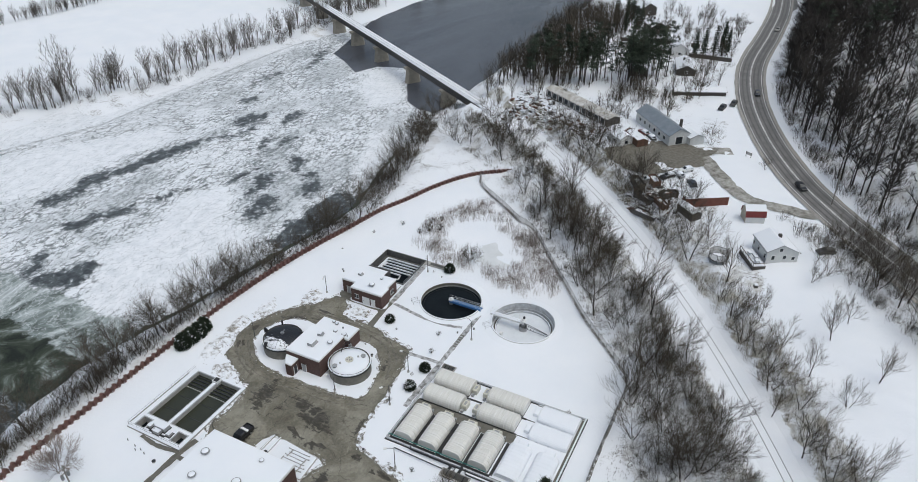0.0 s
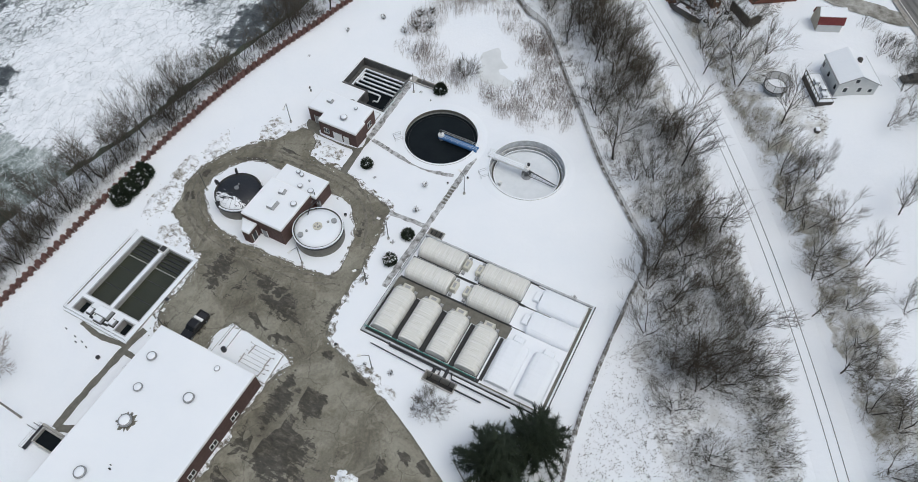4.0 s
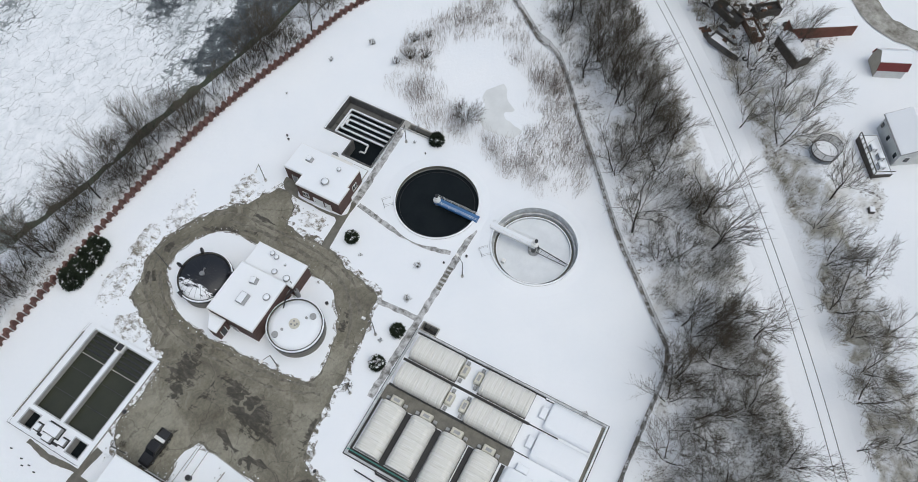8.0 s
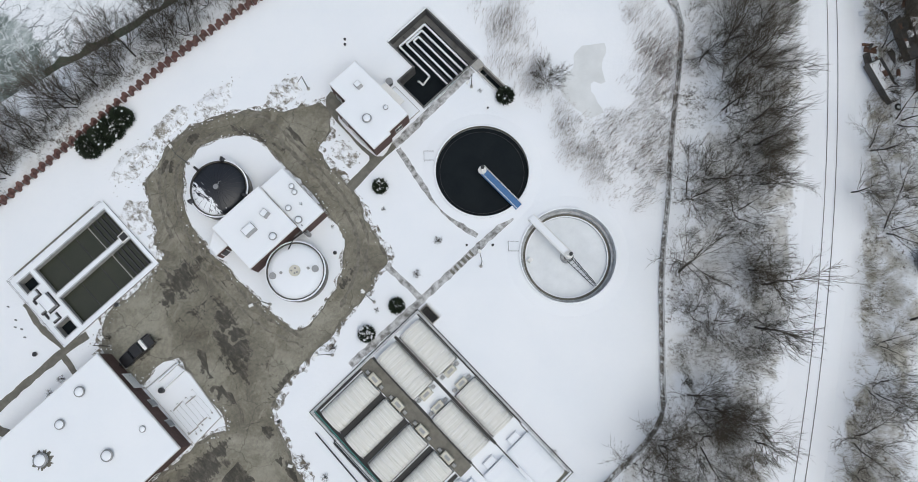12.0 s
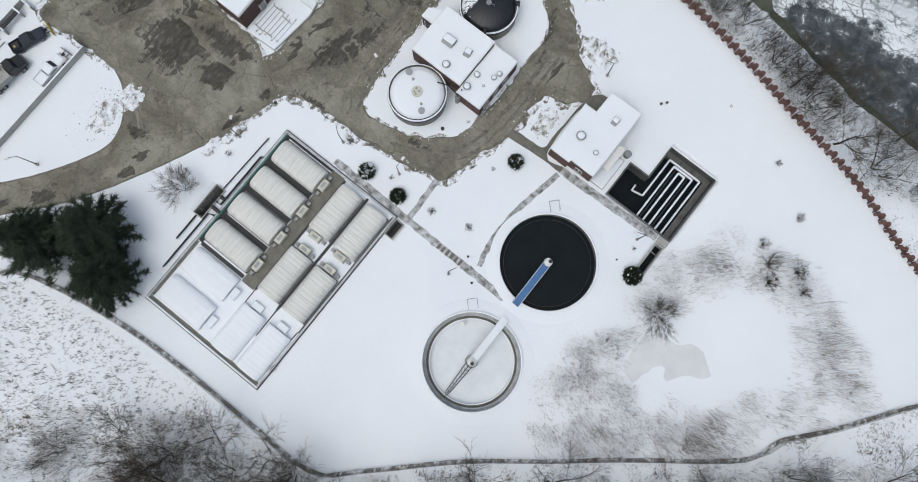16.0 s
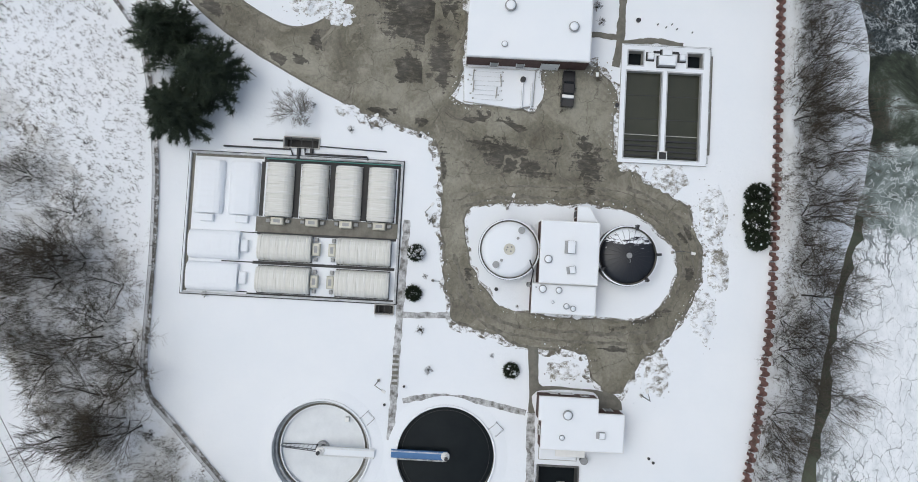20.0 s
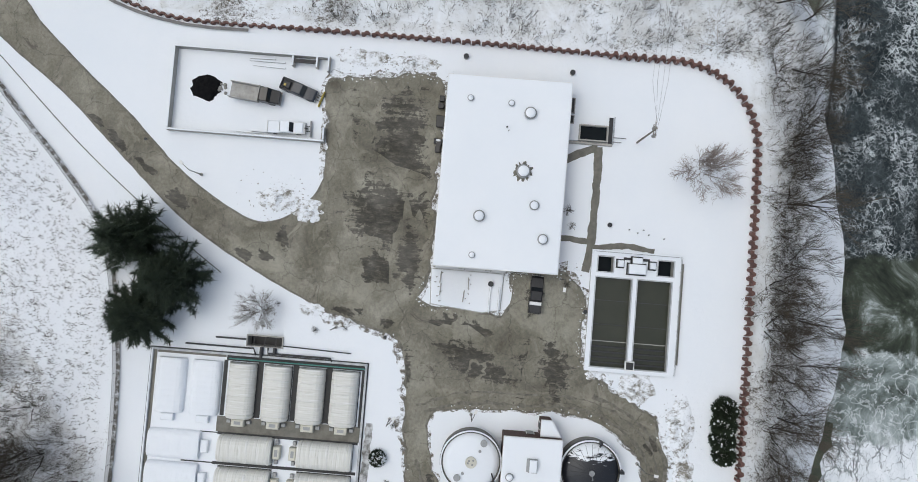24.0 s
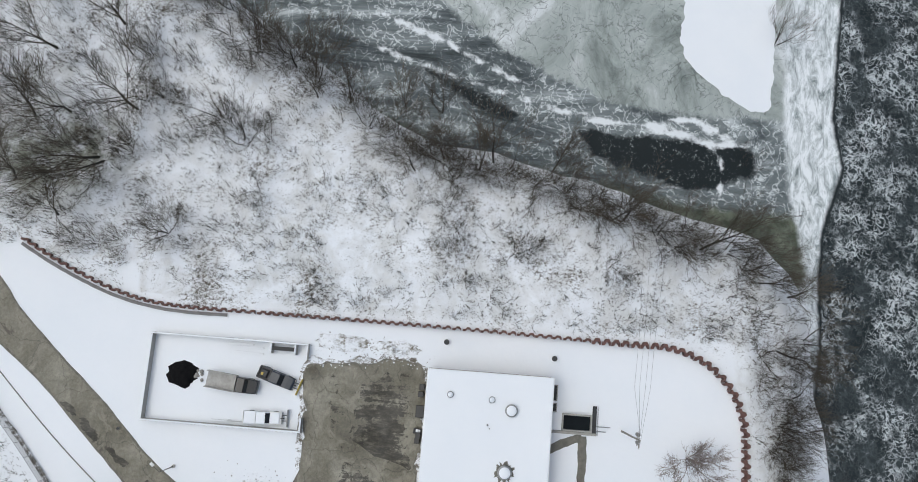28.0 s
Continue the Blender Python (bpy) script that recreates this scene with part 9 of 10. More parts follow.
def brush_places(n, place, lo, hi, low=False):
    out = []
    for _ in range(n * 4):
        if len(out) >= n:
            break
        p = place()
        if p is None:
            continue
        k = noise.noise(Vector((p[0] * 0.12, p[1] * 0.12, 5)))
        if k < rnd.uniform(-0.55, 0.4):
            continue
        out.append((rnd.randrange(4, 7) if low else rnd.randrange(7), p[0], p[1], land_at(*p), rnd.uniform(lo, hi), rnd.uniform(0, 6.28)))
    return out


M["fuzz"] = material("olive_brown_twigs", (0.06, 0.051, 0.036), (0.145, 0.125, 0.09), 0.25, 0.9)
FUZZ = [brush_proto(70 + s, 20, 2.3, 3.2, 0.013) for s in range(5)]


def fuzz_places(n, place, lo, hi):
    return [(k % 5, x, y, z, s, a) for k, x, y, z, s, a in brush_places(n, place, lo, hi)]


joined("brush", FUZZ, fuzz_places(420, by_rail(-60, 125, 9.0, 20.5), 0.4, 1.0) + fuzz_places(260, by_rail(-25, 60, 9.0, 21), 0.5, 1.0) + fuzz_places(190, by_rail(-62, -8, 9.0, 24), 0.45, 0.95) + fuzz_places(900, by_rail(-60, 125, 5.5, 10.5), 0.5, 1.2), M["fuzz"], "thick olive-brown winter brush on the railway bank", "brush")
joined("brush", FUZZ, fuzz_places(330, by_rail(-110, 110, -12, -5.2), 0.5, 1.1) + fuzz_places(260, by_rail(-110, 110, -7.5, -5.3), 0.4, 0.9), M["straw"], "tan winter brush beyond the railway", "brush")
joined("brush", BRUSH, brush_places(1300, by_bank(-100, 130, 1.0, 11), 0.5, 1.25), M["twig"], "dark winter brush on the river bank", "brush")


def north_scrub():
    x, y = rnd.uniform(-150, -86), rnd.uniform(-75, 66)
    d = x - float(np.interp(y, CREEK[:, 1], CREEK[:, 0]))
    return (x, y) if d > 0.5 and not inside(PLANT, x, y) and float(side_of(WALL, x, y)) > 1.5 else None


def west_field():
    x, y = rnd.uniform(-95, 0), rnd.uniform(-75, -33)
    u, w = 0.78 * x + 0.626 * y, -0.626 * x + 0.78 * y
    return (x, y) if not inside(PLANT, x, y) and float(side_of(FENCE, x, y)) > 1.5 and w - float(rail_w(u)) > 5 else None


joined("brush", BRUSH, brush_places(2600, north_scrub, 0.3, 0.95), M["twig"], "brown scrub poking through the snow by the creek", "brush")
STALKS = [brush_proto(60 + s, 2 + s % 2, 0.9, 0.6, 0.024) for s in range(4)]
field_stalks = []
while len(field_stalks) < 5600:
    p = west_field()
    if p:
        field_stalks.append((rnd.randrange(4), p[0], p[1], land_at(*p), rnd.uniform(0.5, 1.1), 0.6 + rnd.gauss(0, 0.5)))
joined("brush", STALKS, field_stalks, M["twig"], "dry weed stalks in the snowy field", "brush")


def pond_scrub():
    x, y = rnd.uniform(20, 62), rnd.uniform(-7, 42)
    return (x, y) if inside(PLANT, x, y) and not inside(POND, x, y) and inside([(24, 27), (30, 37), (42, 40), (60, 32), (60, 19), (52, 9), (36, -3), (24, -6.5), (20, -1), (21, 9), (24, 14)], x, y) else None




def reed_proto(seed, n, h, spread, r):
    """A stand of upright stalks that hardly lean."""
    q = random.Random(seed)
    b = Build()
    for _ in range(n):
        a, o = q.uniform(0, 6.283), spread * q.random() ** 0.6
        p = Vector((math.cos(a) * o, math.sin(a) * o, -0.05))
        t = p + Vector((q.gauss(0, 0.16), q.gauss(0, 0.16), 1)) * h * q.uniform(0.6, 1.15)
        blade(b, p, t, r)
        m = p.lerp(t, q.uniform(0.5, 0.8))
        blade(b, m, m + Vector((q.gauss(0, 0.25), q.gauss(0, 0.25), 0.35 * h)), r * 0.8)
    return arrays(b)


REEDS = [reed_proto(80 + s, 34, 1.9, 1.9, 0.02) for s in range(4)]
pond_reeds = []
for _ in range(2300):
    p = pond_scrub()
    if p and (inside([(58, 25), (39, 9.3), (23, 8), (21, -1), (24.4, -6), (35, -2.5), (52, 9.5), (59, 18)], *p) or rnd.random() < 0.6) and noise.noise(Vector((p[0] * 0.1, p[1] * 0.1, 2))) > rnd.uniform(-0.6, 0.3):
        pond_reeds.append((rnd.randrange(4), p[0], p[1], land_at(*p), rnd.uniform(0.5, 1.1), rnd.uniform(0, 6.28)))
joined("brush", REEDS, pond_reeds, M["reed"], "dry reeds and weeds round the small pond", "brush")

# thicket at the head of the creek and clumps along its edge
thicket = []
for _ in range(120):
    x, y = rnd.uniform(-142, -92), rnd.uniform(-85, -8)
    d = x - float(np.interp(y, CREEK[:, 1], CREEK[:, 0]))
    if d > 0 and not inside(PLANT, x, y) and float(side_of(WALL, x, y)) > 3 and rnd.random() < 0.35 + 0.65 * (y < -25):
        thicket.append((x, y))
for _ in range(70):
    y = rnd.uniform(-40, 64)
    x = float(np.interp(y, CREEK[:, 1], CREEK[:, 0])) + rnd.uniform(0, 5)
    thicket.append((x, y))
CLUMP = [brush_proto(40 + s, 34, 2.8, 4.2, 0.017) for s in range(3)]
joined("brush", CLUMP, [(rnd.randrange(3), x, y, land_at(x, y), rnd.uniform(0.5, 1.3), rnd.uniform(0, 6.28)) for x, y in thicket], M["twig"], "dense brown thickets along the creek", "brush")
for _ in range(20):
    p = thicket[rnd.randrange(len(thicket))]
    plant_tree(rnd.choice(VASE + TALL), p[0] + 1.5, p[1], rnd.uniform(0.7, 1.2), rnd.uniform(0, 360), "bare tree in the thicket by the creek", "bare trees by the creek", "tree", (rnd.uniform(-14, 14), rnd.uniform(-14, 14)))

for k in range(16):
    x, y = rnd.uniform(-140, -98), rnd.uniform(-72, -22)
    if land_at(x, y) > -4.5 and float(side_of(WALL, x, y)) > 5:
        plant_tree(TALL[k % 4], x, y, rnd.uniform(1.1, 1.5), rnd.uniform(0, 360), "tall dark bare tree over the scrub by the creek", "bare trees by the creek", "tree", (rnd.uniform(-16, 16), rnd.uniform(-16, 16)))

for k in range(20):
    y = -38 + 5.2 * k + rnd.uniform(-1.5, 1.5)
    x = float(np.interp(y, CREEK[:, 1], CREEK[:, 0])) + rnd.uniform(1.5, 5)
    plant_tree((VASE + TALL)[k % 8], x, min(y, 63), rnd.uniform(0.8, 1.25), rnd.uniform(0, 360), "dark bare tree leaning out over the creek", "bare trees by the creek", "tree", (rnd.uniform(-8, 8), rnd.uniform(-22, -6)))

# woods on the hill past the highway, and the lines of trees on the far shore
def pole_proto(seed, h):
    q = random.Random(seed)
    b = Build()
    bars(b, (0, 0, -1), (q.uniform(-0.5, 0.5), q.uniform(-0.5, 0.5), h * 0.95), 0.26)
    for _ in range(26):
        z = h * q.uniform(0.22, 0.76)
        a = q.uniform(0, 6.283)
        d = Vector((math.cos(a), math.sin(a), q.uniform(0.5, 1.3))).normalized()
        p = Vector((0, 0, z))
        m = p + d * h * q.uniform(0.12, 0.2)
        blade(b, p, m, 0.12)
        for _ in range(7):
            e = (d + Vector((q.uniform(-0.7, 0.7), q.uniform(-0.7, 0.7), q.uniform(-0.1, 0.5)))).normalized()
            blade(b, p.lerp(m, q.uniform(0.5, 1)), m + e * h * q.uniform(0.08, 0.17), 0.06)
    return arrays(b)


def round_proto(seed, h):
    """A round-headed tree of several leaders, twigged from low down."""
    q = random.Random(seed)
    b = Build()
    bars(b, (0, 0, -1), (0, 0, h * 0.2), 0.26, 0.2)
    for k in range(6):
        a, s = 6.283 * (k + q.random() * 0.6) / 6, q.uniform(0.06, 0.36)
        d = Vector((math.cos(a) * s, math.sin(a) * s, 1)).normalized()
        p = Vector((0, 0, h * q.uniform(0.06, 0.2)))
        n = h * q.uniform(0.55, 0.82)
        bars(b, p, p + d * n, 0.1, 0.025)
        for i in range(9):
            f = 0.18 + 0.8 * (i + q.random()) / 9
            o = q.uniform(0, 6.283)
            e = (d * 0.9 + Vector((math.cos(o), math.sin(o), 0.1)) * q.uniform(0.4, 0.8)).normalized()
            m = p + d * n * f
            w = m + e * h * q.uniform(0.14, 0.26) * (1.25 - f * 0.7)
            blade(b, m, w, 0.05)
            for _ in range(6):
                g = (e + Vector((q.uniform(-0.6, 0.6), q.uniform(-0.6, 0.6), q.uniform(-0.2, 0.5)))).normalized()
                c = m.lerp(w, q.uniform(0.35, 1))
                blade(b, c, c + g * h * q.uniform(0.06, 0.12), 0.03)
    return arrays(b)


POLES = [pole_proto(s, 17) for s in range(5)]
ROUND = [round_proto(s, 13) for s in range(4)]
M["far_twig"] = material("grey_far_twigs", (0.07, 0.062, 0.055), (0.14, 0.125, 0.11), 0.3, 0.9)
hill = []
while len(hill) < 1750:
    x = rnd.uniform(30, 420)
    y = float(np.interp(x, HWY[:, 0], HWY[:, 1])) - 12.5 - 172 * rnd.random() ** 1.4
    hill.append((rnd.randrange(5), x, y, land_at(x, y), rnd.uniform(0.8, 1.4), rnd.uniform(0, 6.28)))
M["hill_bark"] = material("dark_woodland_bark", (0.020, 0.017, 0.015), (0.048, 0.041, 0.035), 0.5, 0.9)
under = []
for _ in range(900):
    x = rnd.uniform(50, 330)
    y = float(np.interp(x, HWY[:, 0], HWY[:, 1])) - 9.5 - 90 * rnd.random() ** 1.6
    under.append((rnd.randrange(3), x, y, land_at(x, y), rnd.uniform(0.6, 1.6), rnd.uniform(0, 6.28)))
for _ in range(110):
    x = rnd.uniform(20, 72)
    y = float(np.interp(x, HWY[:, 0], HWY[:, 1])) + 7 + 12 * rnd.random() ** 1.5
    under.append((rnd.randrange(3), x, y, land_at(x, y), rnd.uniform(0.5, 1.2), rnd.uniform(0, 6.28)))
joined("brush", CLUMP, under, M["twig"], "dark undergrowth along the highway and below the hillside woods", "brush")
joined("woodland", POLES, hill, M["hill_bark"], "dense bare grey woods on the hillside past the highway", "woods")
shore = []
shore.append((1, 70, 232, land_at(70, 232), 1.9, 0.4))
shore.append((2, 73, 231, land_at(73, 231), 1.7, 2.4))
while len(shore) < 190:
    x = rnd.uniform(-40, 260)
    y = float(np.interp(x, FAR[:, 0], FAR[:, 1])) + rnd.uniform(6, 15)
    shore.append((rnd.randrange(4), x, y, land_at(x, y), rnd.uniform(0.7, 1.4), rnd.uniform(0, 6.28)))
for i in range(70):
    x, y = rnd.uniform(238, 330), 0
    y = float(np.interp(x, FAR[:, 0], FAR[:, 1])) + rnd.uniform(5, 60)
    shore.append((rnd.randrange(4), x, y, land_at(x, y), rnd.uniform(0.8, 1.3), rnd.uniform(0, 6.28)))
for i in range(130):
    f = rnd.random()
    x, y = 100 + 120 * f, 355 - 12 * f + rnd.uniform(-3, 3)
    shore.append((rnd.randrange(4), x, y, land_at(x, y), rnd.uniform(0.35, 0.8), rnd.uniform(0, 6.28)))
bank = []
for _ in range(150):
    x = rnd.uniform(-60, 260)
    y = float(np.interp(x, FAR[:, 0], FAR[:, 1])) + rnd.uniform(3, 12)
    bank.append((rnd.randrange(3), x, y, land_at(x, y), rnd.uniform(0.7, 1.7), rnd.uniform(0, 6.28)))
joined("brush", CLUMP, bank, M["far_twig"], "grey brush along the far river bank", "brush")
joined("woodland", ROUND, shore, M["far_twig"], "line of bare trees along the far river bank", "woods")
# bare trees and brush between the junkyard and the houses
near = []
for i in range(210):
    x, y = rnd.uniform(120, 270), rnd.uniform(-20, 78)
    if float(side_of(HWY.tolist(), x, y)) > 9 and land_at(x, y) > 3 and not (92 < x < 150 and -24 < y < 26):
        near.append((rnd.randrange(4), x, y, land_at(x, y), rnd.uniform(0.5, 0.95), rnd.uniform(0, 6.28)))
low = []
for i in range(420):
    x, y = rnd.uniform(105, 275), rnd.uniform(-20, 80)
    if float(side_of(HWY.tolist(), x, y)) > 8 and land_at(x, y) > 3 and not (92 < x < 150 and -24 < y < 26):
        low.append((rnd.randrange(3), x, y, land_at(x, y), rnd.uniform(0.5, 1.4), rnd.uniform(0, 6.28)))
for i in range(150):
    x, y = (rnd.uniform(120, 152), rnd.uniform(-12, 16)) if i % 2 else (rnd.uniform(92, 128), rnd.uniform(2, 40))
    if float(side_of([(108, -17), (124, -2)], x, y)) > 6 and float(side_of([(113, 6), (134, 37)], x, y)) > 5 and float(side_of([(91, -1), (96, 9), (112, 24)], x, y)) > 3.5 and math.hypot(x - 102.5, y - 1) > 6 and land_at(x, y) > 4.9:
        low.append((rnd.randrange(3), x, y, land_at(x, y), rnd.uniform(0.5, 1.2), rnd.uniform(0, 6.28)))
        if i % 4 == 1:
            near.append((rnd.randrange(4), x, y, land_at(x, y), rnd.uniform(0.5, 0.8), rnd.uniform(0, 6.28)))
joined("brush", CLUMP, low, M["twig"], "brown undergrowth round the houses", "brush")
for i in range(300):
    x, y = rnd.uniform(138, 240), rnd.uniform(34, 84)
    if land_at(x, y) > 2 and math.hypot(x - rail_at(0.78 * x + 0.626 * y).x, y - rail_at(0.78 * x + 0.626 * y).y) > 6:
        near.append((rnd.randrange(4), x, y, land_at(x, y), rnd.uniform(0.8, 1.3), rnd.uniform(0, 6.28)))
joined("woodland", ROUND, near, M["twig"], "bare trees round the junkyard and houses", "woods")


# ---- evergreens ----
def conifer_meshes(seed, h, spread, rows, wide=0.10, tuft=7, low=0.12):
    q = random.Random(seed)
    trunk, crown = Build(), Build()
    trunk.tube([(0, 0, -0.3), (q.uniform(-0.1, 0.1), q.uniform(-0.1, 0.1), h * 0.5), (0, 0, h * 0.97)], 0.022 * h, 7, 0.03)
    for k in range(rows):
        f = (k + 0.5) / rows
        z = h * (low + (0.98 - low) * f)
        R = spread * (1 - f) ** 0.75 * (0.55 + 0.45 * min(1, f * 5))
        n = max(4, int((9 if h > 15 else 11) - 3 * f))
        for i in range(n):
            a = 6.283 * (i + q.random() * 0.7) / n + k * 1.1
            r = R * q.uniform(0.4, 1.2)
            tip = Vector((math.cos(a) * r, math.sin(a) * r, z - 0.1 * r + q.uniform(-0.2, 0.35)))
            base = Vector((0, 0, z))
            bars(crown, base, tip, 0.035, 0.012)
            m = max(4, int(r * (3.4 if h < 15 else 2.2)))
            for j in range(m):
                p = base.lerp(tip, 0.25 + 0.78 * (j + q.random()) / m)
                for _ in range(tuft):
                    d = Vector((math.cos(a), math.sin(a), 0)) * q.uniform(0.0, 0.9) + Vector((q.uniform(-1, 1), q.uniform(-1, 1), q.uniform(-0.35, 0.7)))
                    d.normalize()
                    ln = q.uniform(0.4, 0.8) * (spread / 2.6) ** 0.5
                    s = d.orthogonal().normalized() * wide * (spread / 2.6) ** 0.5
                    crown.add([tuple(p - s), tuple(p + s), tuple(p + d * ln)], [(0, 1, 2)])
    return trunk.mesh("trunk", M["bark"]), crown.mesh("crown", M["needle"])


PINE = [conifer_meshes(s, 12, 6.1, 19, 0.05, 9) for s in range(2)]
SPRUCE = [conifer_meshes(7 + s, 15, 2.6, 13, 0.2, 5, 0.1) for s in range(2)]


def tall_pine_meshes(seed, h):
    """A tall forest pine: bare dark trunk, ragged clumps of needles on uneven limbs."""
    q = random.Random(seed)
    trunk, crown = Build(), Build()
    top = Vector((q.uniform(-0.6, 0.6), q.uniform(-0.6, 0.6), h))
    trunk.tube([(0, 0, -0.4), (top.x * 0.4, top.y * 0.4, h * 0.5), tuple(top)], 0.2, 6, 0.05)
    for k in range(24):
        f = q.uniform(0.34, 1.0)
        p = Vector((top.x * f, top.y * f, h * f))
        a, r = q.uniform(0, 6.283), h * q.uniform(0.05, 0.17) * (1.25 - 0.75 * f)
        tip = p + Vector((math.cos(a) * r, math.sin(a) * r, r * q.uniform(0.0, 0.45)))
        blade(crown, p, tip, 0.07)
        for _ in range(34):
            c = p.lerp(tip, q.uniform(0.35, 1.15)) + Vector((q.gauss(0, 0.36), q.gauss(0, 0.36), q.gauss(0, 0.2)))
            d = Vector((q.uniform(-1, 1), q.uniform(-1, 1), q.uniform(-0.3, 0.9))).normalized()
            w = d.orthogonal().normalized() * 0.14
            crown.add([tuple(c - w), tuple(c + w), tuple(c + d * q.uniform(0.4, 0.8))], [(0, 1, 2)])
    return trunk.mesh("trunk", M["bark"]), crown.mesh("crown", M["needle"])


FOREST = [tall_pine_meshes(30 + s, 17 + 2 * (s % 3)) for s in range(5)]
for x, y, s, nm in ((-50.2, -28.8, 1.16, "tall dark green pine"), (-44.6, -22.6, 1.08, "dark green pine with an open crown"), (-38.9, -26.9, 1.0, "dark green pine near the pad")):
    plant_tree(PINE[int(-x) % 2], x, y, s, x * 13, nm + " by the fence", "pines by the fence", "pine_tree")
# a belt of pines behind the long shed, then singles among the houses
k = 0
while k < 62:
    if k < 46:
        f = rnd.random()
        x, y = 137 + 14 * f + rnd.uniform(0, 16), 48 - 40 * f + rnd.uniform(-4, 4)
    else:
        x, y = rnd.uniform(150, 182), rnd.uniform(2, 14)
    if float(side_of([(115, 5.5), (132, 37)], x, y)) < 6 or float(side_of(HWY.tolist(), x, y)) < 10:
        continue
    plant_tree(FOREST[k % 5], x, y, rnd.uniform(0.75, 1.2), rnd.uniform(0, 360), "tall dark pine with a bare trunk behind the long shed", "pines behind the junkyard", "pine_tree", (rnd.uniform(-3, 3), rnd.uniform(-3, 3)))
    k += 1
for k, (x, y) in enumerate(((203, -3), (206, -6), (208, -10), (210, -13), (212, -15), (240, 30), (246, 36), (252, 40), (226, 34), (230, 30), (234, 36), (238, 42))):
    plant_tree(SPRUCE[k % 2], x, y, 0.75 + 0.08 * (k % 4), k * 70, "narrow dark spruce beside a snowy lawn", "spruces among the houses", "spruce_tree")
for k in range(52):
    x = rnd.uniform(200, 360)
    y = float(np.interp(x, HWY[:, 0], HWY[:, 1])) - rnd.uniform(12, 90)
    plant_tree(FOREST[k % 5], x, y, rnd.uniform(0.9, 1.4), rnd.uniform(0, 360), "dark pine at the edge of the hillside woods", "pines along the highway", "pine_tree")


def juniper(x, y, r, seed, snow=0.5, h=None):
    q = random.Random(seed)
    h = h or r * 1.5
    t = thing("juniper", "round dark green juniper bush holding clumps of snow", "bush", pose(x, y, 0), "juniper bushes on the lawn")
    b, sn = Build(), []
    for i in range(int((1500 if h > 3.5 else 800) * r)):
        a, e = q.uniform(0, 6.283), math.asin(q.uniform(-0.05, 1))
        d = Vector((math.cos(a) * math.cos(e), math.sin(a) * math.cos(e), math.sin(e)))
        rr = q.uniform(0.55, 1.0)
        p = Vector((d.x * r * rr * 0.8, d.y * r * rr * 0.8, 0.25 + d.z * h * rr * 0.8))
        v = (d + Vector((q.uniform(-0.5, 0.5), q.uniform(-0.5, 0.5), q.uniform(-0.1, 0.5)))).normalized()
        s = v.orthogonal().normalized() * 0.09
        for w in (s, v.cross(s)):
            b.add([tuple(p - w), tuple(p + w), tuple(p + v * q.uniform(0.25, 0.5))], [(0, 1, 2)])
        if q.random() < snow * 0.07 and d.z > 0.3:
            c = p + v * 0.22
            k = q.uniform(0.1, 0.22)
            sn.append(Build().lathe(c.x, c.y, [(0, c.z + k * 0.6), (k * 0.8, c.z + k * 0.35), (k, c.z), (k * 0.5, c.z - k * 0.3)], 6))
    part("stem", Build().cyl(0, 0, -0.1, 0.6 * h, 0.07, 6), M["bark"], t)
    part("foliage", b, M["needle"], t)
    for c in sn:
        part("snow_clump", c, M["snow"], t, "", True)
    return t


juniper(-20.0, 9.6, 1.45, 1, 1.2)
juniper(-13.8, 9.5, 1.4, 2, 0.1)
juniper(-2.9, 25.0, 1.35, 3, 0.7)
juniper(21.7, 22.0, 1.7, 4, 0.3)
juniper(-31.6, 61.4, 2.2, 5, 0.3, 4.5)
juniper(-29.3, 61.3, 2.2, 9, 0.25, 4.4)
juniper(-27.0, 61.3, 2.2, 6, 0.3, 4.3)
juniper(-24.8, 61.6, 2.0, 7, 0.25, 4.0)
juniper(60.0, -39.2, 2.3, 8, 0.2)


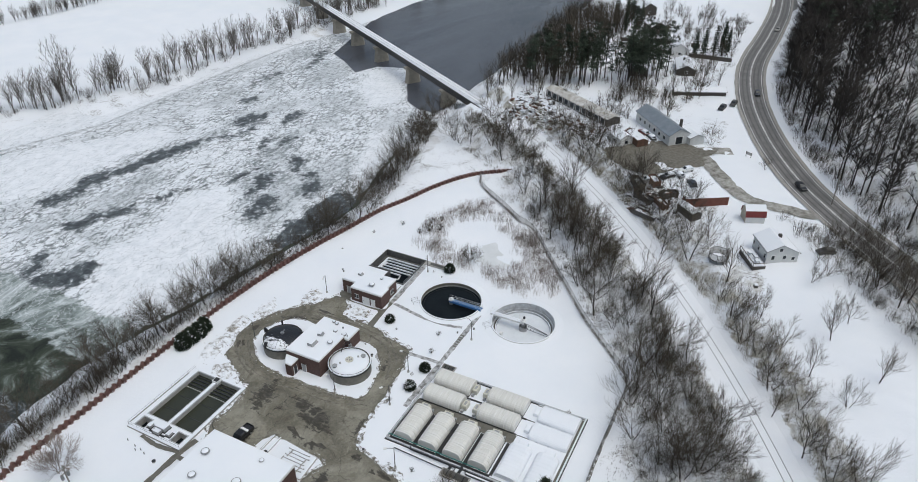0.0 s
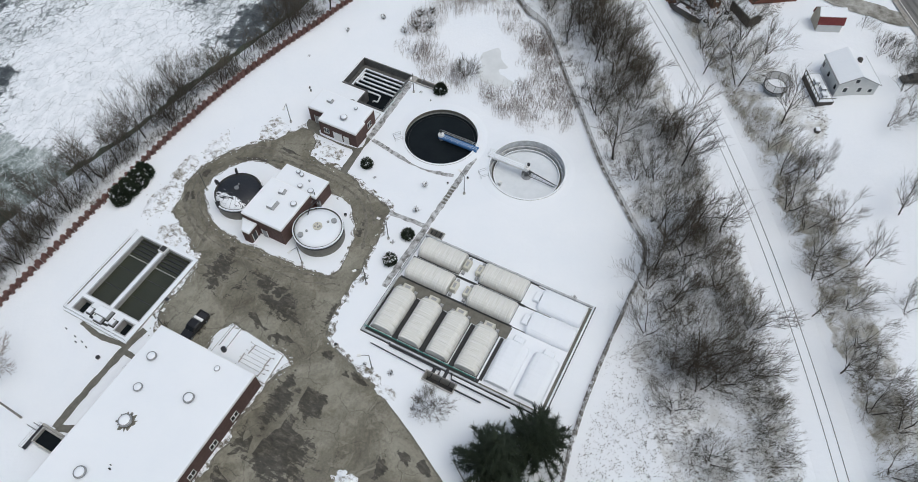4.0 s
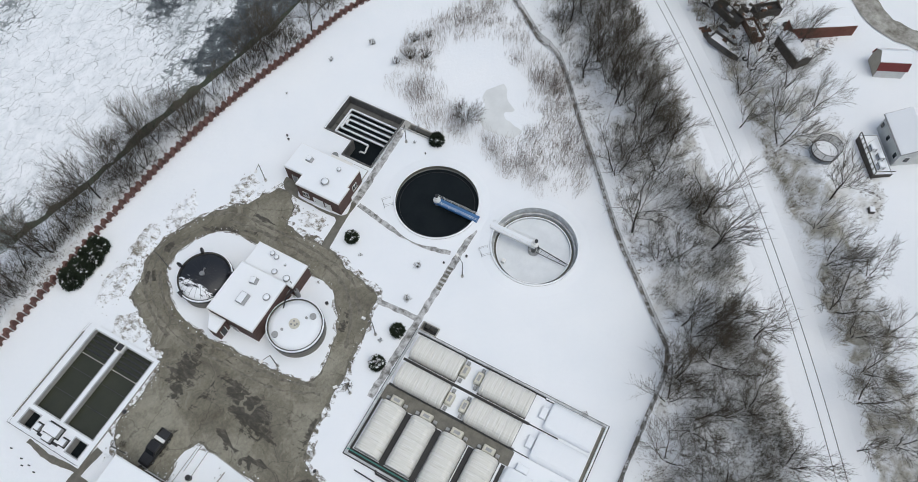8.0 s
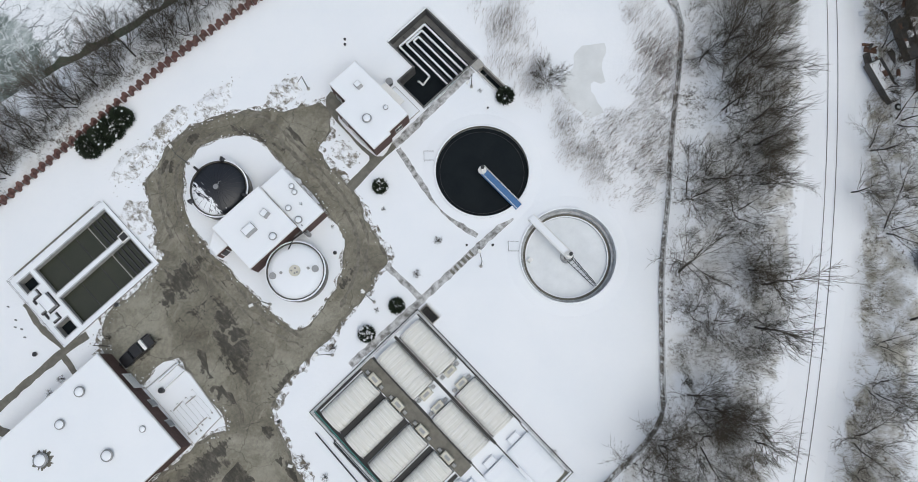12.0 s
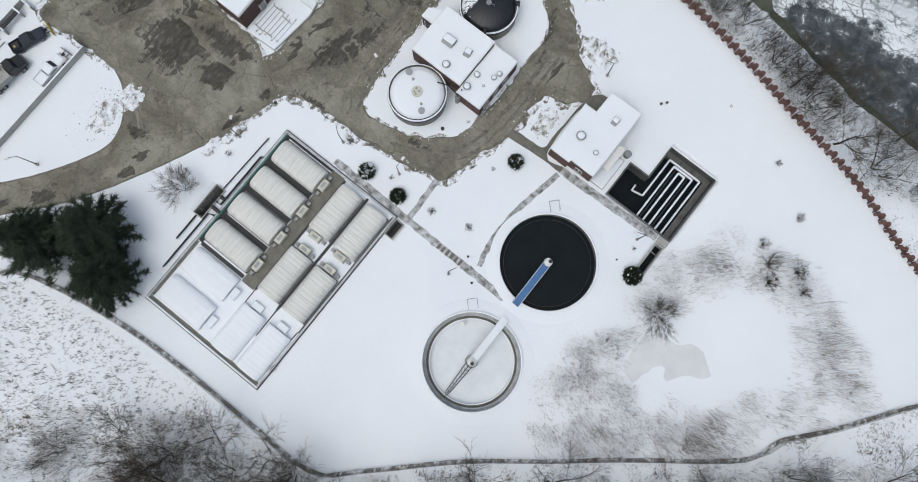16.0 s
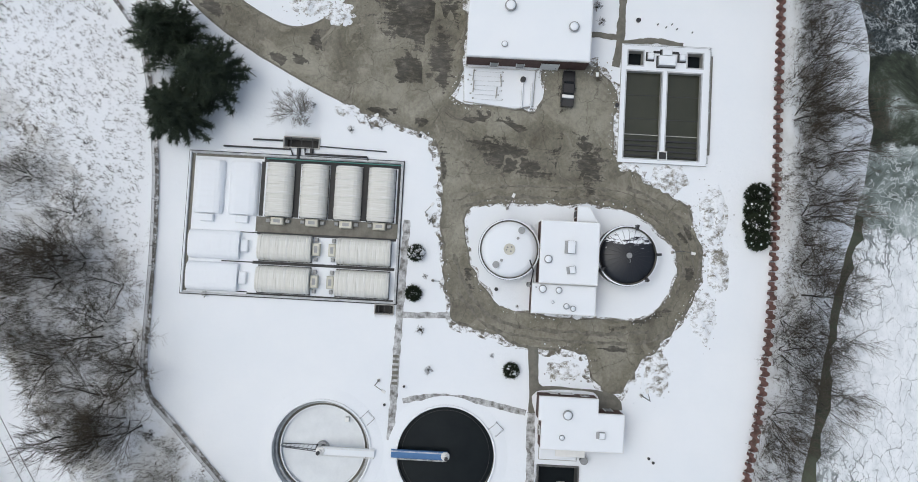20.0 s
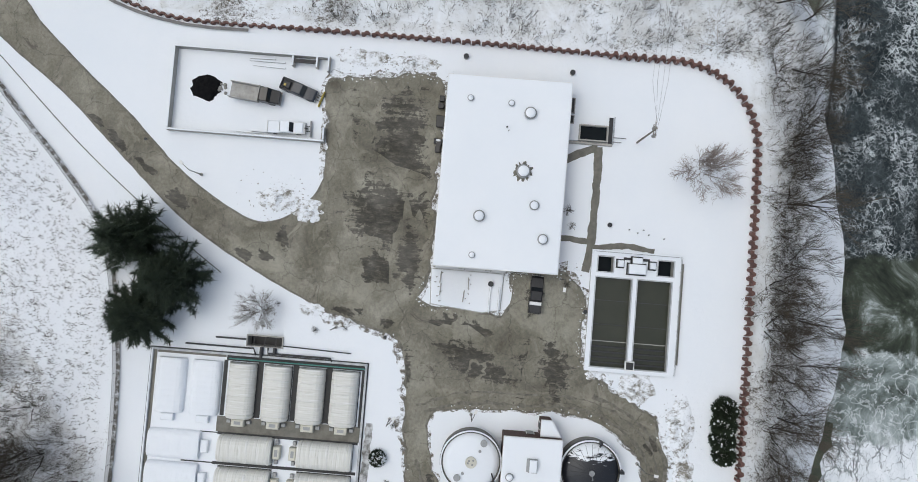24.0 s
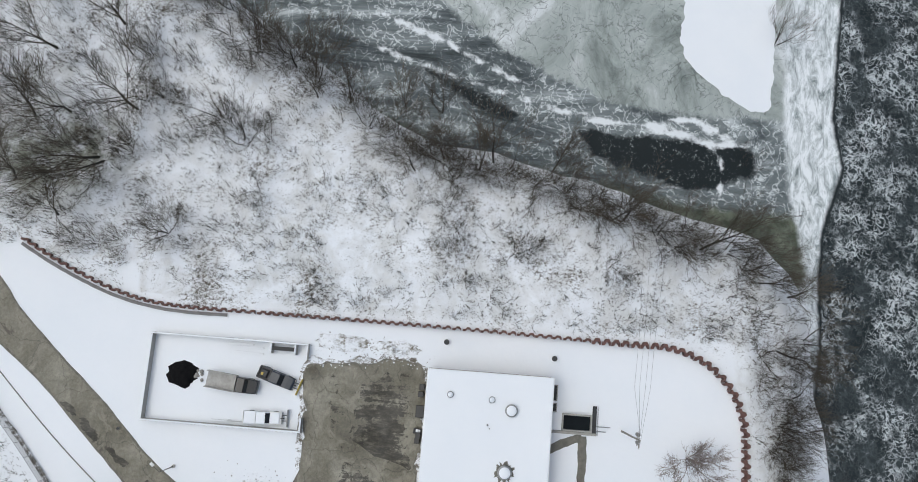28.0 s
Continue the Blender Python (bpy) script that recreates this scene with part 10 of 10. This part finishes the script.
def twig_bush(x, y, s, seed, label="small bare twiggy shrub in the snow"):
    t = thing("shrub", label, "bush", pose(x, y, land_at(x, y), 0, 0, seed * 40) @ Matrix.Scale(s, 4), "small bare shrubs in the snow")
    q = random.Random(seed)
    b = Build()
    for _ in range(54):
        a = q.uniform(0, 6.283)
        d = Vector((math.cos(a) * q.uniform(0.1, 1.3), math.sin(a) * q.uniform(0.1, 1.3), 1)).normalized()
        m = d * q.uniform(0.5, 0.9)
        blade(b, (0, 0, -0.05), m, 0.017)
        for _ in range(4):
            e = (d + Vector((q.uniform(-0.7, 0.7), q.uniform(-0.7, 0.7), q.uniform(0, 0.3)))).normalized()
            blade(b, m, m + e * q.uniform(0.3, 0.6), 0.013)
    part("crown", b, M["twig"], t)
    return t


for i, (x, y, s) in enumerate(((29, 50, 0.8), (36.5, 45, 1.1), (36.8, 36.5, 2.1), (38.5, 34, 1.9), (41, 38, 1.9), (34.5, 38.3, 1.4), (43.5, 36, 1.5), (18, 53, 0.4), (-2.3, 12.5, 0.9), (-8.3, 11.0, 1.0), (-12.0, -22.2, 0.7), (-16.5, 11.2, 0.6), (-25, 11.5, 0.7), (-38.5, -1.5, 0.8), (-48.5, 36.2, 0.9),
                               (-59.8, 35.5, 1.1), (-57.4, 36.4, 0.9), (-21.5, 13.2, 0.5), (-5, 22.0, 0.5), (9.5, -28.7, 1.3), (-42, -7.6, 0.6), (-39.0, 3.0, 0.5), (24.5, 12.0, 0.5), (19.5, 25.5, 0.5), (-12.6, 25.5, 0.4))):
    twig_bush(x, y, s, i + 3)
joined("snow_debris", LUMPS, white_lumps, M["snow"], "broken lumps of plowed snow along the road edges", "snow")
joined("dirt_debris", LUMPS, clods, M["dirt"], "dirty clods and grit thrown up by the plow", "debris")
for k, nm in (("rusty", "rusty scrap metal strewn in the junkyard"), ("snow", "snow-covered scrap strewn in the junkyard"), ("dark_wood", "dark timber and scrap strewn in the junkyard")):
    joined("scrap", SCRAP, SCRAP_PLACES[k], M[k], nm, "scrap")
# a dark strip of slow water along the foot of the bank
M["bank_water"] = material("olive_bank_water", (0.03, 0.035, 0.02), (0.10, 0.11, 0.075), 0.15, 0.2, 0, 0, 1, 0.4)
ribbon("water_edge", [(x, y + 0.6) for x, y in SHORE[6:14].tolist()], 1.9, RIVER_Z + 0.04, M["bank_water"], "dark olive strip of open water under the bank", "river", 1.3, False, 1.5)
sheet("snow_spit", [(-260, 45), (-190, 50), (-150, 54), (-135.6, 54), (-130.6, 57.7), (-126, 63.8), (-125.2, 68.6), (-132.7, 69.8), (-150, 70), (-260, 72)], RIVER_Z + 0.12, M["snow"], "smooth snowy spit between creek and river", "snow", 0.6)
